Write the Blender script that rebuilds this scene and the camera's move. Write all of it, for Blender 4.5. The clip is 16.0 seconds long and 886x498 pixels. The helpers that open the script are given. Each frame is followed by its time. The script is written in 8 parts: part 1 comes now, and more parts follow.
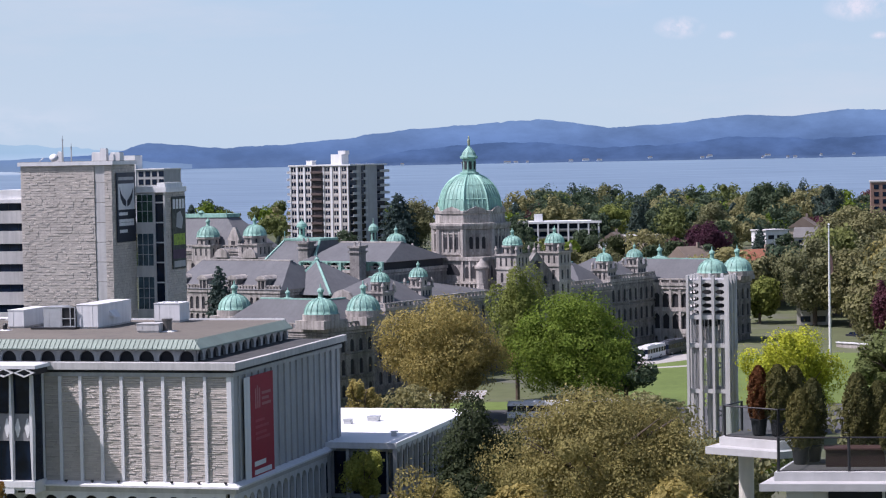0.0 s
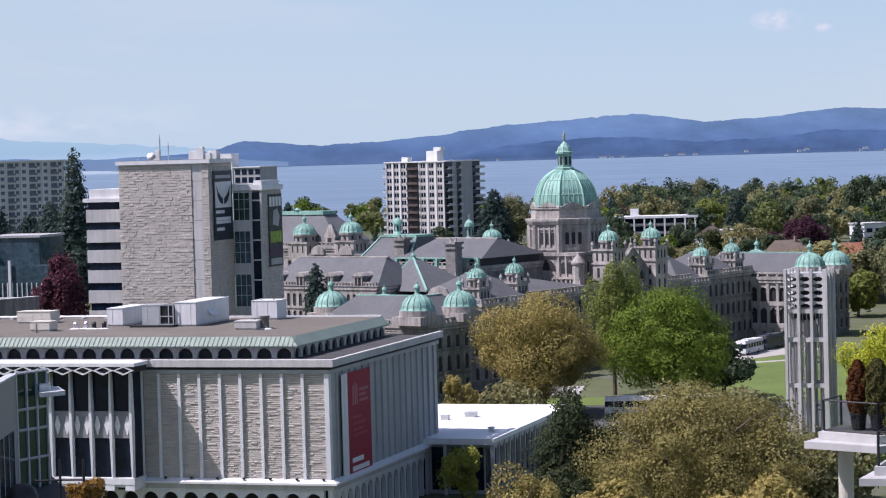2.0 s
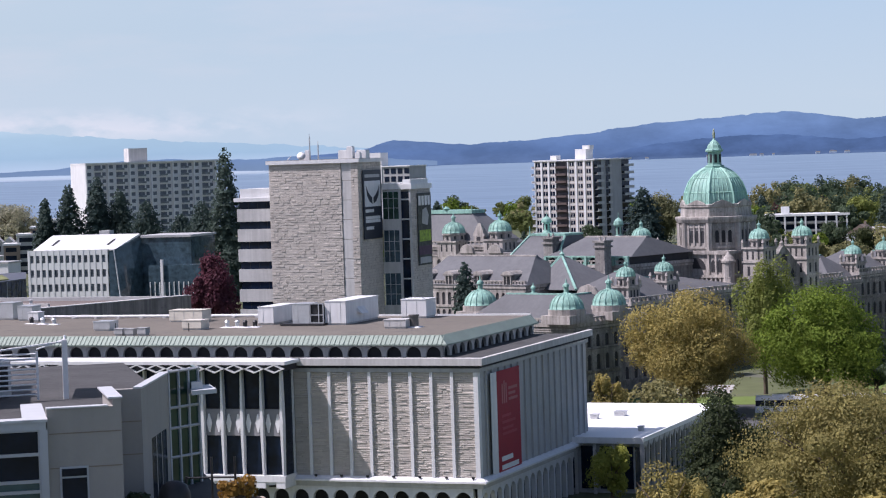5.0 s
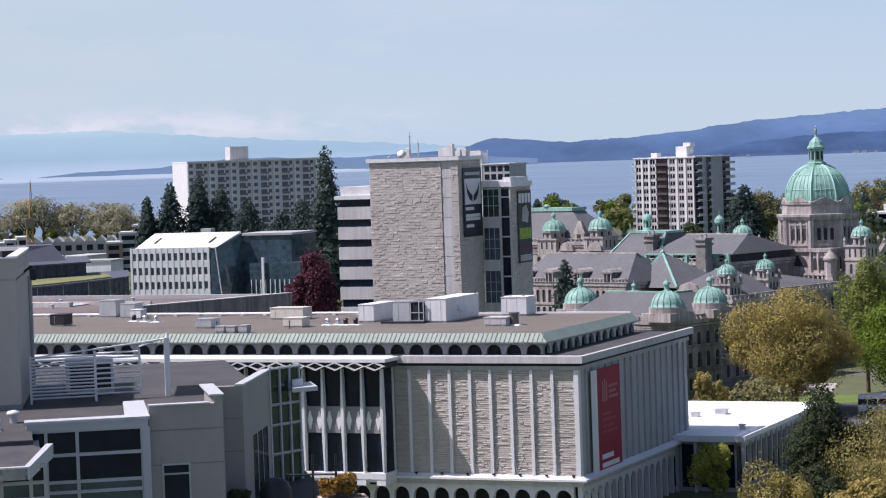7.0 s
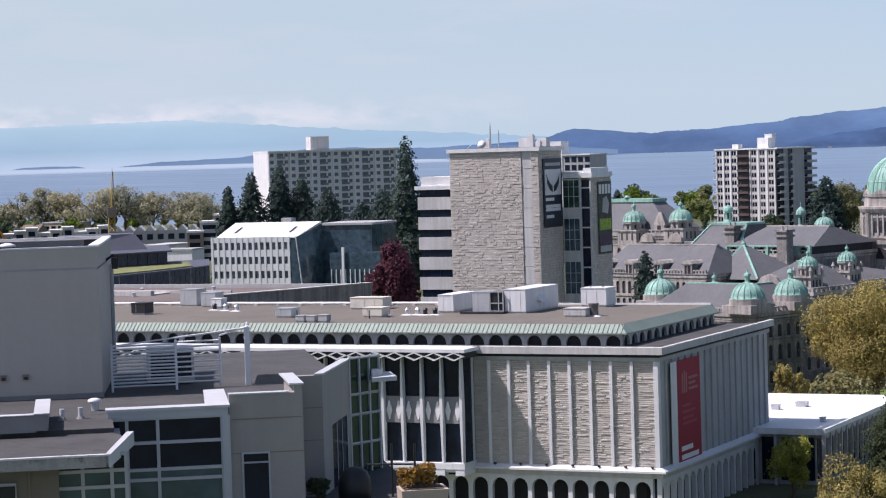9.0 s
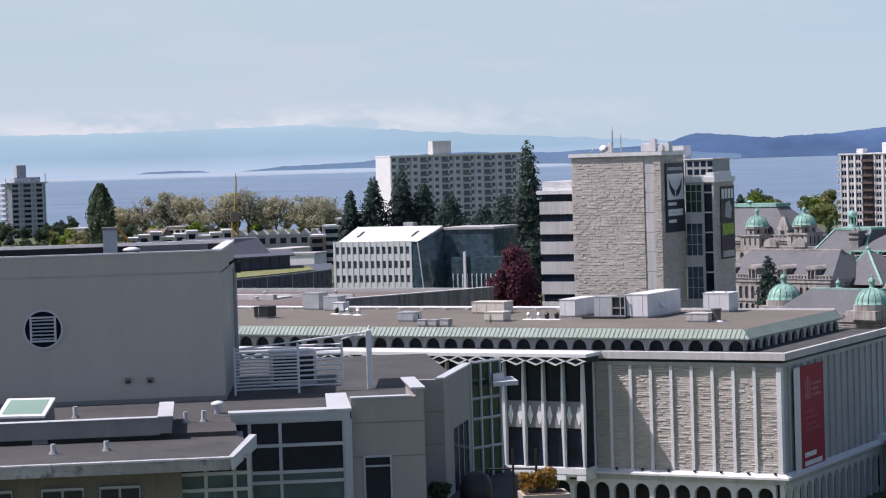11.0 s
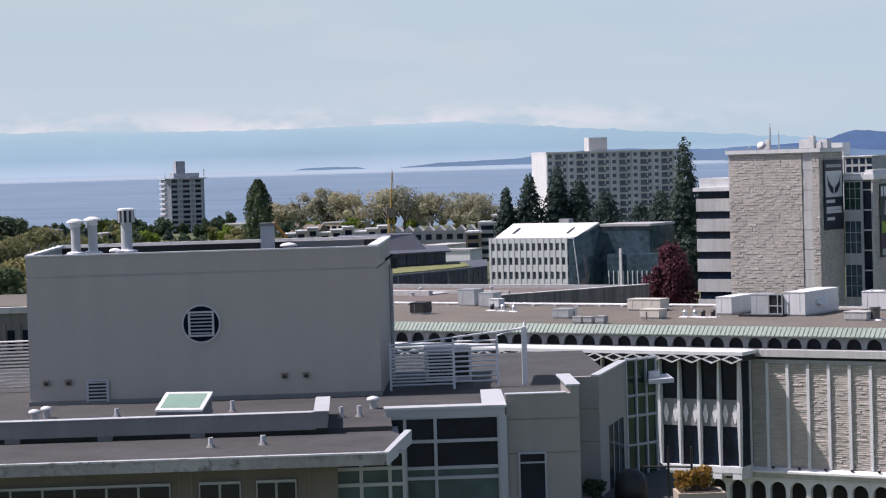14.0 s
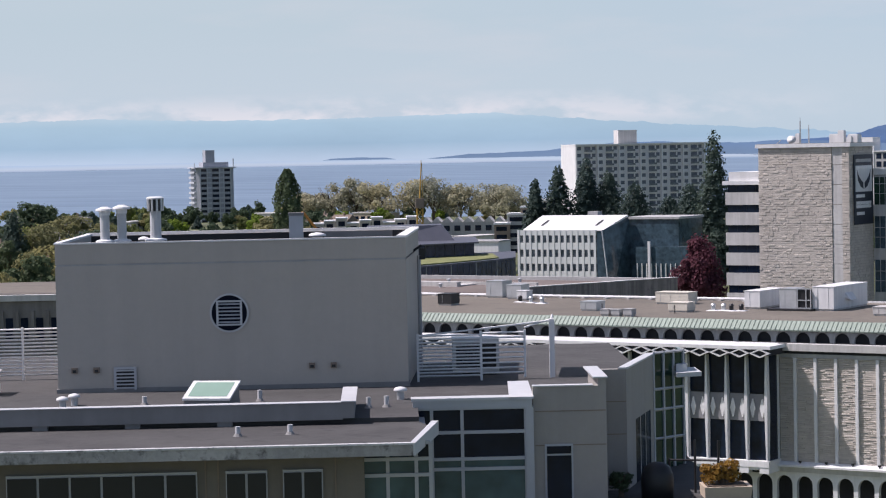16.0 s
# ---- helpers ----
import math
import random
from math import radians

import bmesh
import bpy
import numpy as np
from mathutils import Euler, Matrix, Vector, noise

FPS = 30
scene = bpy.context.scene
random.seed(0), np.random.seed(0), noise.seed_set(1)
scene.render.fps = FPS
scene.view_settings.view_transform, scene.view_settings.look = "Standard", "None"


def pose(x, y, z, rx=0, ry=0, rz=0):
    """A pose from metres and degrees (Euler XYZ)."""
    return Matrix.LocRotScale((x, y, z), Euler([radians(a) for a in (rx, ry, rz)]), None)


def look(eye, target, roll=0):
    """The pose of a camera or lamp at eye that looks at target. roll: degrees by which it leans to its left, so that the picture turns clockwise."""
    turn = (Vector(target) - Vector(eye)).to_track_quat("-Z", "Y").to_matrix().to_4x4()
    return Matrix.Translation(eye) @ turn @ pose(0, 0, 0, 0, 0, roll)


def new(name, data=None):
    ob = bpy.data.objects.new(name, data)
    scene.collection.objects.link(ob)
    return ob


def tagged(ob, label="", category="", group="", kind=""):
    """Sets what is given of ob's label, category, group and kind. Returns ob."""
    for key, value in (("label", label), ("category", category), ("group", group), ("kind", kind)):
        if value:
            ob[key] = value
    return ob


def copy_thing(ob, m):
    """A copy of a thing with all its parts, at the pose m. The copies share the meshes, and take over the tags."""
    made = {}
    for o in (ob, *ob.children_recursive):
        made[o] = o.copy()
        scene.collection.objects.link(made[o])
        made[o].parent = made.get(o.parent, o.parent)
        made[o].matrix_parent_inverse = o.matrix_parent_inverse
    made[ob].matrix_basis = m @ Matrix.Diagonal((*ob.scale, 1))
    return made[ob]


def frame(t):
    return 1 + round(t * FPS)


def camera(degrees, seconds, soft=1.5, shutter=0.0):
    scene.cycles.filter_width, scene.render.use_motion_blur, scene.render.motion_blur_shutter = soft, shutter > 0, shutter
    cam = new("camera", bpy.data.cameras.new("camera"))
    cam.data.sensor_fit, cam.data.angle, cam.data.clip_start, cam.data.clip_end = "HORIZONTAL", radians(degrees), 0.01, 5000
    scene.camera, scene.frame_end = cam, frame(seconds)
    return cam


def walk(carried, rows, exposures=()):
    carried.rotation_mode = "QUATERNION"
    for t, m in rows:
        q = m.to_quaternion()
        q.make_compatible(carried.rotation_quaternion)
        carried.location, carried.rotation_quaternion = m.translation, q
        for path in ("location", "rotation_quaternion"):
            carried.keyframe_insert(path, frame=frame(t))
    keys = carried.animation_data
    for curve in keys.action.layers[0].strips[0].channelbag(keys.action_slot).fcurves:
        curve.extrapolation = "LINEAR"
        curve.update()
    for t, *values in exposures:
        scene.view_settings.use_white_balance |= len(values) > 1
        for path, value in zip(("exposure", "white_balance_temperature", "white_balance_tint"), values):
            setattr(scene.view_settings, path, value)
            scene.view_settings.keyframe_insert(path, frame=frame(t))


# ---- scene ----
LENS = 21.0
EYE = (0.0, 0.0, 48.0)
cam = camera(LENS, 16.0, soft=1.15)

# seconds, yaw to the left, pitch, lean
PATH = [
    (0.0, 0.054, -2.253, -1.088), (0.5, 0.927, -2.253, -1.176), (1.0, 1.511, -2.332, -1.293), (1.5, 1.99, -2.336, -1.489),
    (2.0, 2.359, -2.297, -1.582), (2.5, 2.731, -2.263, -1.62), (3.0, 3.185, -2.218, -1.695), (3.5, 3.953, -2.189, -1.843),
    (4.0, 4.576, -2.233, -1.823), (6.5, 7.889, -2.164, -1.973), (7.0, 8.332, -2.2, -1.953), (7.5, 8.705, -2.251, -1.832),
    (8.0, 9.11, -2.322, -1.864), (8.5, 9.659, -2.355, -1.956), (9.0, 10.254, -2.367, -1.757), (9.5, 11.376, -2.28, -1.786),
    (12.0, 14.219, -2.265, -1.539), (12.5, 15.093, -2.33, -1.447), (13.0, 15.719, -2.319, -1.502), (13.5, 16.226, -2.221, -1.638),
    (14.0, 16.9, -2.144, -1.66), (14.5, 17.58, -2.084, -1.266), (15.0, 18.052, -2.054, -1.315), (15.5, 17.93, -2.139, -1.28),
    (16.0, 17.587, -2.339, -1.175)]


def aim(yaw, pitch, lean):
    a, b = radians(yaw), radians(pitch)
    way = Vector((-math.sin(a) * math.cos(b), math.cos(a) * math.cos(b), math.sin(b)))
    return look(EYE, Vector(EYE) + way, lean)


walk(cam, [(t, aim(y, p, r)) for t, y, p, r in PATH], [(0.0, 0.20, 6050, 21.0), (4.0, 0.20, 6100, 21.0), (9.0, 0.20, 6250, 20.0), (12.0, 0.14, 6300, 18.5), (16.0, 0.13, 6400, 18.5)])

# ---- light ----
SUN_WAY = Vector((-0.70, -0.16, 1.0)).normalized()
world = bpy.data.worlds.new("world")
scene.world = world
world.use_nodes = True
wn = world.node_tree.nodes
sky = wn.new("ShaderNodeTexSky")
sky.sky_type = 'NISHITA'
sky.sun_disc = False
sky.sun_elevation = radians(54)
sky.sun_rotation = radians(257)
sky.dust_density = 1.5
world.node_tree.links.new(sky.outputs[0], wn["Background"].inputs[0])
wn["Background"].inputs[1].default_value = 0.085

sun_data = bpy.data.lights.new("sun", 'SUN')
sun_data.energy = 5.0
sun_data.angle = radians(0.6)
sun_data.color = (1.0, 0.94, 0.915)
sun = new("sun", sun_data)
sun.matrix_world = look(SUN_WAY * 500, (0, 0, 0))

# ---- materials ----
def node(nt, kind, **values):
    n = nt.nodes.new(kind)
    for k, v in values.items():
        n.inputs[k].default_value = v
    return n


def ramp(nt, src, stops):
    r = nt.nodes.new("ShaderNodeValToRGB")
    els = r.color_ramp.elements
    while len(els) < len(stops):
        els.new(0.5)
    for e, (pos, col) in zip(els, stops):
        e.position, e.color = pos, (*col, 1) if len(col) == 3 else col
    nt.links.new(src, r.inputs[0])
    return r.outputs[0]


def mix(nt, fac, a, b, mode='MIX'):
    m = nt.nodes.new("ShaderNodeMix")
    m.data_type, m.blend_type = 'RGBA', mode
    for sock, v in ((m.inputs[0], fac), (m.inputs[6], a), (m.inputs[7], b)):
        if isinstance(v, bpy.types.NodeSocket):
            nt.links.new(v, sock)
        elif isinstance(v, (int, float)):
            sock.default_value = v
        else:
            sock.default_value = (*v, 1)
    return m.outputs[2]


def tex(nt, scale, detail=4, rough=0.6, stretch=None, coords="Object"):
    c = nt.nodes.new("ShaderNodeTexCoord")
    n = node(nt, "ShaderNodeTexNoise", Scale=scale, Detail=detail, Roughness=rough)
    if stretch:
        m = nt.nodes.new("ShaderNodeMapping")
        m.inputs["Scale"].default_value = stretch
        nt.links.new(c.outputs[coords], m.inputs[0])
        nt.links.new(m.outputs[0], n.inputs["Vector"])
    else:
        nt.links.new(c.outputs[coords], n.inputs["Vector"])
    return n.outputs[0]


def shade(col, k):
    return tuple(min(1.0, c * k) for c in col)


def surface(name, base, rough=0.8, vary=0.18, big=0.12, fine=2.5, bump=0.15, metal=0.0, island=0.0, rand=0.0, stain=None, streak=0.0, spec=0.4):
    """Paint, stone or metal: variation at two scales, streaks that run down, and fine relief."""
    m = bpy.data.materials.new(name)
    m.use_nodes = True
    nt = m.node_tree
    b = nt.nodes["Principled BSDF"]
    b.inputs["Roughness"].default_value, b.inputs["Metallic"].default_value = rough, metal
    b.inputs["Specular IOR Level"].default_value = spec
    col = ramp(nt, tex(nt, big, 5), [(0.3, shade(base, 1 - vary)), (0.7, shade(base, 1 + vary))])
    grain = ramp(nt, tex(nt, fine, 6, 0.7), [(0.25, (1 - vary,) * 3), (0.75, (1 + vary * 0.6,) * 3)])
    col = mix(nt, 0.8, col, grain, 'MULTIPLY')
    if streak:
        s = ramp(nt, tex(nt, 1.0, 4, 0.6, (1.3, 1.3, 0.06)), [(0.35, (1 - streak,) * 3), (0.6, (1, 1, 1))])
        col = mix(nt, 1.0, col, s, 'MULTIPLY')
    if stain:
        f = ramp(nt, tex(nt, big * 4, 6, 0.7), [(0.52, (0, 0, 0)), (0.7, (1, 1, 1))])
        col = mix(nt, f, col, stain)
    if island:
        g = nt.nodes.new("ShaderNodeNewGeometry")
        col = mix(nt, 1.0, col, ramp(nt, g.outputs["Random Per Island"], [(0, (1 - island,) * 3), (1, (1 + island,) * 3)]), 'MULTIPLY')
    if rand:
        o = nt.nodes.new("ShaderNodeObjectInfo")
        col = mix(nt, 1.0, col, ramp(nt, o.outputs["Random"], [(0, (1 - rand,) * 3), (1, (1 + rand,) * 3)]), 'MULTIPLY')
    nt.links.new(col, b.inputs["Base Color"])
    if bump:
        bp = node(nt, "ShaderNodeBump", Strength=bump, Distance=0.05)
        nt.links.new(tex(nt, fine * 3, 5), bp.inputs["Height"])
        nt.links.new(bp.outputs[0], b.inputs["Normal"])
    return m


def pane(name, base, rough=0.06, island=0.0, spec=0.5):
    """Window glass seen from outside: dark, with the sky in it."""
    m = bpy.data.materials.new(name)
    m.use_nodes = True
    nt = m.node_tree
    b = nt.nodes["Principled BSDF"]
    b.inputs["Roughness"].default_value = rough
    b.inputs["Specular IOR Level"].default_value = spec
    col = ramp(nt, tex(nt, 0.6, 3), [(0.35, shade(base, 0.7)), (0.7, shade(base, 1.5))])
    if island:
        g = nt.nodes.new("ShaderNodeNewGeometry")
        col = mix(nt, 1.0, col, ramp(nt, g.outputs["Random Per Island"], [(0, (1 - island,) * 3), (1, (1 + island,) * 3)]), 'MULTIPLY')
    nt.links.new(col, b.inputs["Base Color"])
    bp = node(nt, "ShaderNodeBump", Strength=0.06, Distance=0.05)
    nt.links.new(tex(nt, 0.7, 2), bp.inputs["Height"])
    nt.links.new(bp.outputs[0], b.inputs["Normal"])
    return m


def leaves(name, base, other):
    m = bpy.data.materials.new(name)
    m.use_nodes = True
    nt = m.node_tree
    b = nt.nodes["Principled BSDF"]
    b.inputs["Roughness"].default_value = 0.65
    b.inputs["Specular IOR Level"].default_value = 0.15
    g = nt.nodes.new("ShaderNodeNewGeometry")
    col = mix(nt, g.outputs["Random Per Island"], base, other)
    col = mix(nt, 0.9, col, ramp(nt, tex(nt, 0.35, 4), [(0.3, (0.55,) * 3), (0.7, (1.3,) * 3)]), 'MULTIPLY')
    o = nt.nodes.new("ShaderNodeObjectInfo")
    col = mix(nt, 1.0, col, ramp(nt, o.outputs["Random"], [(0, (0.75, 0.8, 0.8)), (1, (1.2, 1.15, 1.0))]), 'MULTIPLY')
    nt.links.new(col, b.inputs["Base Color"])
    t = nt.nodes.new("ShaderNodeBsdfTranslucent")
    nt.links.new(col, t.inputs[0])
    ms = node(nt, "ShaderNodeMixShader", Fac=0.4)
    nt.links.new(b.outputs[0], ms.inputs[1])
    nt.links.new(t.outputs[0], ms.inputs[2])
    nt.links.new(ms.outputs[0], nt.nodes["Material Output"].inputs[0])
    return m


def lin(r, g, b):
    return tuple((c / 255 / 12.92) if c < 10.3 else ((c / 255 + 0.055) / 1.055) ** 2.4 for c in (r, g, b))


# ---- mesh building ----
class Geo:
    """Vertices and faces of one mesh."""

    def __init__(self):
        self.v, self.f = [], []

    def add(self, verts, faces):
        k = len(self.v)
        self.v += [tuple(p) for p in verts]
        self.f += [tuple(i + k for i in f) for f in faces]
        return self

    def box(self, x0, x1, y0, y1, z0, z1):
        return self.add([(x0, y0, z0), (x1, y0, z0), (x1, y1, z0), (x0, y1, z0), (x0, y0, z1), (x1, y0, z1), (x1, y1, z1), (x0, y1, z1)],
                        [(3, 2, 1, 0), (4, 5, 6, 7), (0, 1, 5, 4), (1, 2, 6, 5), (2, 3, 7, 6), (3, 0, 4, 7)])

    def prism(self, poly, z0, z1):
        n = len(poly)
        return self.add([(x, y, z0) for x, y in poly] + [(x, y, z1) for x, y in poly],
                        [tuple(range(n))[::-1], tuple(range(n, 2 * n))] + [(i, (i + 1) % n, n + (i + 1) % n, n + i) for i in range(n)])

    def slab(self, poly, y0, y1):
        """A shape in x and z, with depth along y."""
        n = len(poly)
        return self.add([(x, y0, z) for x, z in poly] + [(x, y1, z) for x, z in poly],
                        [tuple(range(n)), tuple(range(n, 2 * n))[::-1]] + [(i, n + i, n + (i + 1) % n, (i + 1) % n) for i in range(n)])

    def frustum(self, a, b, z0, z1):
        """From the rectangle a at z0 to the rectangle b at z1; each x0, x1, y0, y1."""
        q = [(x, y, z) for (x0, x1, y0, y1), z in ((a, z0), (b, z1)) for x, y in ((x0, y0), (x1, y0), (x1, y1), (x0, y1))]
        return self.add(q, [(3, 2, 1, 0), (4, 5, 6, 7), (0, 1, 5, 4), (1, 2, 6, 5), (2, 3, 7, 6), (3, 0, 4, 7)])

    def lathe(self, profile, n=16, cx=0.0, cy=0.0, turn=0.0):
        vs = []
        for r, z in profile:
            vs += [(cx + r * math.cos(turn + 2 * math.pi * i / n), cy + r * math.sin(turn + 2 * math.pi * i / n), z) for i in range(n)]
        k = len(profile)
        fs = [(j * n + i, j * n + (i + 1) % n, (j + 1) * n + (i + 1) % n, (j + 1) * n + i) for j in range(k - 1) for i in range(n)]
        fs += [tuple(range(n))[::-1], tuple(range((k - 1) * n, k * n))]
        return self.add(vs, fs)

    def rod(self, a, b, r, n=6, r2=None):
        a, b = Vector(a), Vector(b)
        q = (b - a).to_track_quat('Z', 'Y')
        r2 = r if r2 is None else r2
        vs = [a + q @ Vector((r * math.cos(2 * math.pi * i / n), r * math.sin(2 * math.pi * i / n), 0)) for i in range(n)]
        vs += [b + q @ Vector((r2 * math.cos(2 * math.pi * i / n), r2 * math.sin(2 * math.pi * i / n), 0)) for i in range(n)]
        return self.add(vs, [tuple(range(n))[::-1], tuple(range(n, 2 * n))] + [(i, (i + 1) % n, n + (i + 1) % n, n + i) for i in range(n)])

    def arches(self, x0, x1, z0, z1, y0, y1, n, wide, spring, seg=7):
        """A wall along x with n round-headed openings of that width, which spring at that height."""
        step = (x1 - x0) / n
        r = wide / 2
        for i in range(n):
            a, c = x0 + i * step, x0 + (i + 0.5) * step
            b = a + step
            self.box(a, c - r, y0, y1, z0, z1)
            self.box(c + r, b, y0, y1, z0, z1)
            arc = [(c - r * math.cos(math.pi * k / seg), spring + r * math.sin(math.pi * k / seg)) for k in range(seg + 1)]
            for (ax, az), (bx, bz) in zip(arc, arc[1:]):
                self.slab([(ax, az), (bx, bz), (bx, z1), (ax, z1)], y0, y1)
        return self

    def turned(self, m):
        """The same, moved by a matrix."""
        g = Geo()
        g.v, g.f = [tuple(m @ Vector(p)) for p in self.v], list(self.f)
        return g

    def join(self, g):
        return self.add(g.v, g.f)

    def mesh(self, name, smooth=False):
        me = bpy.data.meshes.new(name)
        me.from_pydata(self.v, [], self.f)
        bm = bmesh.new()
        bm.from_mesh(me)
        bmesh.ops.recalc_face_normals(bm, faces=bm.faces)
        bm.to_mesh(me)
        bm.free()
        if smooth:
            me.shade_smooth()
        return me


def thing(name, label, category, m=None, group="", kind=""):
    ob = new(name)
    ob.empty_display_size = 0.3
    if m is not None:
        ob.matrix_world = m
    return tagged(ob, label, category, group, kind)


def part(name, g, material, parent, label="", smooth=False):
    me = g if isinstance(g, bpy.types.Mesh) else g.mesh(name, smooth)
    if not me.materials:
        me.materials.append(material)
    ob = new(name, me)
    ob.parent = parent
    if label:
        ob["label"] = label
    return ob


def solid(name, g, material, label, category, m=None, group="", kind="", smooth=False):
    me = g.mesh(name, smooth)
    me.materials.append(material)
    ob = new(name, me)
    if m is not None:
        ob.matrix_world = m
    return tagged(ob, label, category, group, kind)


def around(az, d, z=0.0):
    """The place at a bearing in degrees to the right of ahead, at a distance."""
    return (d * math.sin(radians(az)), d * math.cos(radians(az)), z)


def rnd(a, b):
    return random.uniform(a, b)


# ---- the palette ----
M_STONE = surface("split_stone", (0.50, 0.458, 0.412), 0.9, 0.10, 0.2, 2.2, 0.4, island=0.09)
M_JOINT = surface("stone_backing", (0.30, 0.28, 0.24), 0.95, 0.1, 0.3, 2.0, 0.3)
M_CONC = surface("pale_concrete", (0.54, 0.53, 0.515), 0.85, 0.1, 0.15, 2.0, 0.15, streak=0.18)
M_WHITE = surface("white_paint", (0.72, 0.72, 0.72), 0.6, 0.06, 0.2, 2.0, 0.05, streak=0.1)
M_GREYW = surface("grey_stone_panel", (0.42, 0.42, 0.42), 0.85, 0.1, 0.2, 2.0, 0.2, streak=0.12)
M_GRAVEL = surface("roof_gravel", (0.165, 0.146, 0.121), 0.95, 0.2, 0.06, 1.2, 0.4, stain=(0.105, 0.096, 0.086))
M_COPPER = surface("green_copper", (0.275, 0.475, 0.40), 0.6, 0.18, 0.25, 1.5, 0.1, streak=0.28, stain=(0.19, 0.36, 0.325))
M_COPPER_D = surface("dull_green_metal", (0.23, 0.285, 0.24), 0.6, 0.12, 0.2, 1.5, 0.1, island=0.1)
# Near-black colour that stands for the shade in openings, recesses and soffits.
M_DARK = surface("recess_shade", (0.035, 0.035, 0.04), 0.8, 0.2, 0.3, 2.0, 0.0)
M_GLASS = pane("dark_glass", (0.006, 0.012, 0.027), 0.1, spec=0.28)
M_GLASSG = pane("green_glass", (0.02, 0.05, 0.035))
M_GLASSB = pane("blue_glass", (0.05, 0.08, 0.10), 0.05)
# Pale for the balcony fronts; on the office windows it stands for reflected sky.
M_GLASSP = pane("pale_glass", (0.14, 0.16, 0.18), 0.1)
# Paler and bluer than dark_glass: distance haze put into the slab's windows.
M_GLASSA = pane("hazed_glass", (0.10, 0.12, 0.155), 0.15)
M_METAL = surface("galvanised_metal", (0.55, 0.56, 0.57), 0.45, 0.12, 0.4, 3.0, 0.05, metal=0.6)
M_BLACK = surface("black_metal", (0.02, 0.02, 0.022), 0.5, 0.1, 0.5, 3.0, 0.0)
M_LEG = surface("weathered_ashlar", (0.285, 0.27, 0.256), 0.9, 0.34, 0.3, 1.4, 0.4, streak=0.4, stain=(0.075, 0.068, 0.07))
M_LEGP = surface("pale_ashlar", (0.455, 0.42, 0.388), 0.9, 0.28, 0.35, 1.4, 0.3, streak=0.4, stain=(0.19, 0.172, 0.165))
M_SLATE = surface("grey_slate", (0.115, 0.118, 0.125), 0.75, 0.14, 0.15, 1.5, 0.2, streak=0.1)
M_RED = surface("red_banner_cloth", (0.30, 0.016, 0.034), 0.7, 0.1, 0.15, 1.0, 0.05)
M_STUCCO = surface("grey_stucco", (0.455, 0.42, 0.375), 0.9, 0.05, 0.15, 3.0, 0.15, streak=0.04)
# Taupe wall colour, taken darker for the shade below the projecting roof.
M_STUCCO_D = surface("shaded_taupe_stucco", (0.20, 0.178, 0.15), 0.9, 0.06, 0.2, 3.0, 0.15, streak=0.1)
M_ROOFING = surface("grey_roof_membrane", (0.072, 0.070, 0.069), 0.9, 0.25, 0.35, 2.0, 0.2, stain=(0.04, 0.04, 0.04))
M_BARK = surface("bark", (0.13, 0.10, 0.075), 0.95, 0.25, 0.5, 3.0, 0.5)
M_BRICK = surface("brown_wall", (0.25, 0.20, 0.16), 0.9, 0.15, 0.2, 2.0, 0.2)
L_OLIVE = leaves("olive_leaves", (0.42, 0.35, 0.135), (0.295, 0.26, 0.095))
L_EVER = leaves("evergreen_leaves", (0.085, 0.105, 0.05), (0.055, 0.072, 0.035))
L_WOOD = leaves("garden_leaves", (0.25, 0.275, 0.10), (0.18, 0.21, 0.075))
L_GREEN = leaves("green_leaves", (0.235, 0.31, 0.05), (0.135, 0.205, 0.03))
L_LIGHT = leaves("light_leaves", (0.36, 0.38, 0.10), (0.25, 0.28, 0.07))
L_YELLOW = leaves("yellow_green_leaves", (0.56, 0.57, 0.06), (0.40, 0.45, 0.05))
# L_DARK and L_CONIF are lifted, L_CONIF also blued, in place of distance haze.
L_DARK = leaves("dark_leaves", (0.115, 0.155, 0.09), (0.075, 0.11, 0.07))
L_CONIF = leaves("hazed_needles", (0.085, 0.122, 0.108), (0.062, 0.094, 0.088))
L_MAROON = leaves("maroon_leaves", (0.14, 0.05, 0.078), (0.09, 0.036, 0.058))
L_BARE = leaves("pale_buds", (0.31, 0.295, 0.15), (0.235, 0.23, 0.115))
L_PALE = leaves("silvery_buds", (0.46, 0.44, 0.34), (0.36, 0.35, 0.25))
L_CEDAR = leaves("cedar_leaves", (0.17, 0.155, 0.055), (0.105, 0.105, 0.04))
L_RUST = leaves("rusty_leaves", (0.22, 0.085, 0.03), (0.14, 0.05, 0.02))
L_GOLD = leaves("golden_leaves", (0.42, 0.25, 0.06), (0.30, 0.17, 0.05))

# ---- ground, water, hills and sky ----
def rise(x, y):
    """Height of the land: a low swell between the buildings and the shore."""
    d = math.hypot(x, y)
    up = min(1, max(0, (d - 560) / 400))
    down = min(1, max(0, (d - 1350) / 400))
    s = lambda k: k * k * (3 - 2 * k)
    return 10.0 * s(up) * (1 - s(down)) - 1.0 * s(down)


def ring_sheet(name, radii, height, material, n=160, a0=-180.0, a1=180.0):
    g = Geo()
    vs, fs = [], []
    for r in radii:
        for i in range(n + 1):
            a = radians(a0 + (a1 - a0) * i / n)
            x, y = r * math.sin(a), r * math.cos(a)
            vs.append((x, y, height(x, y, r)))
    for j in range(len(radii) - 1):
        for i in range(n):
            k = j * (n + 1) + i
            fs.append((k, k + 1, k + n + 2, k + n + 1))
    return g.add(vs, fs)


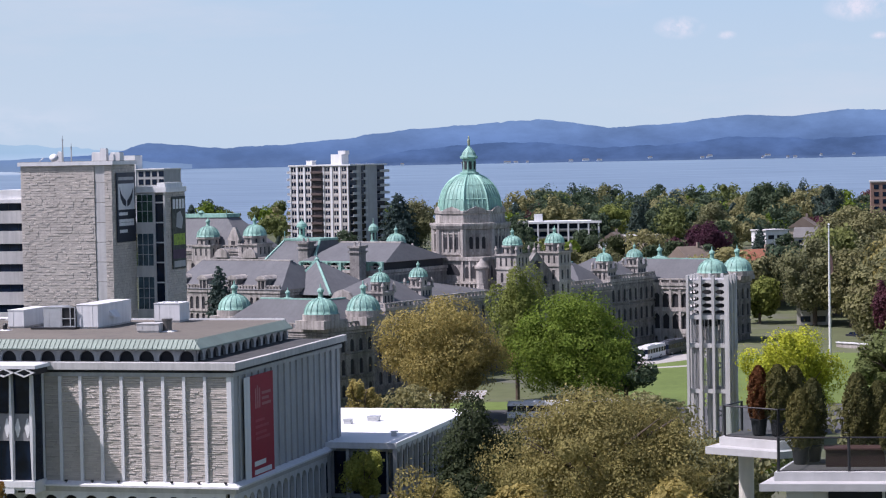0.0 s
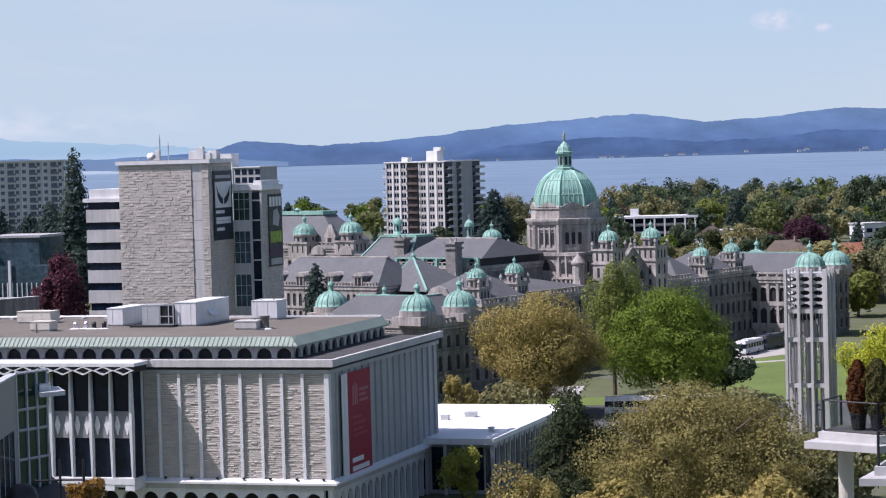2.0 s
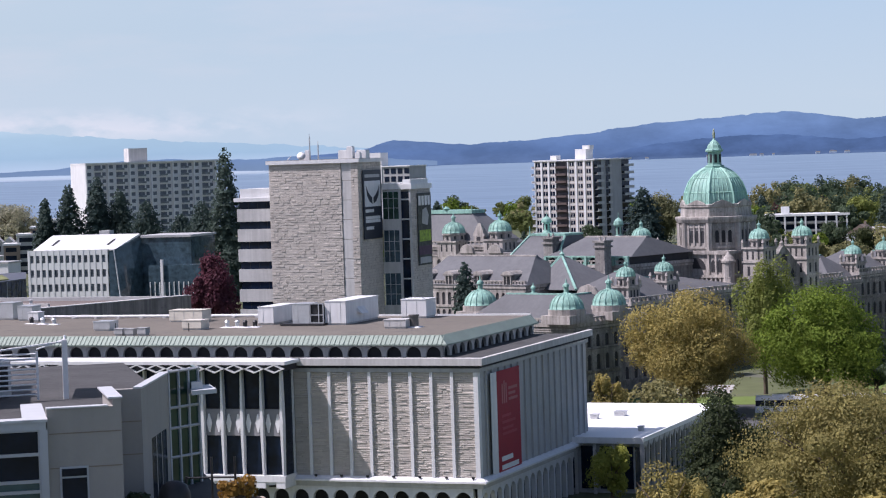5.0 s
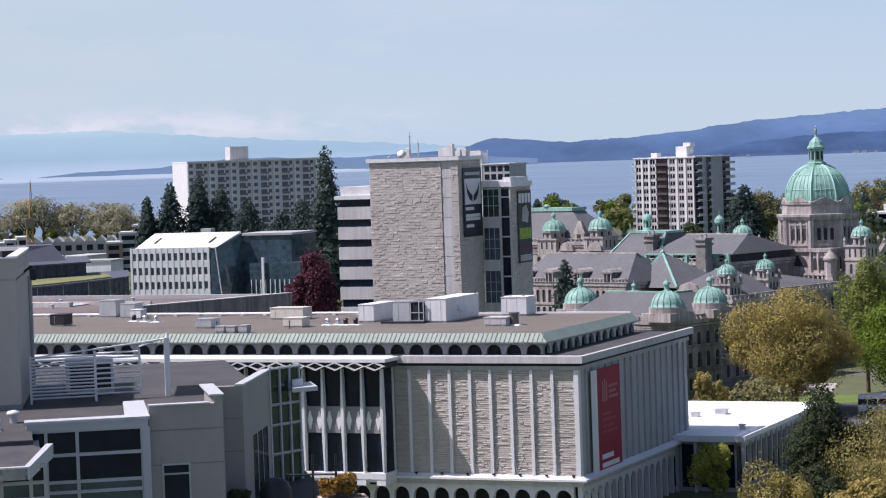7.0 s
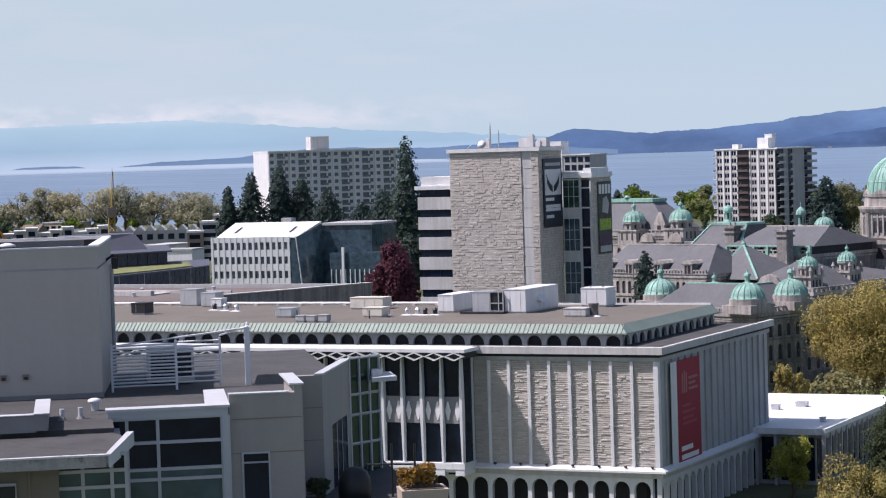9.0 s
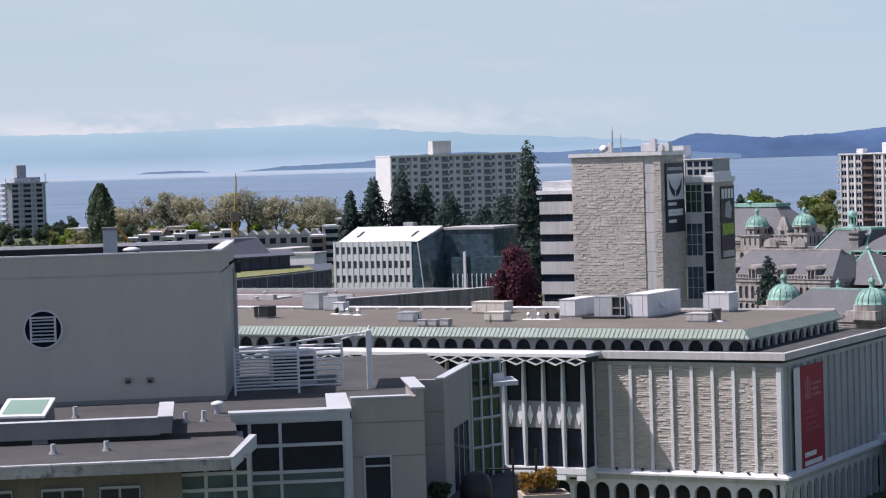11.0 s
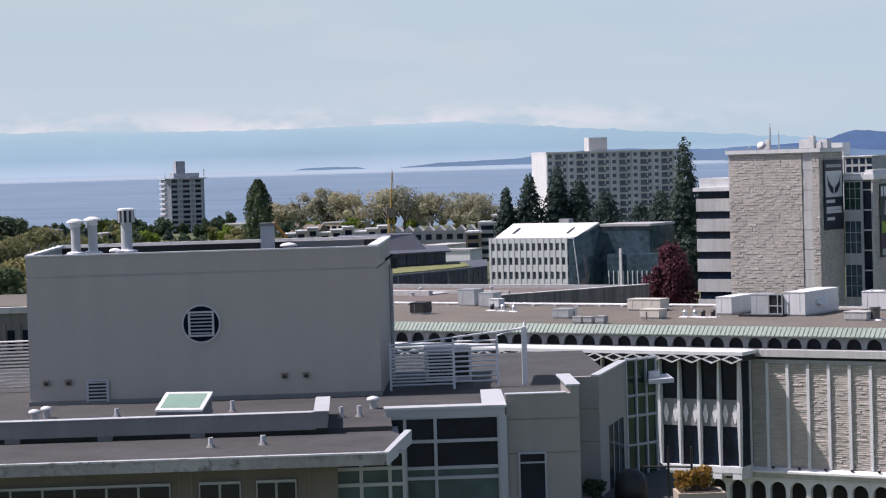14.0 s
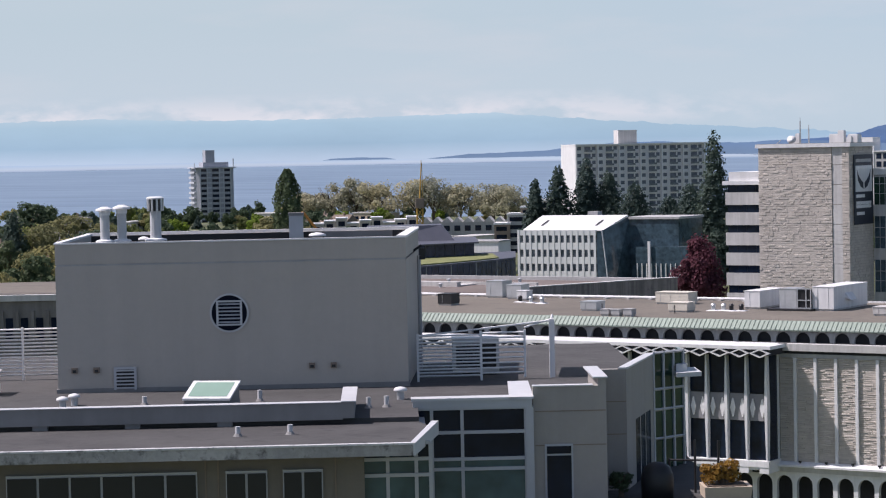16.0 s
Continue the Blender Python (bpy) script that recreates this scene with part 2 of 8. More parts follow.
def ground_material():
    m = surface("town_ground", (0.10, 0.115, 0.05), 0.95, 0.3, 0.01, 0.2, 0.0, stain=(0.13, 0.125, 0.115))
    return m


solid("ground", ring_sheet("ground", [0.01, 150, 300, 450] + list(range(560, 1960, 60)) + [2000], lambda x, y, r: rise(x, y), ground_material()),
      ground_material(), "town ground of grass and paving under trees", "ground", kind="structure")


def sea_material():
    m = bpy.data.materials.new("sea_water")
    m.use_nodes = True
    nt = m.node_tree
    b = nt.nodes["Principled BSDF"]
    b.inputs["Roughness"].default_value = 0.7
    b.inputs["Specular IOR Level"].default_value = 0.12
    col = ramp(nt, tex(nt, 0.0035, 5, 0.6, (1, 6, 1)), [(0.3, lin(97, 115, 134)), (0.7, lin(117, 136, 154))])
    nt.links.new(col, b.inputs["Base Color"])
    bp = node(nt, "ShaderNodeBump", Strength=0.15, Distance=0.6)
    nt.links.new(tex(nt, 0.08, 6, 0.7, (1, 3, 1)), bp.inputs["Height"])
    nt.links.new(bp.outputs[0], b.inputs["Normal"])
    return m


def sea_height(x, y, r):
    return -0.6 + 30.6 * max(0.0, (r - 2150) / 2550) ** 1.05


solid("water", ring_sheet("water", [1700, 1900] + list(range(2100, 4700, 120)) + [4720], sea_height, None), sea_material(),
      "calm pale blue strait reaching to the far shore", "sea", kind="structure")


# Counters the white balance tint on the glowing backdrops.
UNTINT = (0.975, 1.012, 0.975)


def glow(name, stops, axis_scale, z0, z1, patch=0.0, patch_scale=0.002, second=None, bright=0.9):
    """Far distance as self-lit colours by height, with daylight and haze painted in."""
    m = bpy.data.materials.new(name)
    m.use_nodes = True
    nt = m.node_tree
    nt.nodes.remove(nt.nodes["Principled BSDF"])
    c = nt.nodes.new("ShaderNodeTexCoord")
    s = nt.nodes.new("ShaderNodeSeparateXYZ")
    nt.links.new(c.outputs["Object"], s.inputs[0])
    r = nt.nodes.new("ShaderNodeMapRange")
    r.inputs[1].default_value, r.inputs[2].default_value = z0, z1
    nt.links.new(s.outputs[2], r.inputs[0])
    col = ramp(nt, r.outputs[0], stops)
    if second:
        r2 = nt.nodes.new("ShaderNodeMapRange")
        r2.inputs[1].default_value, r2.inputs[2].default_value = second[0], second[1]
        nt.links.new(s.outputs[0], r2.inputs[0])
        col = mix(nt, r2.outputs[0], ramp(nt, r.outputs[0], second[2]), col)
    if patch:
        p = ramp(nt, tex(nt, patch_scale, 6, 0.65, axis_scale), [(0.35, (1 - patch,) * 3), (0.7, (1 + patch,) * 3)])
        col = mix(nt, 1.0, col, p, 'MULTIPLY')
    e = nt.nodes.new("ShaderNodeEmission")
    col = mix(nt, 1.0, col, UNTINT, 'MULTIPLY')
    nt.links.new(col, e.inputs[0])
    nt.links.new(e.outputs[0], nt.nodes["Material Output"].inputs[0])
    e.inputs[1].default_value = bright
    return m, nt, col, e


def sky_material():
    day = [(0.0, lin(203, 218, 229)), (0.16, lin(202, 218, 230)), (0.4, lin(194, 214, 231)), (0.75, lin(180, 210, 235)), (1.0, lin(166, 200, 236))]
    hazy = [(0.0, lin(194, 213, 231)), (0.2, lin(204, 218, 230)), (0.42, lin(200, 216, 227)), (0.7, lin(206, 219, 229)), (1.0, lin(194, 212, 230))]
    m, nt, col, e = glow("sky_backdrop", day, None, 48, 700, second=(-1700, 100, hazy), bright=0.82)
    f = ramp(nt, tex(nt, 0.0011, 6, 0.62, (1, 1, 5)), [(0.5, (0, 0, 0)), (0.8, (0.55, 0.55, 0.55))])
    col = mix(nt, f, col, lin(221, 225, 229))
    # low bank of cloud over the far mountains, and a few small puffs
    c = nt.nodes.new("ShaderNodeTexCoord")
    sx = nt.nodes.new("ShaderNodeSeparateXYZ")
    nt.links.new(c.outputs["Object"], sx.inputs[0])
    mr = nt.nodes.new("ShaderNodeMapRange")
    mr.inputs[1].default_value, mr.inputs[2].default_value = 90, 190
    nt.links.new(sx.outputs[2], mr.inputs[0])
    bank = ramp(nt, mr.outputs[0], [(0.0, (0, 0, 0)), (0.3, (1, 1, 1)), (0.45, (0.8, 0.8, 0.8)), (0.85, (0, 0, 0))])
    lump = ramp(nt, tex(nt, 0.006, 5, 0.6, (1, 1, 2.5)), [(0.42, (0, 0, 0)), (0.58, (1, 1, 1))])
    west = nt.nodes.new("ShaderNodeMapRange")
    west.inputs[1].default_value, west.inputs[2].default_value = -600, -1300
    nt.links.new(sx.outputs[0], west.inputs[0])
    f2 = mix(nt, 1.0, mix(nt, 1.0, bank, lump, 'MULTIPLY'), west.outputs[0], 'MULTIPLY')
    col = mix(nt, f2, col, lin(232, 236, 240))
    for px, pz, size in ((486, 298, 46), (580, 280, 18), (840, 332, 60), (880, 272, 16)):
        dist = nt.nodes.new("ShaderNodeVectorMath")
        dist.operation = 'DISTANCE'
        flat = nt.nodes.new("ShaderNodeCombineXYZ")
        st = nt.nodes.new("ShaderNodeMath")
        st.operation = 'MULTIPLY'
        st.inputs[1].default_value = 2.2
        nt.links.new(sx.outputs[2], st.inputs[0])
        nt.links.new(sx.outputs[0], flat.inputs[0])
        nt.links.new(st.outputs[0], flat.inputs[2])
        nt.links.new(flat.outputs[0], dist.inputs[0])
        dist.inputs[1].default_value = (px, 0, pz * 2.2)
        m2 = nt.nodes.new("ShaderNodeMapRange")
        m2.inputs[1].default_value, m2.inputs[2].default_value = size * 1.25, size * 0.2
        nt.links.new(dist.outputs["Value"], m2.inputs[0])
        puff = mix(nt, 1.0, m2.outputs[0], ramp(nt, tex(nt, 0.02, 5, 0.65), [(0.38, (0, 0, 0)), (0.6, (0.95, 0.95, 0.95))]), 'MULTIPLY')
        ahead = nt.nodes.new("ShaderNodeMapRange")
        ahead.inputs[1].default_value, ahead.inputs[2].default_value = 0, 100
        nt.links.new(sx.outputs[1], ahead.inputs[0])
        puff = mix(nt, 1.0, puff, ahead.outputs[0], 'MULTIPLY')
        col = mix(nt, puff, col, lin(236, 236, 240))
    nt.links.new(col, e.inputs[0])
    return m


def band(name, profile, d0, d1, base, material, label, lump=0.0, seed=0, step=0.06):
    """A far ridge: heights by bearing, with a sloping flank."""
    az = [p[0] for p in profile]
    el = [p[1] for p in profile]
    n = int((az[-1] - az[0]) / step)
    g = Geo()
    vs, fs = [], []
    for i in range(n + 1):
        a = az[0] + (az[-1] - az[0]) * i / n
        h = float(np.interp(a, az, el))
        h += lump * (noise.noise((a * 2.0, seed, 0)) + 0.5 * noise.noise((a * 6.0, seed, 3)) + 0.35 * noise.noise((a * 17.0, seed, 7)))
        h = max(h, base + 0.5)
        for k, d in ((0.0, d0), (0.35, d0 * 0.6 + d1 * 0.4), (1.0, d1)):
            e = base + (h - base) * k
            vs.append(around(a, d, 48 + e * d / 4230))
    for i in range(n):
        for j in range(2):
            k = 3 * i + j
            fs.append((k, k + 3, k + 4, k + 1))
    g.add(vs, fs)
    return solid(name, g, material, label, "hills", kind="structure")


solid("backdrop", ring_sheet("backdrop", [4900, 4900.5], lambda x, y, r: -40 if r < 4900.2 else 1500, None), sky_material(),
      "pale blue hazy sky down to the horizon", "sky", kind="structure")

# The hills glow by themselves; their blues and pale feet are painted haze.
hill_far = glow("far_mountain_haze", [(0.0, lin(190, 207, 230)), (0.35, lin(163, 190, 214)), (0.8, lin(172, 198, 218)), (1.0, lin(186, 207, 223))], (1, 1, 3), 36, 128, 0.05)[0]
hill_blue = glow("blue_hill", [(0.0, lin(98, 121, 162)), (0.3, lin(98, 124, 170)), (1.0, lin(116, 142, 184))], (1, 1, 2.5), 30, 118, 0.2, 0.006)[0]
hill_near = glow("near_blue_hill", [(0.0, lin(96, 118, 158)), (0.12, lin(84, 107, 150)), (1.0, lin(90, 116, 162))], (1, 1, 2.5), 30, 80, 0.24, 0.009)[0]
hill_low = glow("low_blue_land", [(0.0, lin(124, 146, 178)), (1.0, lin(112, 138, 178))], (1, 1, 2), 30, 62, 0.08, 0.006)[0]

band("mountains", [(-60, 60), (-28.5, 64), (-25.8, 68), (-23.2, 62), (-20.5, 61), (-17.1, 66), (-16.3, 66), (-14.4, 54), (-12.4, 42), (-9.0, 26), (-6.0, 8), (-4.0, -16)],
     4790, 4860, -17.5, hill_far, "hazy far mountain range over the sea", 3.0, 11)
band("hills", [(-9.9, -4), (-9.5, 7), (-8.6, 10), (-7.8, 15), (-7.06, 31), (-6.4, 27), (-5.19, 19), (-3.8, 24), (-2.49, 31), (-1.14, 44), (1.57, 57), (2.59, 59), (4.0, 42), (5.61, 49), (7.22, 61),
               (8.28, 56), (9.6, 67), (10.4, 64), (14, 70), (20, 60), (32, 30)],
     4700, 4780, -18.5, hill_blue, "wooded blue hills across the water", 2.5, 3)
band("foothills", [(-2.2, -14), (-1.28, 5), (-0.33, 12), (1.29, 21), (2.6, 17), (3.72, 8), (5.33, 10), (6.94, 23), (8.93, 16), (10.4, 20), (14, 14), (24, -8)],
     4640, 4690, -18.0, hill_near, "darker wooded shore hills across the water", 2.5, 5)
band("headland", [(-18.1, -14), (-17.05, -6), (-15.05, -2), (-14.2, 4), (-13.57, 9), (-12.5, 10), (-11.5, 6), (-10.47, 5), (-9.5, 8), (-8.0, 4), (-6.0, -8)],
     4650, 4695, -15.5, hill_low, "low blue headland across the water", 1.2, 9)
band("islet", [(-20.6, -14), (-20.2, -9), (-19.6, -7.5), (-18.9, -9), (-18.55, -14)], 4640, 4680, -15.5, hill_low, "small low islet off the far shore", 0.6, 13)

# Horizon haze as a glowing strip, which also covers the sea sheet's far edge.
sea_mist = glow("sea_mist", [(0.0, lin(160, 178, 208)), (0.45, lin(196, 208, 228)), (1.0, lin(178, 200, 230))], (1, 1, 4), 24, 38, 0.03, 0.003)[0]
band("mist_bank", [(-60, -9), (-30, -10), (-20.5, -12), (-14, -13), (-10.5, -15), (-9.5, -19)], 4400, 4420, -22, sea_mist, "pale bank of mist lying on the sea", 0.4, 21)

# pale houses along the far shore
rs = random.Random(31)
for i in range(26):
    a = rs.uniform(-1.2, 12.5)
    x, y, z = around(a, 4634, 48 + (-17.0 + rs.uniform(0, 5) * (a > 2)) * 4634 / 4230)
    w = rs.uniform(4, 11)
    far_house = thing("shore_house", "tiny pale house on the far shore", "house", pose(x, y, z), "far shore houses")
    part("wall", Geo().box(0, w, 0, 6, 0, 2.6), M_WHITE, far_house)
    part("roof", Geo().frustum((-0.4, w + 0.4, -0.4, 6.4), (0.5, w - 0.5, 2.5, 3.5), 2.6, 4.6), M_SLATE, far_house)

# ---- the museum hall ----
MUSEUM = pose(-27, 298, 0, 0, 0, -15)
museum = thing("museum", "long pale stone museum hall with copper roof edge", "museum building", MUSEUM)
BAY, FIRST = 2.81, -23.2
SIDE = 45.0


def stone_blocks(x0, x1, z0, z1, course=0.27, deep=0.075, seed=1, long=1.5):
    """Coursed split-faced blocks that stand out unevenly, facing -y at y = 0."""
    r = random.Random(seed)
    g = Geo()
    z = z0
    while z < z1 - 0.1:
        h = min(course * r.choice((0.85, 1.0, 1.0, 1.15)), z1 - z)
        x = x0
        while x < x1 - 0.05:
            w = min(r.uniform(0.35, 0.95) * long, x1 - x)
            if x1 - x - w < 0.3:
                w = x1 - x
            p = deep * r.uniform(0.15, 0.35) if r.random() < 0.62 else deep * r.uniform(0.8, 1.15)
            j = 0.014
            a, b, c, d = x + 0.004, x + w - 0.004, z + j, z + h - j
            e = 0.04
            vs = [(a, 0, c), (b, 0, c), (b, 0, d), (a, 0, d)]
            vs += [(a + 0.015, -p * r.uniform(.8, 1.2), c + e), (b - 0.015, -p * r.uniform(.8, 1.2), c + e), (b - 0.015, -p * r.uniform(.8, 1.2), d - e), (a + 0.015, -p * r.uniform(.8, 1.2), d - e)]
            g.add(vs, [(4, 5, 6, 7), (0, 1, 5, 4), (1, 2, 6, 5), (2, 3, 7, 6), (3, 0, 4, 7)])
            x += w
        z += h
    return g


# core and end walls
part("core", Geo().box(-118, -0.35, 0.35, SIDE - 0.3, 6.2, 21.9), M_JOINT, museum)
# Painted near-black for the shade behind the arcade.
part("ground_storey", Geo().box(-118, -3.2, 3.2, SIDE - 3, 0, 6.1), M_DARK, museum, "recessed ground storey coloured dark for shade")
part("terrace_roof", Geo().box(-118, -0.5, 0.5, SIDE - 0.5, 21.9, 22.05), M_ROOFING, museum, "dark gutter roof behind the cornice")
# cornice in two bands, front and side
# The dark strip between them is the groove's shade, put in as colour.
for n_, (o, z0, z1, mt) in enumerate(((0.25, 20.75, 21.25, M_GREYW), (0.12, 21.25, 21.65, M_DARK), (0.8, 21.65, 22.55, M_CONC))):
    part("cornice", Geo().box(-25.5, o, -o, 0.5, z0, z1).box(o - 0.6, o, 0.5, SIDE + o, z0, z1), mt, museum)
# ledge
part("ledge", Geo().frustum((-25.4, 0.95, -0.95, 0.5), (-25.4, 0.95, -0.95, 0.5), 6.75, 7.0).frustum((-25.4, 0.95, -0.95, 0.5), (-25.4, 0.25, -0.25, 0.5), 7.0, 7.4), M_WHITE, museum, "sloping white stone ledge")
part("ledge", Geo().box(0.0, 0.95, 0.5, SIDE + 0.6, 6.75, 7.0).frustum((0.0, 0.95, 0.5, SIDE + 0.6), (0.0, 0.25, 0.5, SIDE + 0.6), 7.0, 7.4), M_WHITE, museum, "sloping white stone ledge")
part("ledge_course", Geo().box(-25.4, 0.35, -0.35, 0.5, 6.05, 6.75), M_CONC, museum)
part("ledge_course", Geo().box(0.0, 0.35, 0.5, SIDE + 0.3, 6.05, 6.75), M_CONC, museum)
# stone panels and pilasters on the front
edges = [-25.5] + [FIRST + BAY * i for i in range(8)] + [-0.62]
for i, (a, b) in enumerate(zip(edges, edges[1:])):
    part("stone_panel", stone_blocks(a + 0.1, b - 0.1, 7.25, 20.75, seed=20 + i).add([(a, 0.12, 7.25), (b, 0.12, 7.25), (b, 0.12, 20.75), (a, 0.12, 20.75)], [(0, 1, 2, 3)]), M_STONE, museum)
for x in edges[1:-1]:
    part("pilaster", Geo().frustum((x - 0.2, x + 0.2, -0.32, 0.2), (x - 0.2, x + 0.2, -0.32, 0.2), 7.25, 20.75), M_WHITE, museum)
part("corner_pier", Geo().box(-0.62, 0.0, -0.3, 0.62, 7.25, 20.75), M_WHITE, museum)
# side wall of plain grey slabs between ribs
ys = [0.62] + [2.2 + 2.55 * i for i in range(17)] + [SIDE]
for i, (a, b) in enumerate(zip(ys, ys[1:])):
    part("wall_slab", Geo().box(-0.3, -0.02 - 0.03 * (i % 2), a + 0.06, b - 0.06, 7.25, 20.75), M_GREYW, museum)
    if i:
        part("rib", Geo().box(-0.3, 0.22, a - 0.13, a + 0.13, 7.25, 20.75), M_GREYW, museum)
part("back_wall", Geo().box(-118, -0.3, SIDE - 0.3, SIDE, 0, 21.9), M_GREYW, museum)
# small floodlights on the ledge
for i in range(7):
    x = -22.5 + 3.6 * i
    f = part("floodlight", Geo().box(x - 0.16, x + 0.16, -0.72, -0.46, 7.36, 7.58).box(x - 0.04, x + 0.04, -0.62, -0.5, 7.1, 7.38), M_BLACK, museum)

# arcade below
part("arcade", Geo().arches(FIRST - BAY * 32, FIRST + BAY * 8 - 0.45, 0, 6.05, 0.0, 0.7, 40, 2.2, 4.45), M_WHITE, museum, "white round-arched arcade")
side_arc = Geo().arches(0, SIDE, 0, 6.05, 0.0, 0.6, 17, 2.0, 4.4).turned(pose(0, 0, 0, 0, 0, 90))
part("arcade", side_arc, M_WHITE, museum, "white round-arched arcade")

# attic with lunette openings and copper edge
AX, AY0, AY1 = -7.3, 7.0, 43.5
part("attic_wall", Geo().arches(AX - BAY * 0.985 * 39, AX, 21.9, 23.6, AY0, AY0 + 0.4, 39, 2.1, 22.35), M_CONC, museum)
part("attic_wall", Geo().arches(AY0, AY1, 21.9, 23.6, 0, 0.4, 13, 2.1, 22.35).turned(pose(AX, 0, 0, 0, 0, 90)), M_CONC, museum)
# Core coloured dark to stand for the shade behind the lunettes.
part("attic_core", Geo().box(-118, AX - 0.5, AY0 + 0.5, AY1, 21.95, 24.7), M_DARK, museum, "attic core coloured dark as shade behind the lunettes")
copper = Geo()
copper.add([(-118, AY0 - 0.75, 23.55), (AX + 0.75, AY0 - 0.75, 23.55), (AX + 0.75, AY1, 23.55), (-118, AY0 - 0.75, 23.75), (AX + 0.75, AY0 - 0.75, 23.75), (AX + 0.75, AY1, 23.75),
            (-118, AY0 + 0.45, 24.85), (AX - 0.45, AY0 + 0.45, 24.85), (AX - 0.45, AY1, 24.85)],
           [(0, 1, 4, 3), (1, 2, 5, 4), (3, 4, 7, 6), (4, 5, 8, 7), (0, 3, 6), (2, 8, 5)])
part("copper_edge", copper, M_COPPER_D, museum, "sloping standing-seam green copper roof edge")
seam = Geo()
for i in range(170):
    x = -118 + 0.655 * i
    if x < AX + 0.6:
        seam.add([(x, AY0 - 0.78, 23.72), (x + 0.07, AY0 - 0.78, 23.72), (x + 0.07, AY0 - 0.78, 23.84), (x, AY0 - 0.78, 23.84), (x, AY0 + 0.42, 24.88), (x + 0.07, AY0 + 0.42, 24.88), (x, AY0 + 0.42, 24.94), (x + 0.07, AY0 + 0.42, 24.94)],
                 [(0, 1, 2, 3), (2, 3, 6, 7), (0, 3, 6, 4), (1, 2, 7, 5)])
part("roof_seam", seam, M_COPPER_D, museum)
# Dark sheet painted as the shade under the eave.
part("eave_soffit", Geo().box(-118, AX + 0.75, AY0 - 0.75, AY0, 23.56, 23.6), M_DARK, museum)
part("flat_roof", Geo().box(-118, AX - 0.4, AY0 + 0.4, AY1, 24.7, 24.8), M_GRAVEL, museum, "brown gravel flat roof")
part("roof_kerb", Geo().box(-118, AX - 0.4, AY1 - 0.35, AY1, 24.8, 25.05), M_WHITE, museum, "white roof edge flashing")

# glazed gallery with white fins, in front of the wall
PY = -3.4
part("gallery_core", Geo().box(-118, -25.73, PY + 0.75, 0.3, 6.1, 21.0), M_DARK, museum, "dark glazed gallery")
gx0, gstep, gn = -25.75, 2.81, 32
# Grey taken darker to hold the shade behind the fins.
M_SPAN = surface("shaded_grey_spandrel", (0.24, 0.24, 0.25), 0.8, 0.1, 0.3, 2.0, 0.05)
CF = PY - 2.0
for i in range(gn):
    x = gx0 - gstep * i
    fin = Geo()
    for z0, z1, w0, w1 in ((7.7, 14.5, 0.10, 0.22), (14.5, 21.2, 0.22, 0.10)):
        fin.frustum((x - w0, x + w0, PY - w0 * 1.2, PY + 0.6), (x - w1, x + w1, PY - w1 * 1.2, PY + 0.6), z0, z1)
    part("fin", fin, M_WHITE, museum, "tapered white fin")
    a, b = x - gstep + 0.12, x - 0.12
    part("glass_pane", Geo().box(a, b, PY + 0.6, PY + 0.68, 16.35, 21.2), M_GLASS, museum)
    part("glass_pane", Geo().box(a, b, PY + 0.6, PY + 0.68, 7.7, 12.85), M_GLASS, museum)
    part("spandrel", Geo().box(a, b, PY + 0.4, PY + 0.6, 12.75, 16.2), M_SPAN, museum)
    for c in (x - gstep * 0.73, x - gstep * 0.25):
        part("diamond", Geo().slab([(c - 0.36, 14.4), (c - 0.06, 13.2), (c + 0.06, 13.2), (c + 0.36, 14.4), (c + 0.06, 15.6), (c - 0.06, 15.6)], PY + 0.2, PY + 0.42), M_WHITE, museum, "white diamond")
    # folded canopy edge: a frame round a dark diamond
    c = x
    t = 0.17
    cz, hw, hh = 21.62, gstep / 2, 0.58
    fr = Geo()
    for sx in (-1, 1):
        for sz in (-1, 1):
            fr.slab([(c + sx * hw, cz), (c, cz + sz * hh), (c, cz + sz * (hh - t)), (c + sx * (hw - t * 2.3), cz)], CF, CF + 0.5)
    part("canopy_fold", fr, M_WHITE, museum, "white folded canopy edge")
part("canopy", Geo().box(-118, -24.2, CF, 0.3, 22.12, 22.55), M_WHITE, museum, "white canopy slab")
# Dark fill drawn as the shade under the folded canopy.
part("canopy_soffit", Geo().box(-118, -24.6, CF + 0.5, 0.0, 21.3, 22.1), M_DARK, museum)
part("end_glazing", Geo().box(-25.72, -25.6, PY + 0.7, 0.0, 7.7, 21.2), M_GLASS, museum)
part("end_mullion", Geo().box(-25.6, -25.4, PY + 2.9, PY + 3.2, 7.7, 21.2), M_WHITE, museum)
base = Geo().box(-118, -25.35, PY - 0.4, 0.0, 6.9, 7.7)
for i in range(gn):
    x = gx0 - gstep * i
    base.slab([(x - 0.95, 6.9), (x + 0.35, 6.9), (x + 0.35, 6.1), (x - 0.95, 6.1)], PY - 0.35, 0.0)
    base.slab([(x - 2.8, 6.9), (x - 0.95, 6.9), (x - 1.25, 6.5), (x - 2.5, 6.5)], PY - 0.1, PY + 0.1)
part("gallery_base", base, M_WHITE, museum, "white gallery base")

# banner on the shaded side
banner = thing("banner", "tall red banner with white emblem on the museum side", "banner", MUSEUM @ pose(0.34, 0, 0))
part("white_strip", Geo().box(0, 0.06, 3.35, 5.55, 6.6, 20.3), M_WHITE, banner)
part("red_cloth", Geo().box(0, 0.07, 5.55, 14.4, 6.6, 20.3), M_RED, banner)
M_FADED = surface("faded_print", (0.40, 0.14, 0.15), 0.7, 0.1, 0.2, 1.0, 0.0)
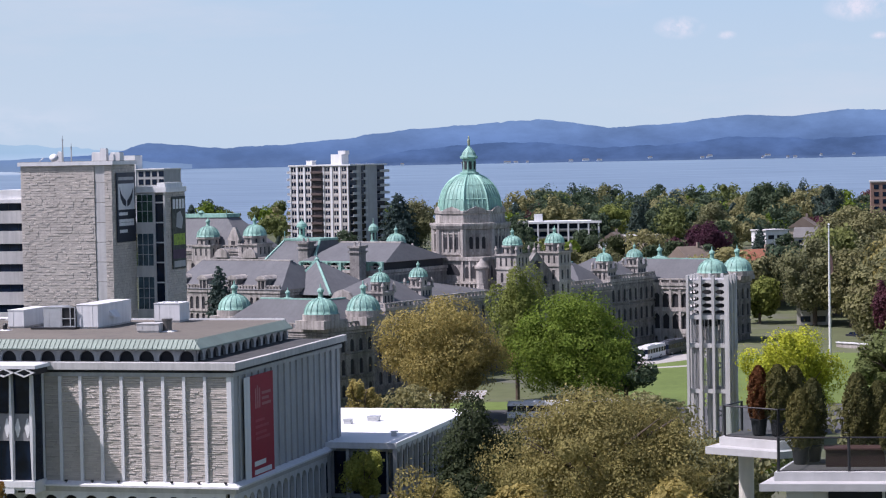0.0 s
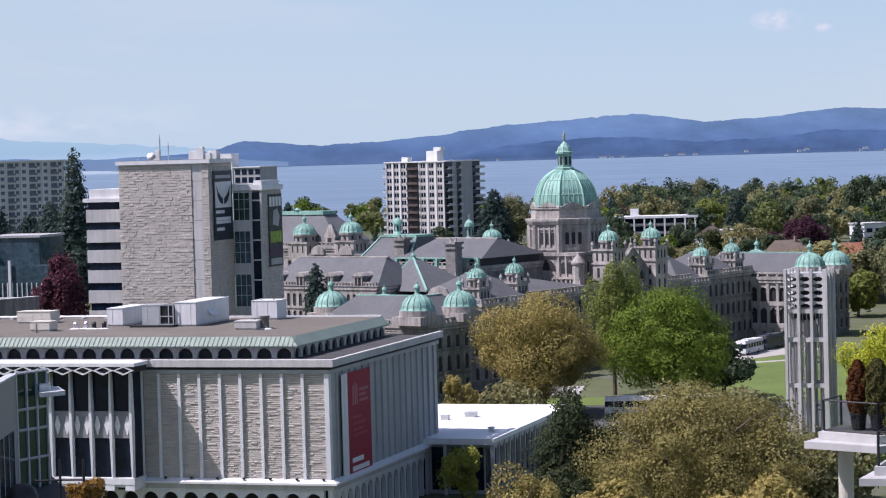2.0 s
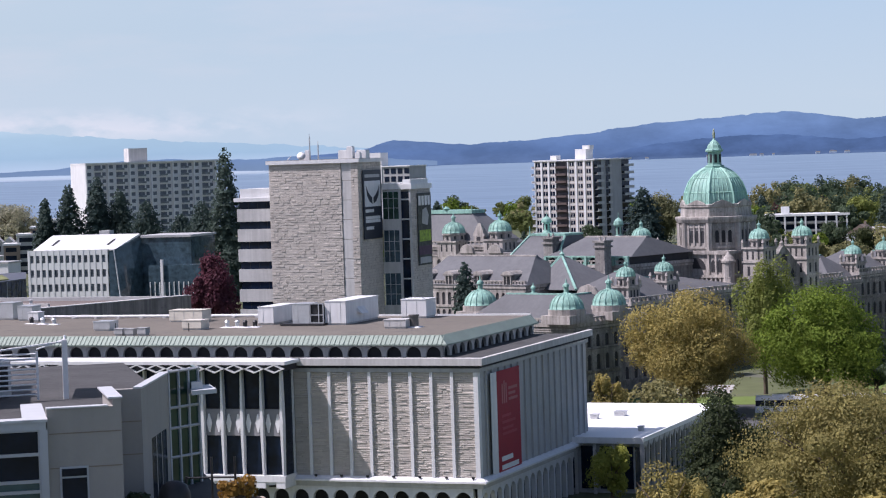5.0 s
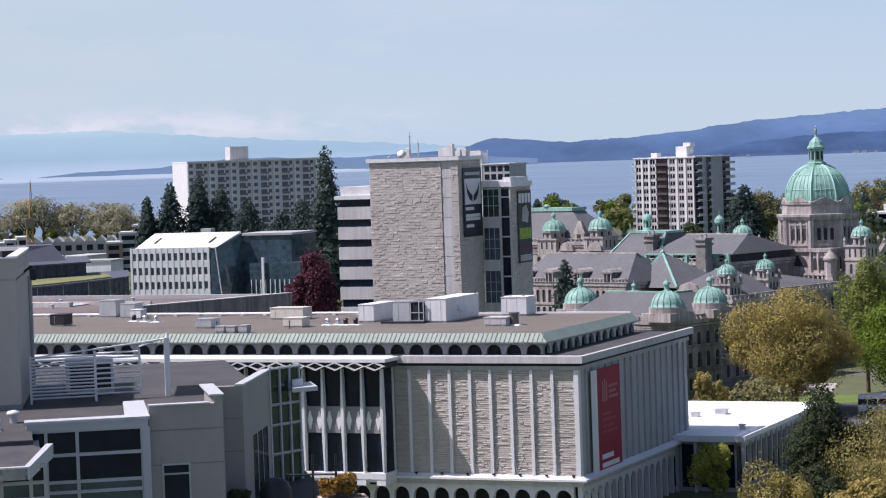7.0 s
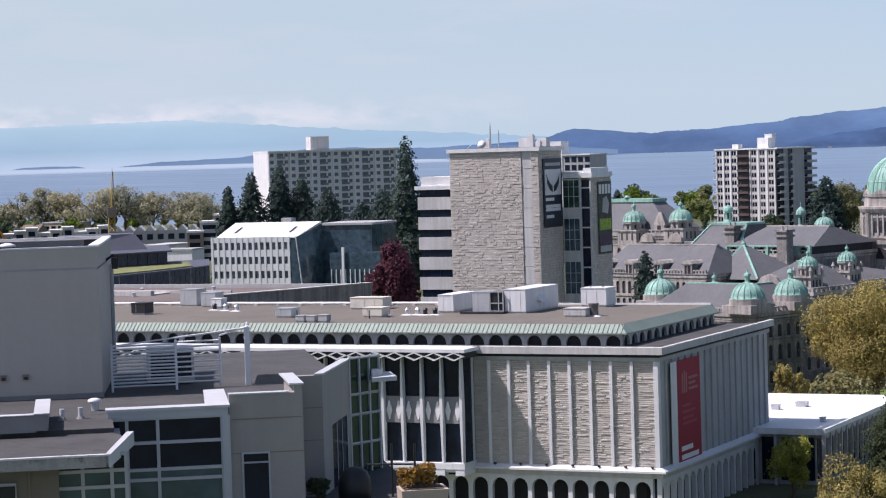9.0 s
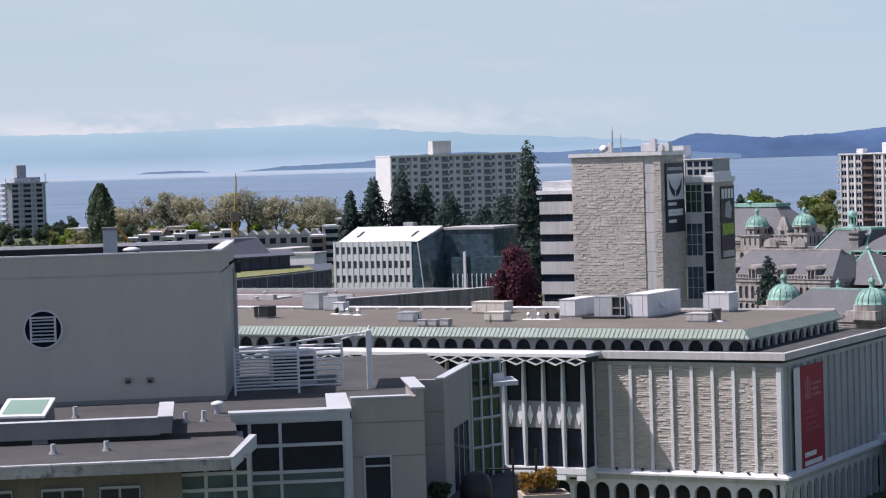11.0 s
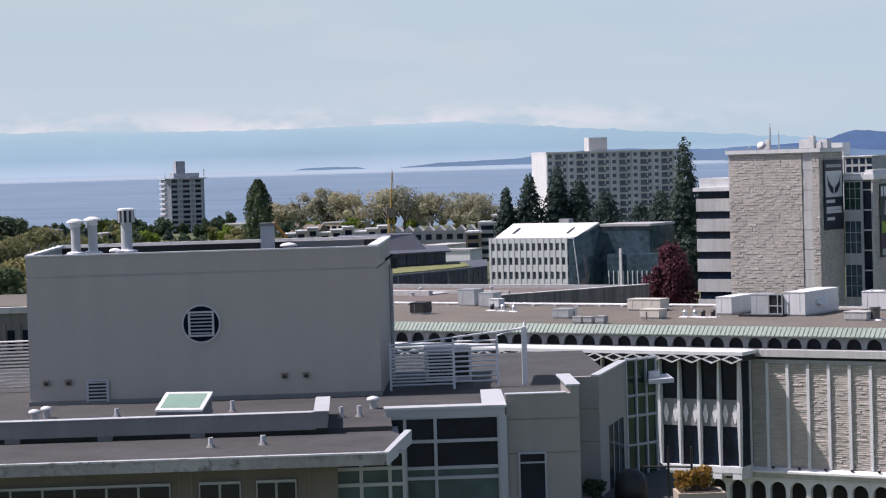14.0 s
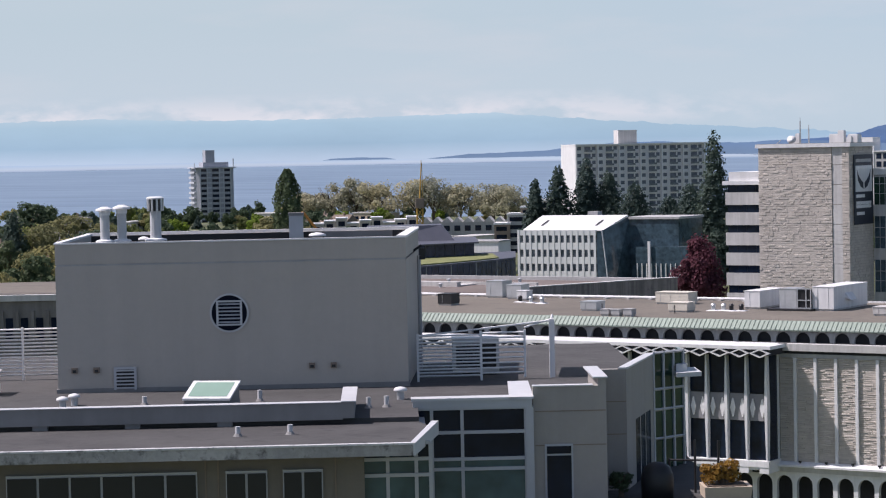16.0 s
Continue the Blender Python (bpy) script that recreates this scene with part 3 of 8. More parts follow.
for k in range(3):
    part("emblem_bar", Geo().box(0.07, 0.1, 7.3 + 0.75 * k, 7.75 + 0.75 * k, 16.0, 18.9 - 0.35 * abs(k - 1)), M_FADED, banner)
for z0, y0, y1 in ((17.6, 9.9, 13.4), (16.9, 9.9, 12.6), (16.2, 9.9, 13.4), (14.2, 7.2, 10.8), (13.4, 7.2, 12.4), (12.6, 7.2, 11.5), (11.9, 7.2, 12.9)):
    part("text_bar", Geo().box(0.07, 0.09, y0, y1, z0, z0 + 0.35), surface("print", (0.36, 0.05, 0.07), 0.7, 0.1, 0.2, 1.0, 0.0) if z0 < 15 else M_FADED, banner)
for z0, y0, y1 in ((8.6, 6.7, 11.0), (7.5, 6.7, 13.2)):
    part("title_bar", Geo().box(0.07, 0.1, y0, y1, z0, z0 + 0.62), M_WHITE, banner)

# ---- the stone tower behind the museum ----
TOWER = pose(-73.2, 413.6, 0, 0, 0, -15)
tower = thing("office_tower", "square stone-clad tower with white roof edge and banners", "office tower", TOWER)
TW, TD, TZ = 16.9, 10.4, 47.4
part("core", Geo().box(0.1, TW - 0.1, 0.15, TD, 0, TZ), M_JOINT, tower)
part("stone_face", stone_blocks(0, 13.7, 20, TZ, 0.46, 0.07, 5, 1.1), M_STONE, tower, "split-faced stone")
part("stone_face", stone_blocks(15.6, TW, 20, TZ, 0.46, 0.07, 6, 1.1), M_STONE, tower, "split-faced stone")
part("stone_face", stone_blocks(0, TD, 20, TZ, 0.46, 0.06, 7, 1.1).turned(pose(TW, 0, 0, 0, 0, 90)), M_STONE, tower, "split-faced stone")
for k in range(9):
    part("slot_panel", Geo().box(13.75, 15.55, 0.1, 0.3, 17.2 + 3.4 * k, 20.5 + 3.4 * k), M_CONC, tower)
part("roof_edge", Geo().box(-0.4, TW + 0.4, -0.4, TD + 0.4, TZ, TZ + 0.65), M_WHITE, tower, "white roof edge")
part("roof", Geo().box(-0.1, TW + 0.1, -0.1, TD + 0.1, TZ + 0.65, TZ + 0.7), M_GRAVEL, tower)
for x, y, w, h in ((11.6, 4, 1.6, 1.4), (13.4, 3.5, 1.1, 2.0), (14.6, 5, 1.8, 1.3), (3.8, 5, 1.0, 0.9), (5.2, 4, 0.8, 1.6), (15.2, 3, 0.9, 0.9)):
    part("roof_unit", Geo().box(x, x + w, y, y + w, TZ + 0.7, TZ + 0.7 + h).box(x + 0.1, x + w - 0.1, y + 0.1, y + w - 0.1, TZ + 0.7 + h, TZ + 0.85 + h), M_WHITE, tower)
for x, h in ((6.2, 4.6), (7.8, 3.3)):
    part("mast", Geo().rod((x, 4, TZ + 0.6), (x, 4, TZ + h), 0.13).rod((x, 4, TZ + h), (x, 4, TZ + h + 0.6), 0.05), M_METAL, tower)
part("dish", Geo().lathe([(0.1, 0), (0.6, 0.15), (0.8, 0.4)], 12).turned(pose(5.0, 3, TZ + 1.2, 60, 0, 20)), M_WHITE, tower, smooth=True)
part("dish_arm", Geo().rod((2.2, 3, TZ + 0.7), (3.0, 3, TZ + 1.4), 0.07).rod((4.4, 3.2, TZ + 0.6), (5, 3, TZ + 1.3), 0.1), M_METAL, tower)
# dark banner with a bird mark
M_NAVY = surface("navy_banner", (0.025, 0.03, 0.045), 0.6, 0.1, 0.3, 1.0, 0.0)
sign = thing("wall_banner", "dark banner with wing emblem on the stone tower", "banner", TOWER @ pose(TW + 0.2, 0, 0))
part("cloth", Geo().box(0, 0.1, 1.4, 9.8, 34.0, 46.0), M_NAVY, sign)
part("picture", Geo().box(0.1, 0.13, 2.0, 9.2, 39.6, 44.1), M_WHITE, sign)
wing = Geo()
for s in (-1, 1):
    wing.slab([(5.6 + s * 0.25, 40.1), (5.6 + s * 1.5, 40.5), (5.6 + s * 2.6, 41.6), (5.6 + s * 3.0, 43.4), (5.6 + s * 2.2, 42.3), (5.6 + s * 1.2, 41.6), (5.6 + s * 0.3, 41.2)], -0.02, 0.02)
part("wing_mark", wing.turned(pose(0.14, 0, 0, 0, 0, 90)), M_NAVY, sign)
for z, a, b in ((44.7, 2.2, 9.0), (38.6, 2.2, 6.0), (37.4, 2.2, 8.8), (36.8, 2.2, 8.8), (35.6, 2.4, 5.8)):
    part("text_bar", Geo().box(0.1, 0.12, a, b, z, z + 0.55), M_WHITE if z < 44 else M_GREYW, sign)

# banded office wing
wingb = thing("office_wing", "office block with dark window bands between pale spandrels", "office building", TOWER)
part("core", Geo().box(-7.2, 0, 2.6, 12, 0, 42.4), M_DARK, wingb)
for k in range(9):
    zc = 40.4 - 3.55 * k
    part("spandrel", Geo().box(-7.5, 0, 2.2, 3.0, zc - 2.9, zc - 0.68), M_CONC, wingb)
    part("spandrel", Geo().box(-7.5, -7.1, 3.0, 12, zc - 2.9, zc - 0.68), M_CONC, wingb)
    for j in range(4):
        part("window_pane", Geo().box(-7.2 + 1.8 * j + 0.05, -5.4 + 1.8 * j - 0.05, 2.45, 2.55, zc - 0.66, zc + 0.64), M_GLASS, wingb)
part("parapet", Geo().box(-7.9, 0, 1.8, 12.4, 41.04, 41.7).box(-6.9, 0, 2.4, 12, 41.7, 43.3), M_WHITE, wingb, "white roof edge")

# glazed wing behind
back = thing("glazed_wing", "stone and glass wing with tall poster banner", "office building", TOWER)
part("core", Geo().box(TW + 0.1, 22.4, TD + 0.2, 19.5, 0, 42.6), M_JOINT, back)
part("stone_face", stone_blocks(TD, 19.7, 18, 42.4, 0.4, 0.08, 8).turned(pose(22.5, 0, 0, 0, 0, 90)), M_STONE, back)
for k, (z0, z1) in enumerate(((37.2, 42.0), (29.6, 35.2), (22.0, 27.6))):
    part("glazing", Geo().box(TW + 0.3, 20.2, TD - 0.1, TD + 0.1, z0, z1), M_GLASSG if k == 0 else M_GLASSB, back)
    fr = Geo().box(TW + 0.1, 20.4, TD - 0.15, TD + 0.1, z1, z1 + 0.25)
    for i in range(4):
        fr.box(TW + 0.25 + 1.0 * i, TW + 0.33 + 1.0 * i, TD - 0.2, TD - 0.1, z0, z1)
    for z in (z0 + 1.9, z0 + 3.6):
        fr.box(TW + 0.2, 20.3, TD - 0.2, TD - 0.1, z, z + 0.08)
    part("window_frame", fr, M_METAL, back)
    part("spandrel", Geo().box(TW + 0.1, 20.4, TD - 0.2, TD + 0.2, z0 - 2.0, z0), M_CONC, back)
part("stair_glazing", Geo().box(20.6, 22.2, TD, TD + 0.2, 18, 42.0), M_GLASS, back, "dark stair glazing")
for k in range(7):
    part("transom", Geo().box(20.6, 22.2, TD - 0.08, TD, 19.5 + 3.5 * k, 19.75 + 3.5 * k), M_METAL, back)
part("pier", Geo().box(20.3, 20.62, TD - 0.3, TD + 0.2, 18, 42.4).box(22.2, 22.5, TD - 0.3, TD + 0.2, 18, 42.4), M_CONC, back)
part("roof_edge", Geo().box(TW + 0.1, 20.4, TD - 0.5, 19.8, 42.4, 43.5).box(20.4, 22.8, TD - 0.5, 19.9, 42.4, 43.3).box(20.9, 22.4, TD + 0.2, 19, 43.3, 44.1), M_WHITE, back, "white roof edge")
poster = thing("poster_banner", "tall dark film poster banner on stone wall", "banner", TOWER @ pose(22.66, 0, 0))
M_POSTER = surface("poster_print", (0.03, 0.035, 0.03), 0.6, 0.5, 0.4, 1.2, 0.0, stain=(0.10, 0.11, 0.10))
part("cloth", Geo().box(0, 0.1, 12.8, 19.3, 28.8, 41.6), M_POSTER, poster)
part("green_block", Geo().box(0.1, 0.13, 13.4, 18.8, 33.0, 35.0), surface("lime_print", (0.25, 0.36, 0.03), 0.6, 0.4, 1.0, 2.0, 0.0), poster)
part("purple_block", Geo().box(0.1, 0.13, 12.9, 19.2, 30.6, 32.2), surface("purple_print", (0.06, 0.02, 0.06), 0.6, 0.2, 1.0, 2.0, 0.0), poster)
part("footer_bar", Geo().box(0.1, 0.13, 13.4, 18.8, 29.1, 30.2), M_GREYW, poster)
part("face_shape", Geo().slab([(14.6, 36.2), (17.3, 35.8), (18.0, 37.6), (16.8, 39.0), (15.0, 38.6)], -0.02, 0.02).turned(pose(0.12, 0, 0, 0, 0, 90)), M_GREYW, poster)
for k in range(4):
    part("title_bar", Geo().box(0.1, 0.13, 13.2 + 1.5 * k, 14.3 + 1.5 * k, 39.4, 41.1), M_WHITE, poster)

# ---- the parliament building ----
PARL = pose(28.3, 543.8, 0, 0, 0, 55.93)
parl = thing("parliament_building", "domed weathered stone parliament with green copper domes", "parliament building", PARL)


def windowed_wall(x0, x1, y0, y1, z0, z1, faces, rows, step=2.7, wide=1.2):
    """A block with cornices and arched windows, on the named faces: n is the front (-y), e is the end (-x)."""
    part("wall", Geo().box(x0, x1, y0, y1, z0, z1), M_LEG, parl)
    part("cornice", Geo().box(x0 - 0.45, x1 + 0.45, y0 - 0.45, y1 + 0.45, z1 - 0.7, z1).box(x0 - 0.25, x1 + 0.25, y0 - 0.25, y1 + 0.25, z1 - 1.3, z1 - 0.9), M_LEGP, parl)
    bal = Geo()
    for f in faces:
        a, b = (x0, x1) if f == 'n' else (y0, y1)
        n = max(1, int((b - a) / step))
        s = (b - a) / n
        turn = Matrix.Identity(4) if f == 'n' else pose(x0, y0 + y1, 0, 0, 0, -90)
        off = y0 if f == 'n' else 0.0
        for zb, zt in rows:
            fr = Geo()
            fr.arches(a, b, zb, zt + 0.7, off - 0.22, off, n, wide, zt - wide / 2, 6)
            fr.box(a, b, off - 0.4, off, zb - 0.35, zb)
            fr.box(a, b, off - 0.35, off, zt + 0.7, zt + 0.95)
            for i in range(n):
                c = a + (i + 0.5) * s
                gl = Geo().box(c - wide / 2, c + wide / 2, off - 0.03, off + 0.02, zb, zt)
                part("window_pane", gl.turned(turn), M_DARK, parl)
            # Surrounds take the paler stone on the ends, the wall stone in front.
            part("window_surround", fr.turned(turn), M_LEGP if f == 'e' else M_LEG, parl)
        for i in range(n * 2 + 1):
            c = a + i * s / 2
            bal.join(Geo().box(c - 0.2, c + 0.2, off - 0.3, off + 0.15, z1, z1 + 0.9).turned(turn))
        bal.join(Geo().box(a, b, off - 0.3, off + 0.15, z1 + 0.7, z1 + 0.95).turned(turn))
    part("balustrade", bal, M_LEGP, parl)


def hip_roof(x0, x1, y0, y1, z0, z1, inset=None, material=None, edge=True):
    w, d = x1 - x0, y1 - y0
    k = min(w, d) / 2 * 0.96 if inset is None else inset
    part("roof", Geo().frustum((x0, x1, y0, y1), (x0 + k, x1 - k, y0 + k, y1 - k), z0, z1), material or M_SLATE, parl)
    if edge:
        part("ridge", Geo().box(x0 + k - 0.15, x1 - k + 0.15, y0 + k - 0.15, y1 - k + 0.15, z1 - 0.1, z1 + 0.15), M_COPPER, parl)


def cupola(x, y, z, r, shaft=0.0, wide=None, lantern=True, n=16):
    """A ribbed copper dome with lantern, on a drum or a square shaft; z is the foot of the dome."""
    w = (wide or r * 2.1) / 2
    if shaft:
        body = part("turret", Geo().box(x - w, x + w, y - w, y + w, z - shaft, z - 1.9).box(x - w - 0.3, x + w + 0.3, y - w - 0.3, y + w + 0.3, z - 2.3, z - 1.9)
                    .lathe([(r * 0.98, z - 1.9), (r * 0.98, z - 0.5), (r * 1.1, z - 0.4), (r * 1.1, z)], 8, x, y, math.pi / 8), M_LEGP, parl, "pale stone turret")
        op = Geo()
        for s in (-1, 0, 1):
            op.box(x + s * w * 0.55 - 0.22, x + s * w * 0.55 + 0.22, y - w - 0.05, y + w + 0.05, z - 4.6, z - 2.8)
            op.box(x - w - 0.05, x + w + 0.05, y + s * w * 0.55 - 0.22, y + s * w * 0.55 + 0.22, z - 4.6, z - 2.8)
        for i in range(8):
            a = i * math.pi / 4
            op.join(Geo().box(r * 0.85, r * 0.97, -0.22, 0.22, z - 1.6, z - 0.7).turned(Matrix.Translation((x, y, 0)) @ Matrix.Rotation(a, 4, 'Z')))
        part("opening", op, M_DARK, body)
        if shaft >= 8:
            for zb in (z - 5.4, z - 9.0):
                part("string_course", Geo().box(x - w - 0.22, x + w + 0.22, y - w - 0.22, y + w + 0.22, zb, zb + 0.4), M_LEGP, body)
            for zb in ((z - 8.3,) if shaft < 10 else (z - 8.3, z - 11.6)):
                for s in (-0.45, 0.45):
                    part("slit_window", Geo().box(x + s * w - 0.3, x + s * w + 0.3, y - w - 0.06, y - w + 0.1, zb, zb + 2.1), M_DARK, body)
                    part("slit_window", Geo().box(x - w - 0.06, x - w + 0.1, y + s * w - 0.3, y + s * w + 0.3, zb, zb + 2.1), M_DARK, body)
            for sx, sy in ((-1, -1), (1, -1), (-1, 1)):
                part("pinnacle", Geo().lathe([(0.32, z - 2.0), (0.32, z - 1.0), (0.45, z - 0.9), (0.1, z - 0.1)], 8, x + sx * w, y + sy * w), M_LEGP, body)
    else:
        body = part("drum", Geo().lathe([(r * 1.12, z - 1.2), (r * 1.12, z)], n, x, y), M_LEGP, parl)
    prof = [(r * 1.06, z), (r * 1.06, z + 0.12)] + [(r * math.cos(t), z + 0.12 + r * 0.92 * math.sin(t)) for t in np.linspace(0, math.pi / 2 * 0.93, 8)]
    part("dome", Geo().lathe(prof, n, x, y), M_COPPER, body, "green copper dome", True)
    ribs = Geo()
    for i in range(n):
        a = 2 * math.pi * (i + 0.0) / n
        for t0, t1 in zip(np.linspace(0, 1.36, 6), np.linspace(0, 1.36, 6)[1:]):
            p = [(x + (r * math.cos(t) + 0.05) * math.cos(a), y + (r * math.cos(t) + 0.05) * math.sin(a), z + 0.14 + r * 0.92 * math.sin(t)) for t in (t0, t1)]
            ribs.rod(p[0], p[1], 0.07, 4)
    part("ribs", ribs, M_COPPER, body)
    zt = z + r * 0.92
    if lantern:
        k = r / 3.3
        part("lantern", Geo().lathe([(0.75 * k, zt - 0.1), (0.6 * k, zt + 0.2), (0.5 * k, zt + 0.3), (0.5 * k, zt + 1.3 * k), (0.75 * k, zt + 1.35 * k), (0.6 * k, zt + 1.8 * k), (0.2 * k, zt + 2.1 * k), (0.08 * k, zt + 2.9 * k)], 8, x, y), M_COPPER, body)
    else:
        part("finial", Geo().lathe([(0.4, zt - 0.1), (0.15, zt + 0.4), (0.22, zt + 0.7), (0.05, zt + 1.5)], 8, x, y), M_COPPER, body)


# east wing
windowed_wall(-106, -91.5, -10.5, 18, 0, 15.6, 'ne', ((2.2, 4.6), (6.4, 9.4), (10.8, 13.2)))
hip_roof(-105, -92.5, -9.5, 17, 15.6, 20.6)
for x, y in ((-104.8, -8.0), (-92.9, -9.3), (-99.5, 17.3)):
    cupola(x, y, 18.3, 3.2)
    part("pediment", Geo().box(x - 3.7, x + 3.7, y - 3.4, y + 3.4, 15.6, 17.2), M_LEGP, parl)
cupola(-86.0, 14.5, 17.6, 2.4)
# east link and pavilion
windowed_wall(-91.5, -70, -2, 16, 0, 14.2, 'n', ((2.2, 4.8), (7.2, 10.4)))
hip_roof(-91.5, -69, -1, 15.5, 14.2, 19.4)
windowed_wall(-72, -48, 0.5, 22, 0, 17.2, 'ne', ((2.2, 4.6), (6.6, 9.6), (11.4, 14.4)))
hip_roof(-71.2, -48.5, 1.5, 21, 17.2, 22.8)
part("gable_arch", Geo().slab([(-3.0, 17.2), (3.0, 17.2), (3.0, 18.6), (1.8, 20.2), (0, 20.8), (-1.8, 20.2), (-3.0, 18.6)], -0.6, 0.2).turned(pose(-72, 11, 0, 0, 0, -90)), M_LEGP, parl)
cupola(-67.5, 4.8, 22.2, 1.95, 8)
cupola(-52.3, 5.8, 22.4, 1.95, 8)
# central block
windowed_wall(-48, 24, 8, 40, 0, 16.9, 'ne', ((2.2, 4.8), (6.8, 10.2), (12, 14.8)))
hip_roof(-47, -10, 14, 39, 16.9, 19.6)
hip_roof(8, 24, 12, 38, 16.9, 22.6)
for x, y, z in ((-16, 37, 27.9), (-8.0, 10.3, 27.2), (6.6, 8.0, 27.2)):
    cupola(x, y, z, 2.25, 12, 5.4)
part("gable", Geo().slab([(-14, 16.9), (12, 16.9), (12, 19), (6, 20), (-1, 25.5), (-8, 20), (-14, 19)], 8.2, 9.4), M_LEG, parl, "stepped stone entrance gable")
for gx in (-7.5, -4.2, -0.9, 2.4, 5.7):
    part("gable_window", Geo().slab([(gx - 0.6, 17.3), (gx + 0.6, 17.3), (gx + 0.6, 19.2), (gx, 19.9), (gx - 0.6, 19.2)], 8.1, 8.3), M_DARK, parl)
part("gable_band", Geo().box(-13.5, 11.5, 7.95, 8.2, 16.7, 17.1), M_LEGP, parl)
part("gable_rose", Geo().lathe([(1.1, 0), (1.1, 0.15)], 14).turned(pose(-1, 8.25, 22.3, 90, 0, 0)), M_DARK, parl)
part("gable_finial", Geo().lathe([(0.4, 25.3), (0.5, 25.9), (0.15, 26.4), (0.08, 27.6)], 8, -1, 8.8), M_LEGP, parl)
# great dome on its podium
DX, DY = 0.0, 27.0
podium = part("podium", Geo().box(DX - 8.6, DX + 8.6, DY - 8.6, DY + 8.6, 14, 23.6), M_LEGP, parl, "square stone podium")
part("podium_cornice", Geo().box(DX - 9.1, DX + 9.1, DY - 9.1, DY + 9.1, 23.6, 24.4).box(DX - 9.4, DX + 9.4, DY - 9.4, DY + 9.4, 18.2, 18.9).box(DX - 10.4, DX + 10.4, DY - 10.4, DY + 10.4, 14, 17.4), M_LEGP, podium)
lun = Geo()
for f in range(4):
    q = Matrix.Translation((DX, DY, 0)) @ Matrix.Rotation(f * math.pi / 2, 4, 'Z')
    arc = [(2.5 * math.cos(math.pi * k / 10), 20.3 + 2.5 * math.sin(math.pi * k / 10)) for k in range(11)]
    lun.join(Geo().slab(arc, -8.75, -8.5).turned(q))
part("lunette", lun, M_DARK, podium, "dark half-round window")
for s in (-1, 1):
    for q in (-1, 1):
        part("corner_turret", Geo().lathe([(1.5, 17.4), (1.5, 21.6), (1.75, 21.8), (1.75, 22.2), (1.3, 22.8), (0.6, 23.6), (0.12, 24.4)], 10, DX + s * 8.9, DY + q * 8.9), M_LEGP, podium, "round stone corner turret")
for f in (0, 3):
    q = Matrix.Translation((DX, DY, 0)) @ Matrix.Rotation(f * math.pi / 2, 4, 'Z')
    for o in (-6.4, -4.6, 4.6, 6.4):
        part("podium_window", Geo().slab([(o - 0.5, 19.6), (o + 0.5, 19.6), (o + 0.5, 21.8), (o, 22.4), (o - 0.5, 21.8)], -8.7, -8.5).turned(q), M_DARK, podium)
    for o in (-7.6, -5.5, -3.5, 3.5, 5.5, 7.6):
        part("podium_pilaster", Geo().box(o - 0.22, o + 0.22, -9.0, -8.55, 18.9, 23.6).turned(q), M_LEGP, podium)
bal = Geo()
for i in range(17):
    for s in (-1, 1):
        c = -9.9 + i * 19.8 / 16
        bal.box(DX + c - 0.22, DX + c + 0.22, DY + s * 10.0 - 0.2, DY + s * 10.0 + 0.2, 17.4, 18.5)
        bal.box(DX + s * 10.0 - 0.2, DX + s * 10.0 + 0.2, DY + c - 0.22, DY + c + 0.22, 17.4, 18.5)
part("balustrade", bal.box(DX - 10.3, DX + 10.3, DY - 10.3, DY + 10.3, 18.35, 18.42), M_LEGP, podium)
O8 = math.pi / 8
drum = part("drum", Geo().lathe([(8.6, 24.2), (8.6, 30.6), (9.3, 30.8), (9.7, 31.6), (9.7, 32.1), (8.4, 32.2), (8.2, 34.2), (8.5, 34.4), (8.5, 34.9), (7.7, 35.0)], 8, DX, DY, O8), M_LEGP, parl, "octagonal stone drum")
for f in range(8):
    win = Geo()
    q = Matrix.Translation((DX, DY, 0)) @ Matrix.Rotation(f * math.pi / 4, 4, 'Z')
    ap = 8.6 * math.cos(O8)
    for s in (-1.5, 0, 1.5):
        w = [(s - 0.42, 26.2), (s + 0.42, 26.2), (s + 0.42, 28.6), (s + 0.25, 29.0), (s - 0.25, 29.0), (s - 0.42, 28.6)]
        win.join(Geo().slab(w, -ap - 0.06, -ap + 0.2).turned(q))
    for s in (-0.75, 0.75, -2.3, 2.3):
        part("pilaster", Geo().box(s - 0.2, s + 0.2, -ap - 0.35, -ap, 25.4, 30.6).turned(q), M_LEGP, drum)
    part("sill_band", Geo().box(-2.9, 2.9, -ap - 0.3, -ap, 24.9, 25.5).turned(q), M_LEGP, drum)
    part("head_band", Geo().box(-2.9, 2.9, -ap - 0.25, -ap, 29.6, 30.0).turned(q), M_LEGP, drum)
    part("corner_shaft", Geo().lathe([(0.75, 24.2), (0.75, 30.7)], 8).turned(q @ Matrix.Rotation(O8, 4, 'Z') @ Matrix.Translation((0, -8.6, 0))), M_LEGP, drum)
    part("pediment", Geo().slab([(-2.6, 34.9), (2.6, 34.9), (1.6, 35.5), (0, 36.0), (-1.6, 35.5)], -7.95, -7.5).turned(q), M_LEGP, drum)
    part("drum_window", win, M_DARK, drum)

prof = [(7.55, 35.0)] + [(7.45 * math.cos(t) ** 0.92 if t < 1.5 else 1.5, 35.0 + 8.6 * math.sin(t)) for t in np.linspace(0.02, 1.37, 10)]
prof = [(max(r, 1.6), z) for r, z in prof]
dome = part("great_dome", Geo().lathe(prof, 8, DX, DY, O8), M_COPPER, parl, "great ribbed green copper dome")
ribs = Geo()
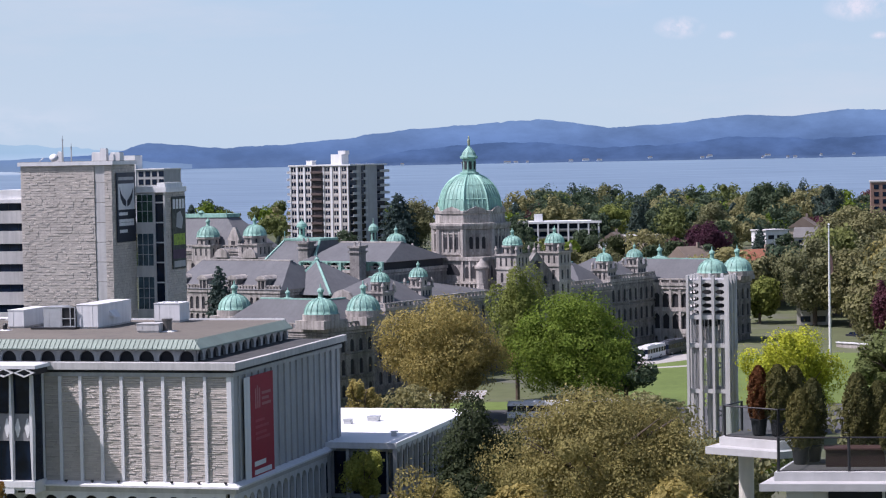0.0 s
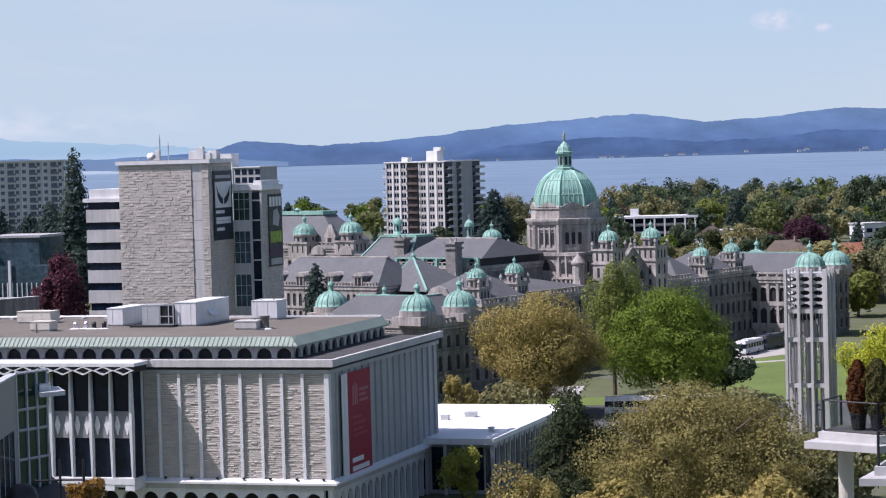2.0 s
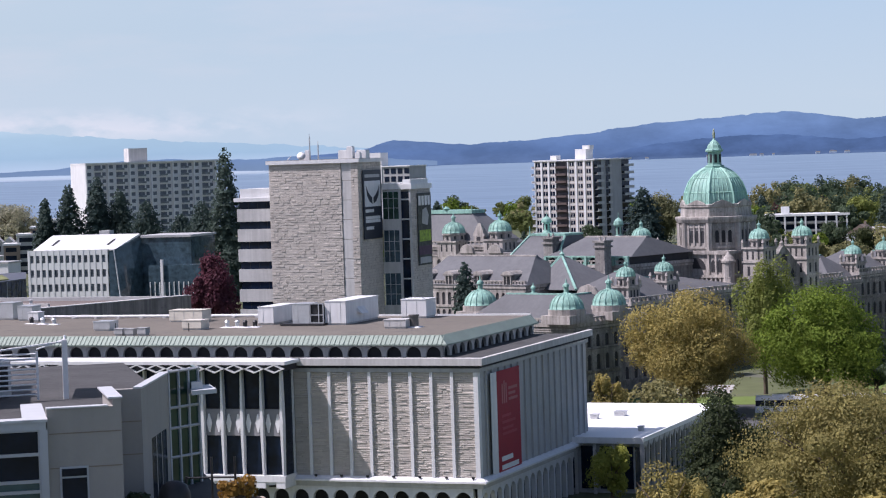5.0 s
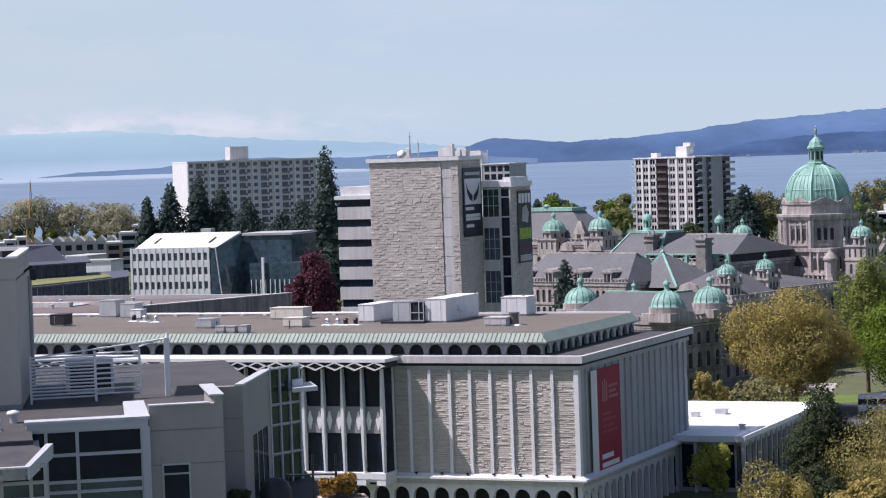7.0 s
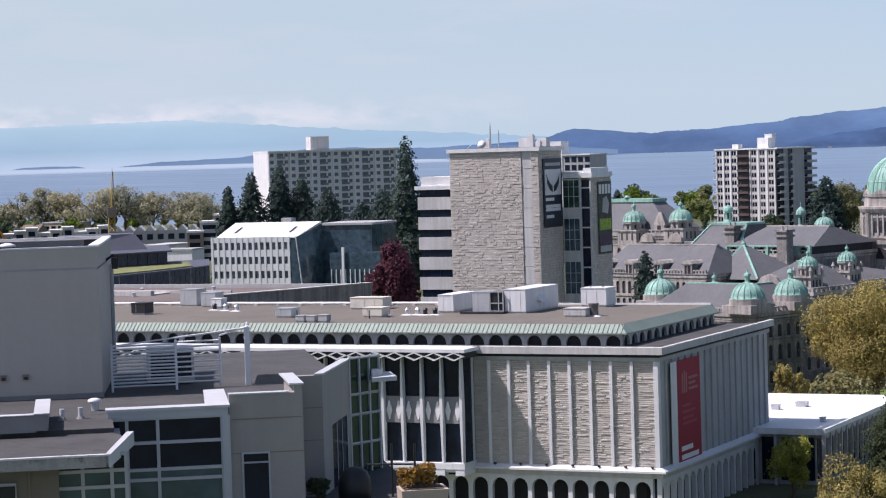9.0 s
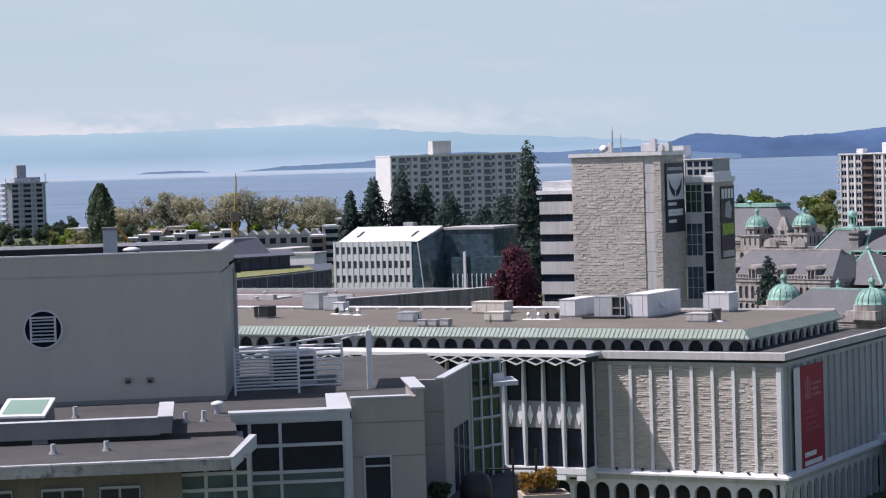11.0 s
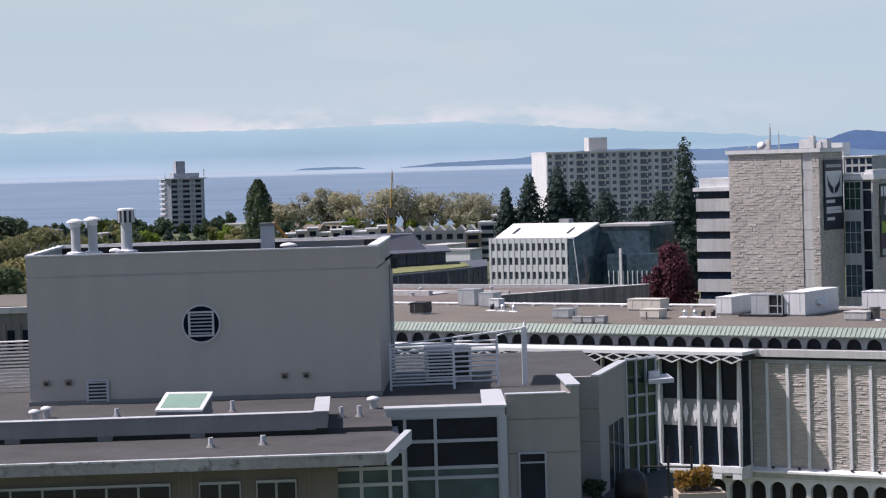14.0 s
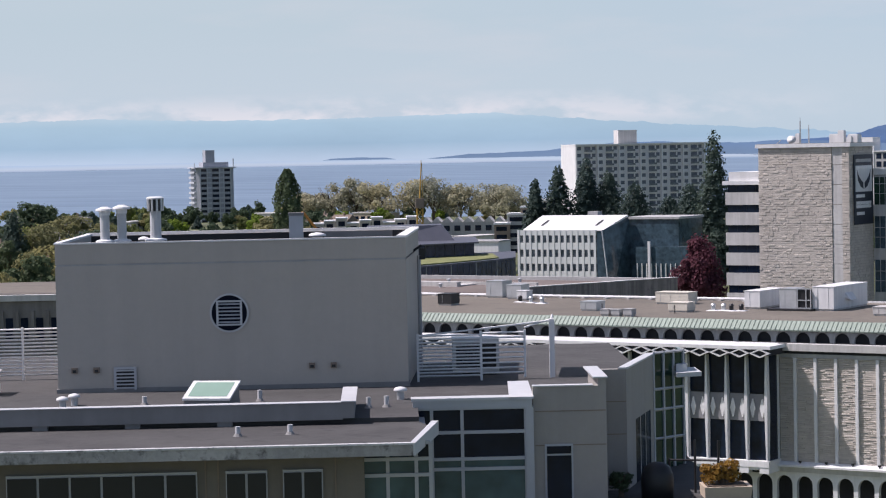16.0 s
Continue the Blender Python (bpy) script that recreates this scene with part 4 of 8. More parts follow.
for f in range(8):
    for frac, rad in ((0.0, 0.22), (0.2, 0.07), (0.4, 0.07), (0.6, 0.07), (0.8, 0.07)):
        a0, a1 = O8 + f * math.pi / 4, O8 + (f + 1) * math.pi / 4
        for (r0, z0), (r1, z1) in zip(prof[1:], prof[2:]):
            p = []
            for r, z in ((r0, z0), (r1, z1)):
                A = Vector((math.cos(a0), math.sin(a0))) * (r + 0.05)
                B = Vector((math.cos(a1), math.sin(a1))) * (r + 0.05)
                c = A.lerp(B, frac)
                p.append((DX + c.x, DY + c.y, z))
            ribs.rod(p[0], p[1], rad, 4)
    for r, z in (prof[3], prof[6], prof[8]):
        a0, a1 = O8 + f * math.pi / 4, O8 + (f + 1) * math.pi / 4
        ribs.rod((DX + r * math.cos(a0), DY + r * math.sin(a0), z), (DX + r * math.cos(a1), DY + r * math.sin(a1), z), 0.1, 4)
part("ribs", ribs, surface("pale_copper", (0.31, 0.54, 0.45), 0.6, 0.2, 0.3, 1.5, 0.1), dome)
lant = part("lantern", Geo().lathe([(2.3, 43.1), (2.3, 43.8), (1.65, 44.0), (1.55, 46.9), (2.1, 47.1), (2.1, 47.5), (1.8, 47.7), (1.5, 48.5), (0.85, 49.3), (0.32, 49.8), (0.2, 50.2)], 8, DX, DY, O8), M_COPPER, dome)
op = Geo()
for f in range(8):
    op.join(Geo().box(-0.3, 0.3, -1.58, -1.3, 44.5, 46.4).turned(Matrix.Translation((DX, DY, 0)) @ Matrix.Rotation(f * math.pi / 4, 4, 'Z')))
part("lantern_openings", op, M_DARK, lant)
part("gilt_statue", Geo().lathe([(0.22, 50.0), (0.3, 50.5), (0.34, 51.3), (0.2, 51.7), (0.2, 52.1), (0.05, 52.4)], 8, DX, DY), surface("tarnished_gilt", (0.32, 0.36, 0.26), 0.5, 0.1, 0.5, 2.0, 0.0, metal=0.2), lant)
part("green_annexe", Geo().box(3, 9, 10, 14, 18, 21.2).frustum((2.7, 9.3, 9.7, 14.3), (4.5, 7.5, 11, 13), 21.2, 22.4), M_COPPER, parl, "copper-clad roof house")
# west link, pavilion and wing
windowed_wall(24, 36, 10, 30, 0, 15.5, 'n', ((2.2, 4.8), (7.2, 10.4)))
hip_roof(24, 40, 11, 30, 15.5, 21.4)
windowed_wall(36, 58, 10.5, 30, 0, 17.0, 'ne', ((2.2, 4.6), (6.6, 9.6), (11.4, 14.4)))
hip_roof(37, 57.5, 11.5, 29, 17.0, 21.8)
cupola(37.8, 13.0, 21.4, 2.0, 8)
cupola(54.5, 14.0, 21.6, 2.0, 8)
part("loggia_core", Geo().box(58.6, 71.5, -7.6, 30, 0, 15.6), M_LEG, parl)
# Dark plane put behind the arches as the loggia's inner shade.
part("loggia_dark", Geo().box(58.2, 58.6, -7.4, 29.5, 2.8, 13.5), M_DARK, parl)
log = Geo().arches(-7.6, 29.8, 9.0, 13.6, 0, 0.7, 14, 2.05, 11.5)
log.arches(-7.6, 29.8, 3.6, 8.0, 0, 0.7, 14, 2.05, 6.6, 2)
log.box(-7.6, 29.8, -0.3, 0.7, 8.0, 9.0).box(-7.6, 29.8, -0.35, 0.8, 13.6, 14.4).box(-7.6, 29.8, -0.55, 0.9, 14.4, 15.1).box(-7.6, 29.8, -0.3, 0.7, 2.4, 3.6)
log.arches(-7.6, 29.8, 0, 2.4, -0.2, 0.7, 14, 1.0, 1.4, 2)
for i in range(15):
    y = -7.6 + i * 37.4 / 14
    log.box(y - 0.35, y + 0.35, -0.25, 0, 3.6, 13.6).box(y - 0.25, y + 0.25, -0.2, 0.2, 15.1, 16.1)
log.box(-7.6, 29.8, -0.25, 0.25, 15.9, 16.2)
part("loggia", log.turned(pose(57.8, 22.2, 0, 0, 0, -90)), M_LEGP, parl, "two-storey stone loggia")
windowed_wall(57.8, 72, -9, -7.4, 0, 15.6, 'n', ((2.2, 4.6), (6.6, 9.6), (10.8, 13.4)))
hip_roof(58.4, 71.4, -7.4, 29, 15.7, 20.8)
for x, y in ((58.6, -5.6), (68.6, -7.4), (72.0, 16.5)):
    cupola(x, y, 17.7, 3.6)
    part("pediment", Geo().box(x - 4.0, x + 3.6, y - 3.0, y + 3.6, 15.6, 16.6), M_LEGP, parl)
# rear wings: dormered hall, copper-edged hall, mansard house and library
M_SLATEL = surface("pale_slate", (0.135, 0.138, 0.145), 0.8, 0.1, 0.15, 1.5, 0.2, streak=0.12)
windowed_wall(-78, -60, 22.8, 52, 0, 20.8, 'e', ((13.0, 15.6), (16.4, 19.2)), 1.6, 0.85)
part("roof", Geo().frustum((-78.6, -59.4, 22, 53), (-69.3, -68.7, 26.6, 50.4), 20.8, 26.4), M_SLATEL, parl)
part("ridge", Geo().box(-69.5, -68.5, 26.4, 50.6, 26.35, 26.6), M_LEGP, parl, "pale lead ridge")
for y in (27.3, 35.1, 43.0, 50.2):
    d = part("dormer", Geo().box(-78.3, -73.5, y - 1.15, y + 1.15, 20.8, 22.7).box(-78.6, -73.2, y - 1.45, y + 1.45, 22.7, 23.0), M_LEG, parl)
    part("dormer_gable", Geo().slab([(-1.35, 23.0), (1.35, 23.0), (0.8, 23.5), (0, 23.75), (-0.8, 23.5)], -0.4, 4.2).turned(pose(-78.2, y, 0, 0, 0, -90)), M_LEGP, d)
    for o in (-0.62, 0.12):
        part("dormer_window", Geo().box(-78.4, -78.25, y + o, y + o + 0.5, 21.0, 22.5), M_DARK, d)
    for o in (-1.15, -0.08, 0.75):
        part("dormer_pier", Geo().box(-78.5, -78.2, y + o, y + o + 0.22, 20.8, 22.7), M_LEGP, d)
# steep hip with copper hips where the halls meet
part("roof", Geo().frustum((-72, -54, 14, 27), (-64, -63.4, 23.6, 24.2), 19.5, 26.2), M_SLATEL, parl)
part("roof_hip", Geo().rod((-63.8, 23.8, 26.2), (-72, 14.2, 19.6), 0.32, 5).rod((-63.8, 23.8, 26.2), (-72, 26.8, 19.6), 0.32, 5).lathe([(0.5, 26), (0.55, 26.6), (0.15, 27.0), (0.05, 28.0)], 8, -63.8, 23.8), M_COPPER, parl)
# copper-edged hall
windowed_wall(-34, -8, 28, 51, 0, 22.6, 'e', ((17.0, 20.5),), 2.6, 1.2)
part("roof", Geo().frustum((-33.6, -8, 27.6, 51.2), (-22.5, -21.5, 31, 48), 24.3, 28.3), M_SLATEL, parl)
part("ridge", Geo().box(-22.7, -21.3, 31, 48.1, 28.2, 28.5), M_LEGP, parl, "pale lead ridge")
part("copper_arcade", Geo().arches(28, 51, 22.75, 24.2, -0.25, 0.35, 6, 2.4, 23.0).box(28, 51, -0.5, 0.5, 24.2, 24.5).box(28, 51, -0.45, 0.4, 22.5, 22.75).turned(pose(-34, 79, 0, 0, 0, -90)), M_COPPER, parl, "green copper arcaded gutter")
# Box coloured dark for the shade behind the copper arches.
part("dark_gutter", Geo().box(-33.6, -10, 28.2, 50.8, 22.6, 24.2), M_DARK, parl)
for i in range(7):
    part("gutter_bracket", Geo().box(-34.7, -34.2, 28 + 3.8 * i - 0.3, 28 + 3.8 * i + 0.3, 22.4, 24.3), M_COPPER, parl)
part("eaves_course", Geo().box(-34.5, -34, 28, 51, 21.9, 22.4), M_LEGP, parl)


def stack(x, y, z0, z1, w):
    c = part("chimney", Geo().box(x - w, x + w, y - w, y + w, z0, z1 - 1.2).box(x - w - 0.3, x + w + 0.3, y - w - 0.3, y + w + 0.3, z1 - 2.3, z1 - 1.9).box(x - w - 0.35, x + w + 0.35, y - w - 0.35, y + w + 0.35, z1 - 1.2, z1 - 0.7), M_LEG, parl, "weathered stone chimney")
    part("chimney_band", Geo().box(x - w - 0.15, x + w + 0.15, y - w - 0.15, y + w + 0.15, z0 + (z1 - z0) * 0.45, z0 + (z1 - z0) * 0.45 + 0.4), M_LEGP, c)
    for o in (-0.5, 0.5):
        part("chimney_pot", Geo().lathe([(0.3, z1 - 0.7), (0.24, z1), (0.3, z1 + 0.1)], 8, x, y + o * w), M_LEGP, c)


stack(-37.0, 32.7, 14, 28.9, 1.3)
stack(-30.0, 52.4, 18, 29.4, 1.3)
# mansard house with copper ridge
part("mansard_wall", Geo().box(-32, -16, 49.6, 64, 8, 23.2), M_LEG, parl)
part("mansard_roof", Geo().frustum((-32.4, -15.6, 49.2, 64.2), (-26.6, -20, 51.0, 61.2), 23.2, 28.8), M_SLATE, parl, "steep dark slate roof")
part("mansard_crest", Geo().box(-26.8, -19.8, 50.8, 61.4, 28.8, 29.3), M_COPPER, parl, "green copper ridge")
part("roof_hip", Geo().rod((-32.4, 64.2, 23.2), (-26.6, 61.2, 28.8), 0.3, 5).rod((-32.4, 49.2, 23.2), (-26.6, 51.0, 28.8), 0.3, 5).rod((-26.6, 61.2, 29.0), (-26.6, 61.2, 31.0), 0.14, 5), M_COPPER, parl)


def flue_turret(x, y, z0, z1):
    k = z1 - z0
    t = part("flue_turret", Geo().box(x - 1.5, x + 1.5, y - 1.5, y + 1.5, z0 - 1.5, z0).lathe([(1.35, z0), (1.0, z0 + 0.12 * k), (0.82, z0 + 0.16 * k), (0.82, z0 + 0.5 * k), (1.3, z0 + 0.53 * k), (1.3, z0 + 0.58 * k), (1.15, z0 + 0.68 * k), (0.6, z0 + 0.77 * k), (0.14, z0 + 0.81 * k), (0.06, z1)], 10, x, y), M_COPPER, parl, "slim green copper vent turret")
    for i in range(5):
        a = 2 * math.pi * i / 5
        part("turret_slot", Geo().box(0.72, 0.86, -0.2, 0.2, z0 + 0.2 * k, z0 + 0.46 * k).turned(Matrix.Translation((x, y, 0)) @ Matrix.Rotation(a, 4, 'Z')), M_DARK, t)


flue_turret(-22.0, 59.7, 29.0, 34.2)
flue_turret(0.0, 54.9, 26.7, 33.1)
# library
windowed_wall(6, 20, 96, 126, 0, 25.2, 'e', ((18.0, 21.5),), 2.6, 1.2)
part("roof", Geo().frustum((5.6, 20, 99.2, 126), (11.4, 16, 109.4, 123), 25.2, 33.0), M_SLATEL, parl)
part("roof_crest", Geo().box(11.0, 16.4, 109.2, 123.2, 33.0, 33.9).rod((11.2, 109.4, 33.9), (11.2, 109.4, 35.0), 0.12, 5).lathe([(0.6, 33.9), (0.9, 34.3), (0.3, 34.8)], 8, 11.4, 118), M_COPPER, parl, "green copper crest")
cupola(5.0, 110.5, 28.2, 2.9, 6)
cupola(5.4, 95.6, 28.6, 2.9, 6)
og = part("gable_ornament", Geo().box(6.0, 7.6, 101.6, 104.8, 25, 27.4).frustum((6.0, 7.6, 101.2, 105.2), (6.4, 7.2, 102.8, 103.6), 27.4, 30.6), M_LEGP, parl)
part("round_window", Geo().box(5.9, 6.1, 102.6, 103.8, 25.8, 27.2), M_DARK, og)
for y in (100.5, 91.5):
    part("scroll_gable", Geo().slab([(-2.2, 23.4), (2.2, 23.4), (1.9, 24.6), (1.0, 25.4), (0, 25.7), (-1.0, 25.4), (-1.9, 24.6)], -0.4, 0.5).turned(pose(-2, y, 0, 0, 0, -90)), M_LEGP, parl, "scrolled stone gable")
part("library_wing", Geo().box(-1.8, 6, 86, 104, 0, 23.4), M_LEG, parl)

# ---- bell tower ----
def bell_tower():
    t = thing("bell_tower", "tall pale concrete carillon tower with open pillars", "bell tower", pose(40.2, 397, 0, 0, 0, -20))
    W = 6.5
    for f in range(4):
        q = Matrix.Translation((W / 2, W / 2, 0)) @ Matrix.Rotation(f * math.pi / 2, 4, 'Z') @ Matrix.Translation((-W / 2, -W / 2, 0))
        for i in range(3):
            x = i * W / 3
            part("pillar", Geo().box(x - 0.22, x + 0.22, -0.5, 0.3, 0, 27.2).turned(q), M_CONC, t)
        for k in range(5):
            for i in range(3):
                a, b = i * W / 3 + 0.22, (i + 1) * W / 3 - 0.22
                c = (a + b) / 2
                z = 21.2 + 1.12 * k
                part("bell_panel", Geo().slab([(a, z), (c - 0.35, z + 0.26), (c + 0.35, z + 0.26), (b, z), (b, z + 0.9), (c + 0.35, z + 0.64), (c - 0.35, z + 0.64), (a, z + 0.9)], 0, 0.25).turned(q), M_CONC, t)
        for z in (7.6, 15.2, 19.9):
            part("ring_beam", Geo().box(0.2, W - 0.2, 0.05, 0.35, z, z + 0.7).turned(q), M_CONC, t)
        g = Geo()
        for i in range(3):
            c = (i + 0.5) * W / 3
            g.box(c - 0.08, c + 0.08, 0.6, 0.8, 0, 20).box(c - 0.7, c - 0.6, 0.6, 0.75, 8, 20).box(c + 0.6, c + 0.7, 0.6, 0.75, 8, 20)
        part("mullions", g.turned(q), M_GREYW, t)
    # Added near-black box, so that the openings look shaded.
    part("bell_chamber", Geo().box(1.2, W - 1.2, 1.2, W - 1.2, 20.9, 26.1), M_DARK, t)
    part("inner_core", Geo().box(2.4, 4.1, 2.4, 4.1, 0, 26).box(0.5, W - 0.5, 0.5, W - 0.5, 20.5, 20.8).box(0.6, W - 0.6, 0.6, W - 0.6, 26.2, 26.5), M_GREYW, t)
    for k in range(5):
        part("bell", Geo().lathe([(0.75, 0), (0.62, 0.25), (0.45, 0.7), (0.3, 0.9), (0.05, 0.95)], 12, 1.4 + 0.9 * k, 1.3, 0).turned(Matrix.Translation((0, 0, 19.0 - 0.3 * (k % 2)))), M_BLACK, t)
    r = Geo()
    for k in range(9):
        x0, x1 = (1.2, 5.3) if k % 2 else (5.3, 1.2)
        r.rod((x0, 3.2, 2 * k), (x1, 3.2, 2 * k + 2), 0.14, 5)
    part("stair_flights", r, M_GREYW, t)


bell_tower()


# ---- apartment towers ----
def balcony_tower(m, w, d, top, base, name, label):
    t = thing(name, label, "apartment tower", m)
    n = int((top - base) / 2.8)
    part("core", Geo().box(0.3, w - 0.3, 0.3, d - 0.3, base - 8, top), surface("dark_brown_recess", (0.11, 0.095, 0.10), 0.9, 0.15, 0.3, 2.0, 0.0), t)
    
    spandrel_m = surface("beige_spandrel", (0.52, 0.47, 0.43), 0.85, 0.08, 0.3, 2.0, 0.0)
    for a, b in ((0.0, w * 0.36), (w * 0.56, w * 0.98)):
        part("bay_wall", Geo().box(a, b, -0.1, 0.6, base - 8, top), spandrel_m, t)
        cols = 3
        step = (b - a) / cols
        for i in range(cols + 1):
            x = a + step * i
            part("white_pier", Geo().box(max(a, x - 0.42), min(b, x + 0.42), -0.4, 0, base - 8, top), M_WHITE, t)
        for k in range(n):
            z = top - 2.8 * k
            part("floor_edge", Geo().box(a, b, -0.2, 0, z - 2.8, z - 2.6), M_WHITE, t)
            for i in range(cols):
                x = a + step * (i + 0.5)
                win = part("window", Geo().box(x - 0.95, x + 0.95, -0.16, -0.05, z - 2.05, z - 0.5), M_GLASS, t)
                part("mullion", Geo().box(x - 0.1, x + 0.06, -0.2, -0.1, z - 2.05, z - 0.5), M_WHITE, win)
    for k in range(n):
        z = top - 2.8 * (k + 1)
        part("balcony", Geo().box(w * 0.37, w * 0.55, -1.2, 0.4, z, z + 0.2).box(w * 0.37, w * 0.55, -1.25, -1.1, z, z + 0.9), surface("brown_balcony", (0.10, 0.075, 0.07), 0.8, 0.1, 0.5, 2, 0) if k == 0 else bpy.data.materials["brown_balcony"], t)
        for y0, y1 in ((0.5, d * 0.2), (d * 0.32, d * 0.42), (d * 0.78, d + 1.2)):
            part("side_balcony", Geo().box(w - 0.3, w + 1.1, y0, y1, z, z + 0.2).box(w + 1.0, w + 1.15, y0, y1, z, z + 1.0), M_CONC, t)
        part("corner_balcony", Geo().box(-1.2, 0.2, -0.6, 2.4, z, z + 0.2).box(-1.25, -1.1, -0.6, 2.4, z, z + 0.9), M_WHITE, t)
    part("grey_side", Geo().box(w - 0.3, w, d * 0.44, d * 0.76, base - 8, top + 0.2).box(w - 0.3, w - 0.1, d * 0.2, d * 0.32, base - 8, top), M_GREYW, t)
    part("dark_side", Geo().box(w - 0.35, w - 0.28, 0.4, d - 0.2, base, top - 0.2), M_GLASS, t)
    part("roof_edge", Geo().box(-0.6, w + 0.6, -0.6, d + 0.6, top, top + 0.5), M_WHITE, t)
    part("roof_house", Geo().box(w * 0.62, w * 0.8, 3, 8, top + 0.5, top + 4.4).box(w * 0.72, w * 0.84, 4, 7, top + 4.4, top + 5.8), M_WHITE, t)
    part("stair_house", Geo().box(w * 0.2, w * 0.3, 3, 6, top + 0.5, top + 2.2), M_WHITE, t)
    return t


balcony_tower(pose(-59.5, 926.5, 0, 0, 0, -30), 27.2, 26, 44.6, 8, "apartment_tower", "white and brown balconied apartment tower among trees")


def slab_block():
    L = around(-14.37, 1030)
    t = thing("apartment_slab", "long grey balconied apartment slab with white end wall", "apartment block", pose(L[0], L[1], 0, 0, 0, 33))
    w, d, top = 60, 18.7, 49.2
    # The white body lifts the grey slab, in place of haze.
    part("body", Geo().box(0, w, 0, d, 4, top), M_WHITE, t)
    part("end_wall", Geo().box(-0.4, 0, -0.8, d, 4, top + 0.3), M_WHITE, t)
    part("roof_edge", Geo().box(-0.5, w + 0.3, -1.6, d, top, top + 0.6), M_WHITE, t)
    part("roof_house", Geo().box(21, 29.5, 4, 10, top + 0.6, top + 6.4), M_CONC, t)
    for k in range(14):
        z = top - 3.0 * (k + 1)
        part("floor_edge", Geo().box(0, w, -0.3, 0, z, z + 0.3), M_WHITE, t)
        for j in range(6):
            a = 0.6 + j * 9.8
            part("window", Geo().box(a, a + 1.9, -0.06, 0.02, z + 1.0, z + 2.5), M_GLASSA, t)
            part("window", Geo().box(a + 6.9, a + 8.4, -0.06, 0.02, z + 1.0, z + 2.5), M_GLASSA, t)
            part("door_glass", Geo().box(a + 3.4, a + 6.2, -0.06, 0.02, z + 0.4, z + 2.5), M_GLASSA, t)
            bal = part("balcony", Geo().box(a + 2.9, a + 6.6, -1.4, 0, z, z + 0.28), M_WHITE, t)
            part("balcony_front", Geo().box(a + 2.9, a + 6.6, -1.5, -1.38, z + 0.28, z + 1.1), M_GLASSP, bal)
    for j in range(7):
        part("divider", Geo().box(j * 9.8 - 0.25, j * 9.8 + 0.25, -1.5, 0, 4, top), M_WHITE, t)
        part("pier", Geo().box(j * 9.8 + 3.2, j * 9.8 + 3.9, -0.2, 0, 4, top), M_WHITE, t)


slab_block()


# Shore tower greys are tinted blue to stand for the haze over it.
M_BLUEG = surface("hazed_grey_render", (0.34, 0.36, 0.40), 0.85, 0.1, 0.2, 2.0, 0.0, streak=0.1)
M_BLUEP = surface("hazed_pale_grey", (0.46, 0.48, 0.52), 0.8, 0.06, 0.2, 2.0, 0.0)


def shore_tower():
    t = thing("shore_tower", "grey apartment tower with pale end balconies near the shore", "apartment tower", pose(-548, 1287, 0, 0, 0, 35))
    part("body", Geo().prism([(-9.4, -9), (9.4, -9), (11.0, -7.5), (11.0, 9), (-11.0, 9), (-11.0, -7.5)], 0, 41), M_BLUEG, t)
    for k in range(13):
        z = 41 - 2.95 * (k + 1)
        part("end_balcony", Geo().box(-12.3, -11.0, -7, 8, z, z + 1.15), M_BLUEP, t)
        for x0, x1 in ((-8.4, -5.2), (-1.9, 2.0), (5.3, 8.6)):
            part("window", Geo().box(x0, x1, -9.1, -8.98, z + 1.0, z + 2.5), M_GLASS, t)
        for x0 in (-4.6, 2.6):
            part("balcony", Geo().box(x0, x0 + 2.1, -10.1, -9.0, z, z + 0.95), M_BLUEP, t)
    for x in (-9.0, -4.9, 2.3, 4.9, 9.0):
        part("pier", Geo().box(x - 0.25, x + 0.25, -9.6, -9.0, 0, 41), M_BLUEP, t)
    part("roof_edge", Geo().box(-12.6, 12.2, -10.4, 9.6, 41, 41.6), M_BLUEP, t)
    part("top_storey", Geo().box(-6.5, 8.5, -6, 6, 41.6, 44.4), M_BLUEG, t)
    part("roof_house", Geo().box(-4.6, 0.8, -4, 4, 44.4, 51.4), M_BLUEG, t, "pale lift house")
    part("mast", Geo().rod((10.9, -8, 41.5), (10.9, -8, 46.4), 0.3), M_METAL, t)
    part("mast", Geo().rod((-12.0, -8, 41.5), (-12.0, -8, 44.2), 0.2), M_METAL, t)


shore_tower()

# the tower block seen over the glazed wing
bt = thing("distant_tower", "white and grey tower block behind the stone tower", "apartment tower", pose(around(-7.5, 900)[0], around(-7.5, 900)[1], 0, 0, 0, -20))
part("body", Geo().box(-2, 14.5, 0, 14, 0, 44.6), M_GREYW, bt)
part("white_end", Geo().box(-2, 3, -0.3, 0, 0, 48).box(-2, 2.6, 0, 6, 44.6, 50.0), M_WHITE, bt)
part("roof_edge", Geo().box(3, 14.8, -0.5, 14, 44.6, 45.0), M_WHITE, bt)
for k in range(8):
    for j in range(4):
        part("window", Geo().box(4.0 + j * 2.8, 6.0 + j * 2.8, -0.1, 0.05, 42.0 - 3 * k, 44.0 - 3 * k), M_GLASS, bt)

# ---- white office building with sloping roof ----
wo_ = thing("office_block", "white gridded office block with white sloping roof and glass corner", "office building", pose(-179.5, 635.6, 0, 0, 0, -11))
part("body", Geo().box(0.3, 24, 0.4, 16, 6, 25.2), M_DARK, wo_)
M_OFFW = surface("off_white_panel", (0.66, 0.68, 0.66), 0.7, 0.05, 0.2, 2.0, 0.05)
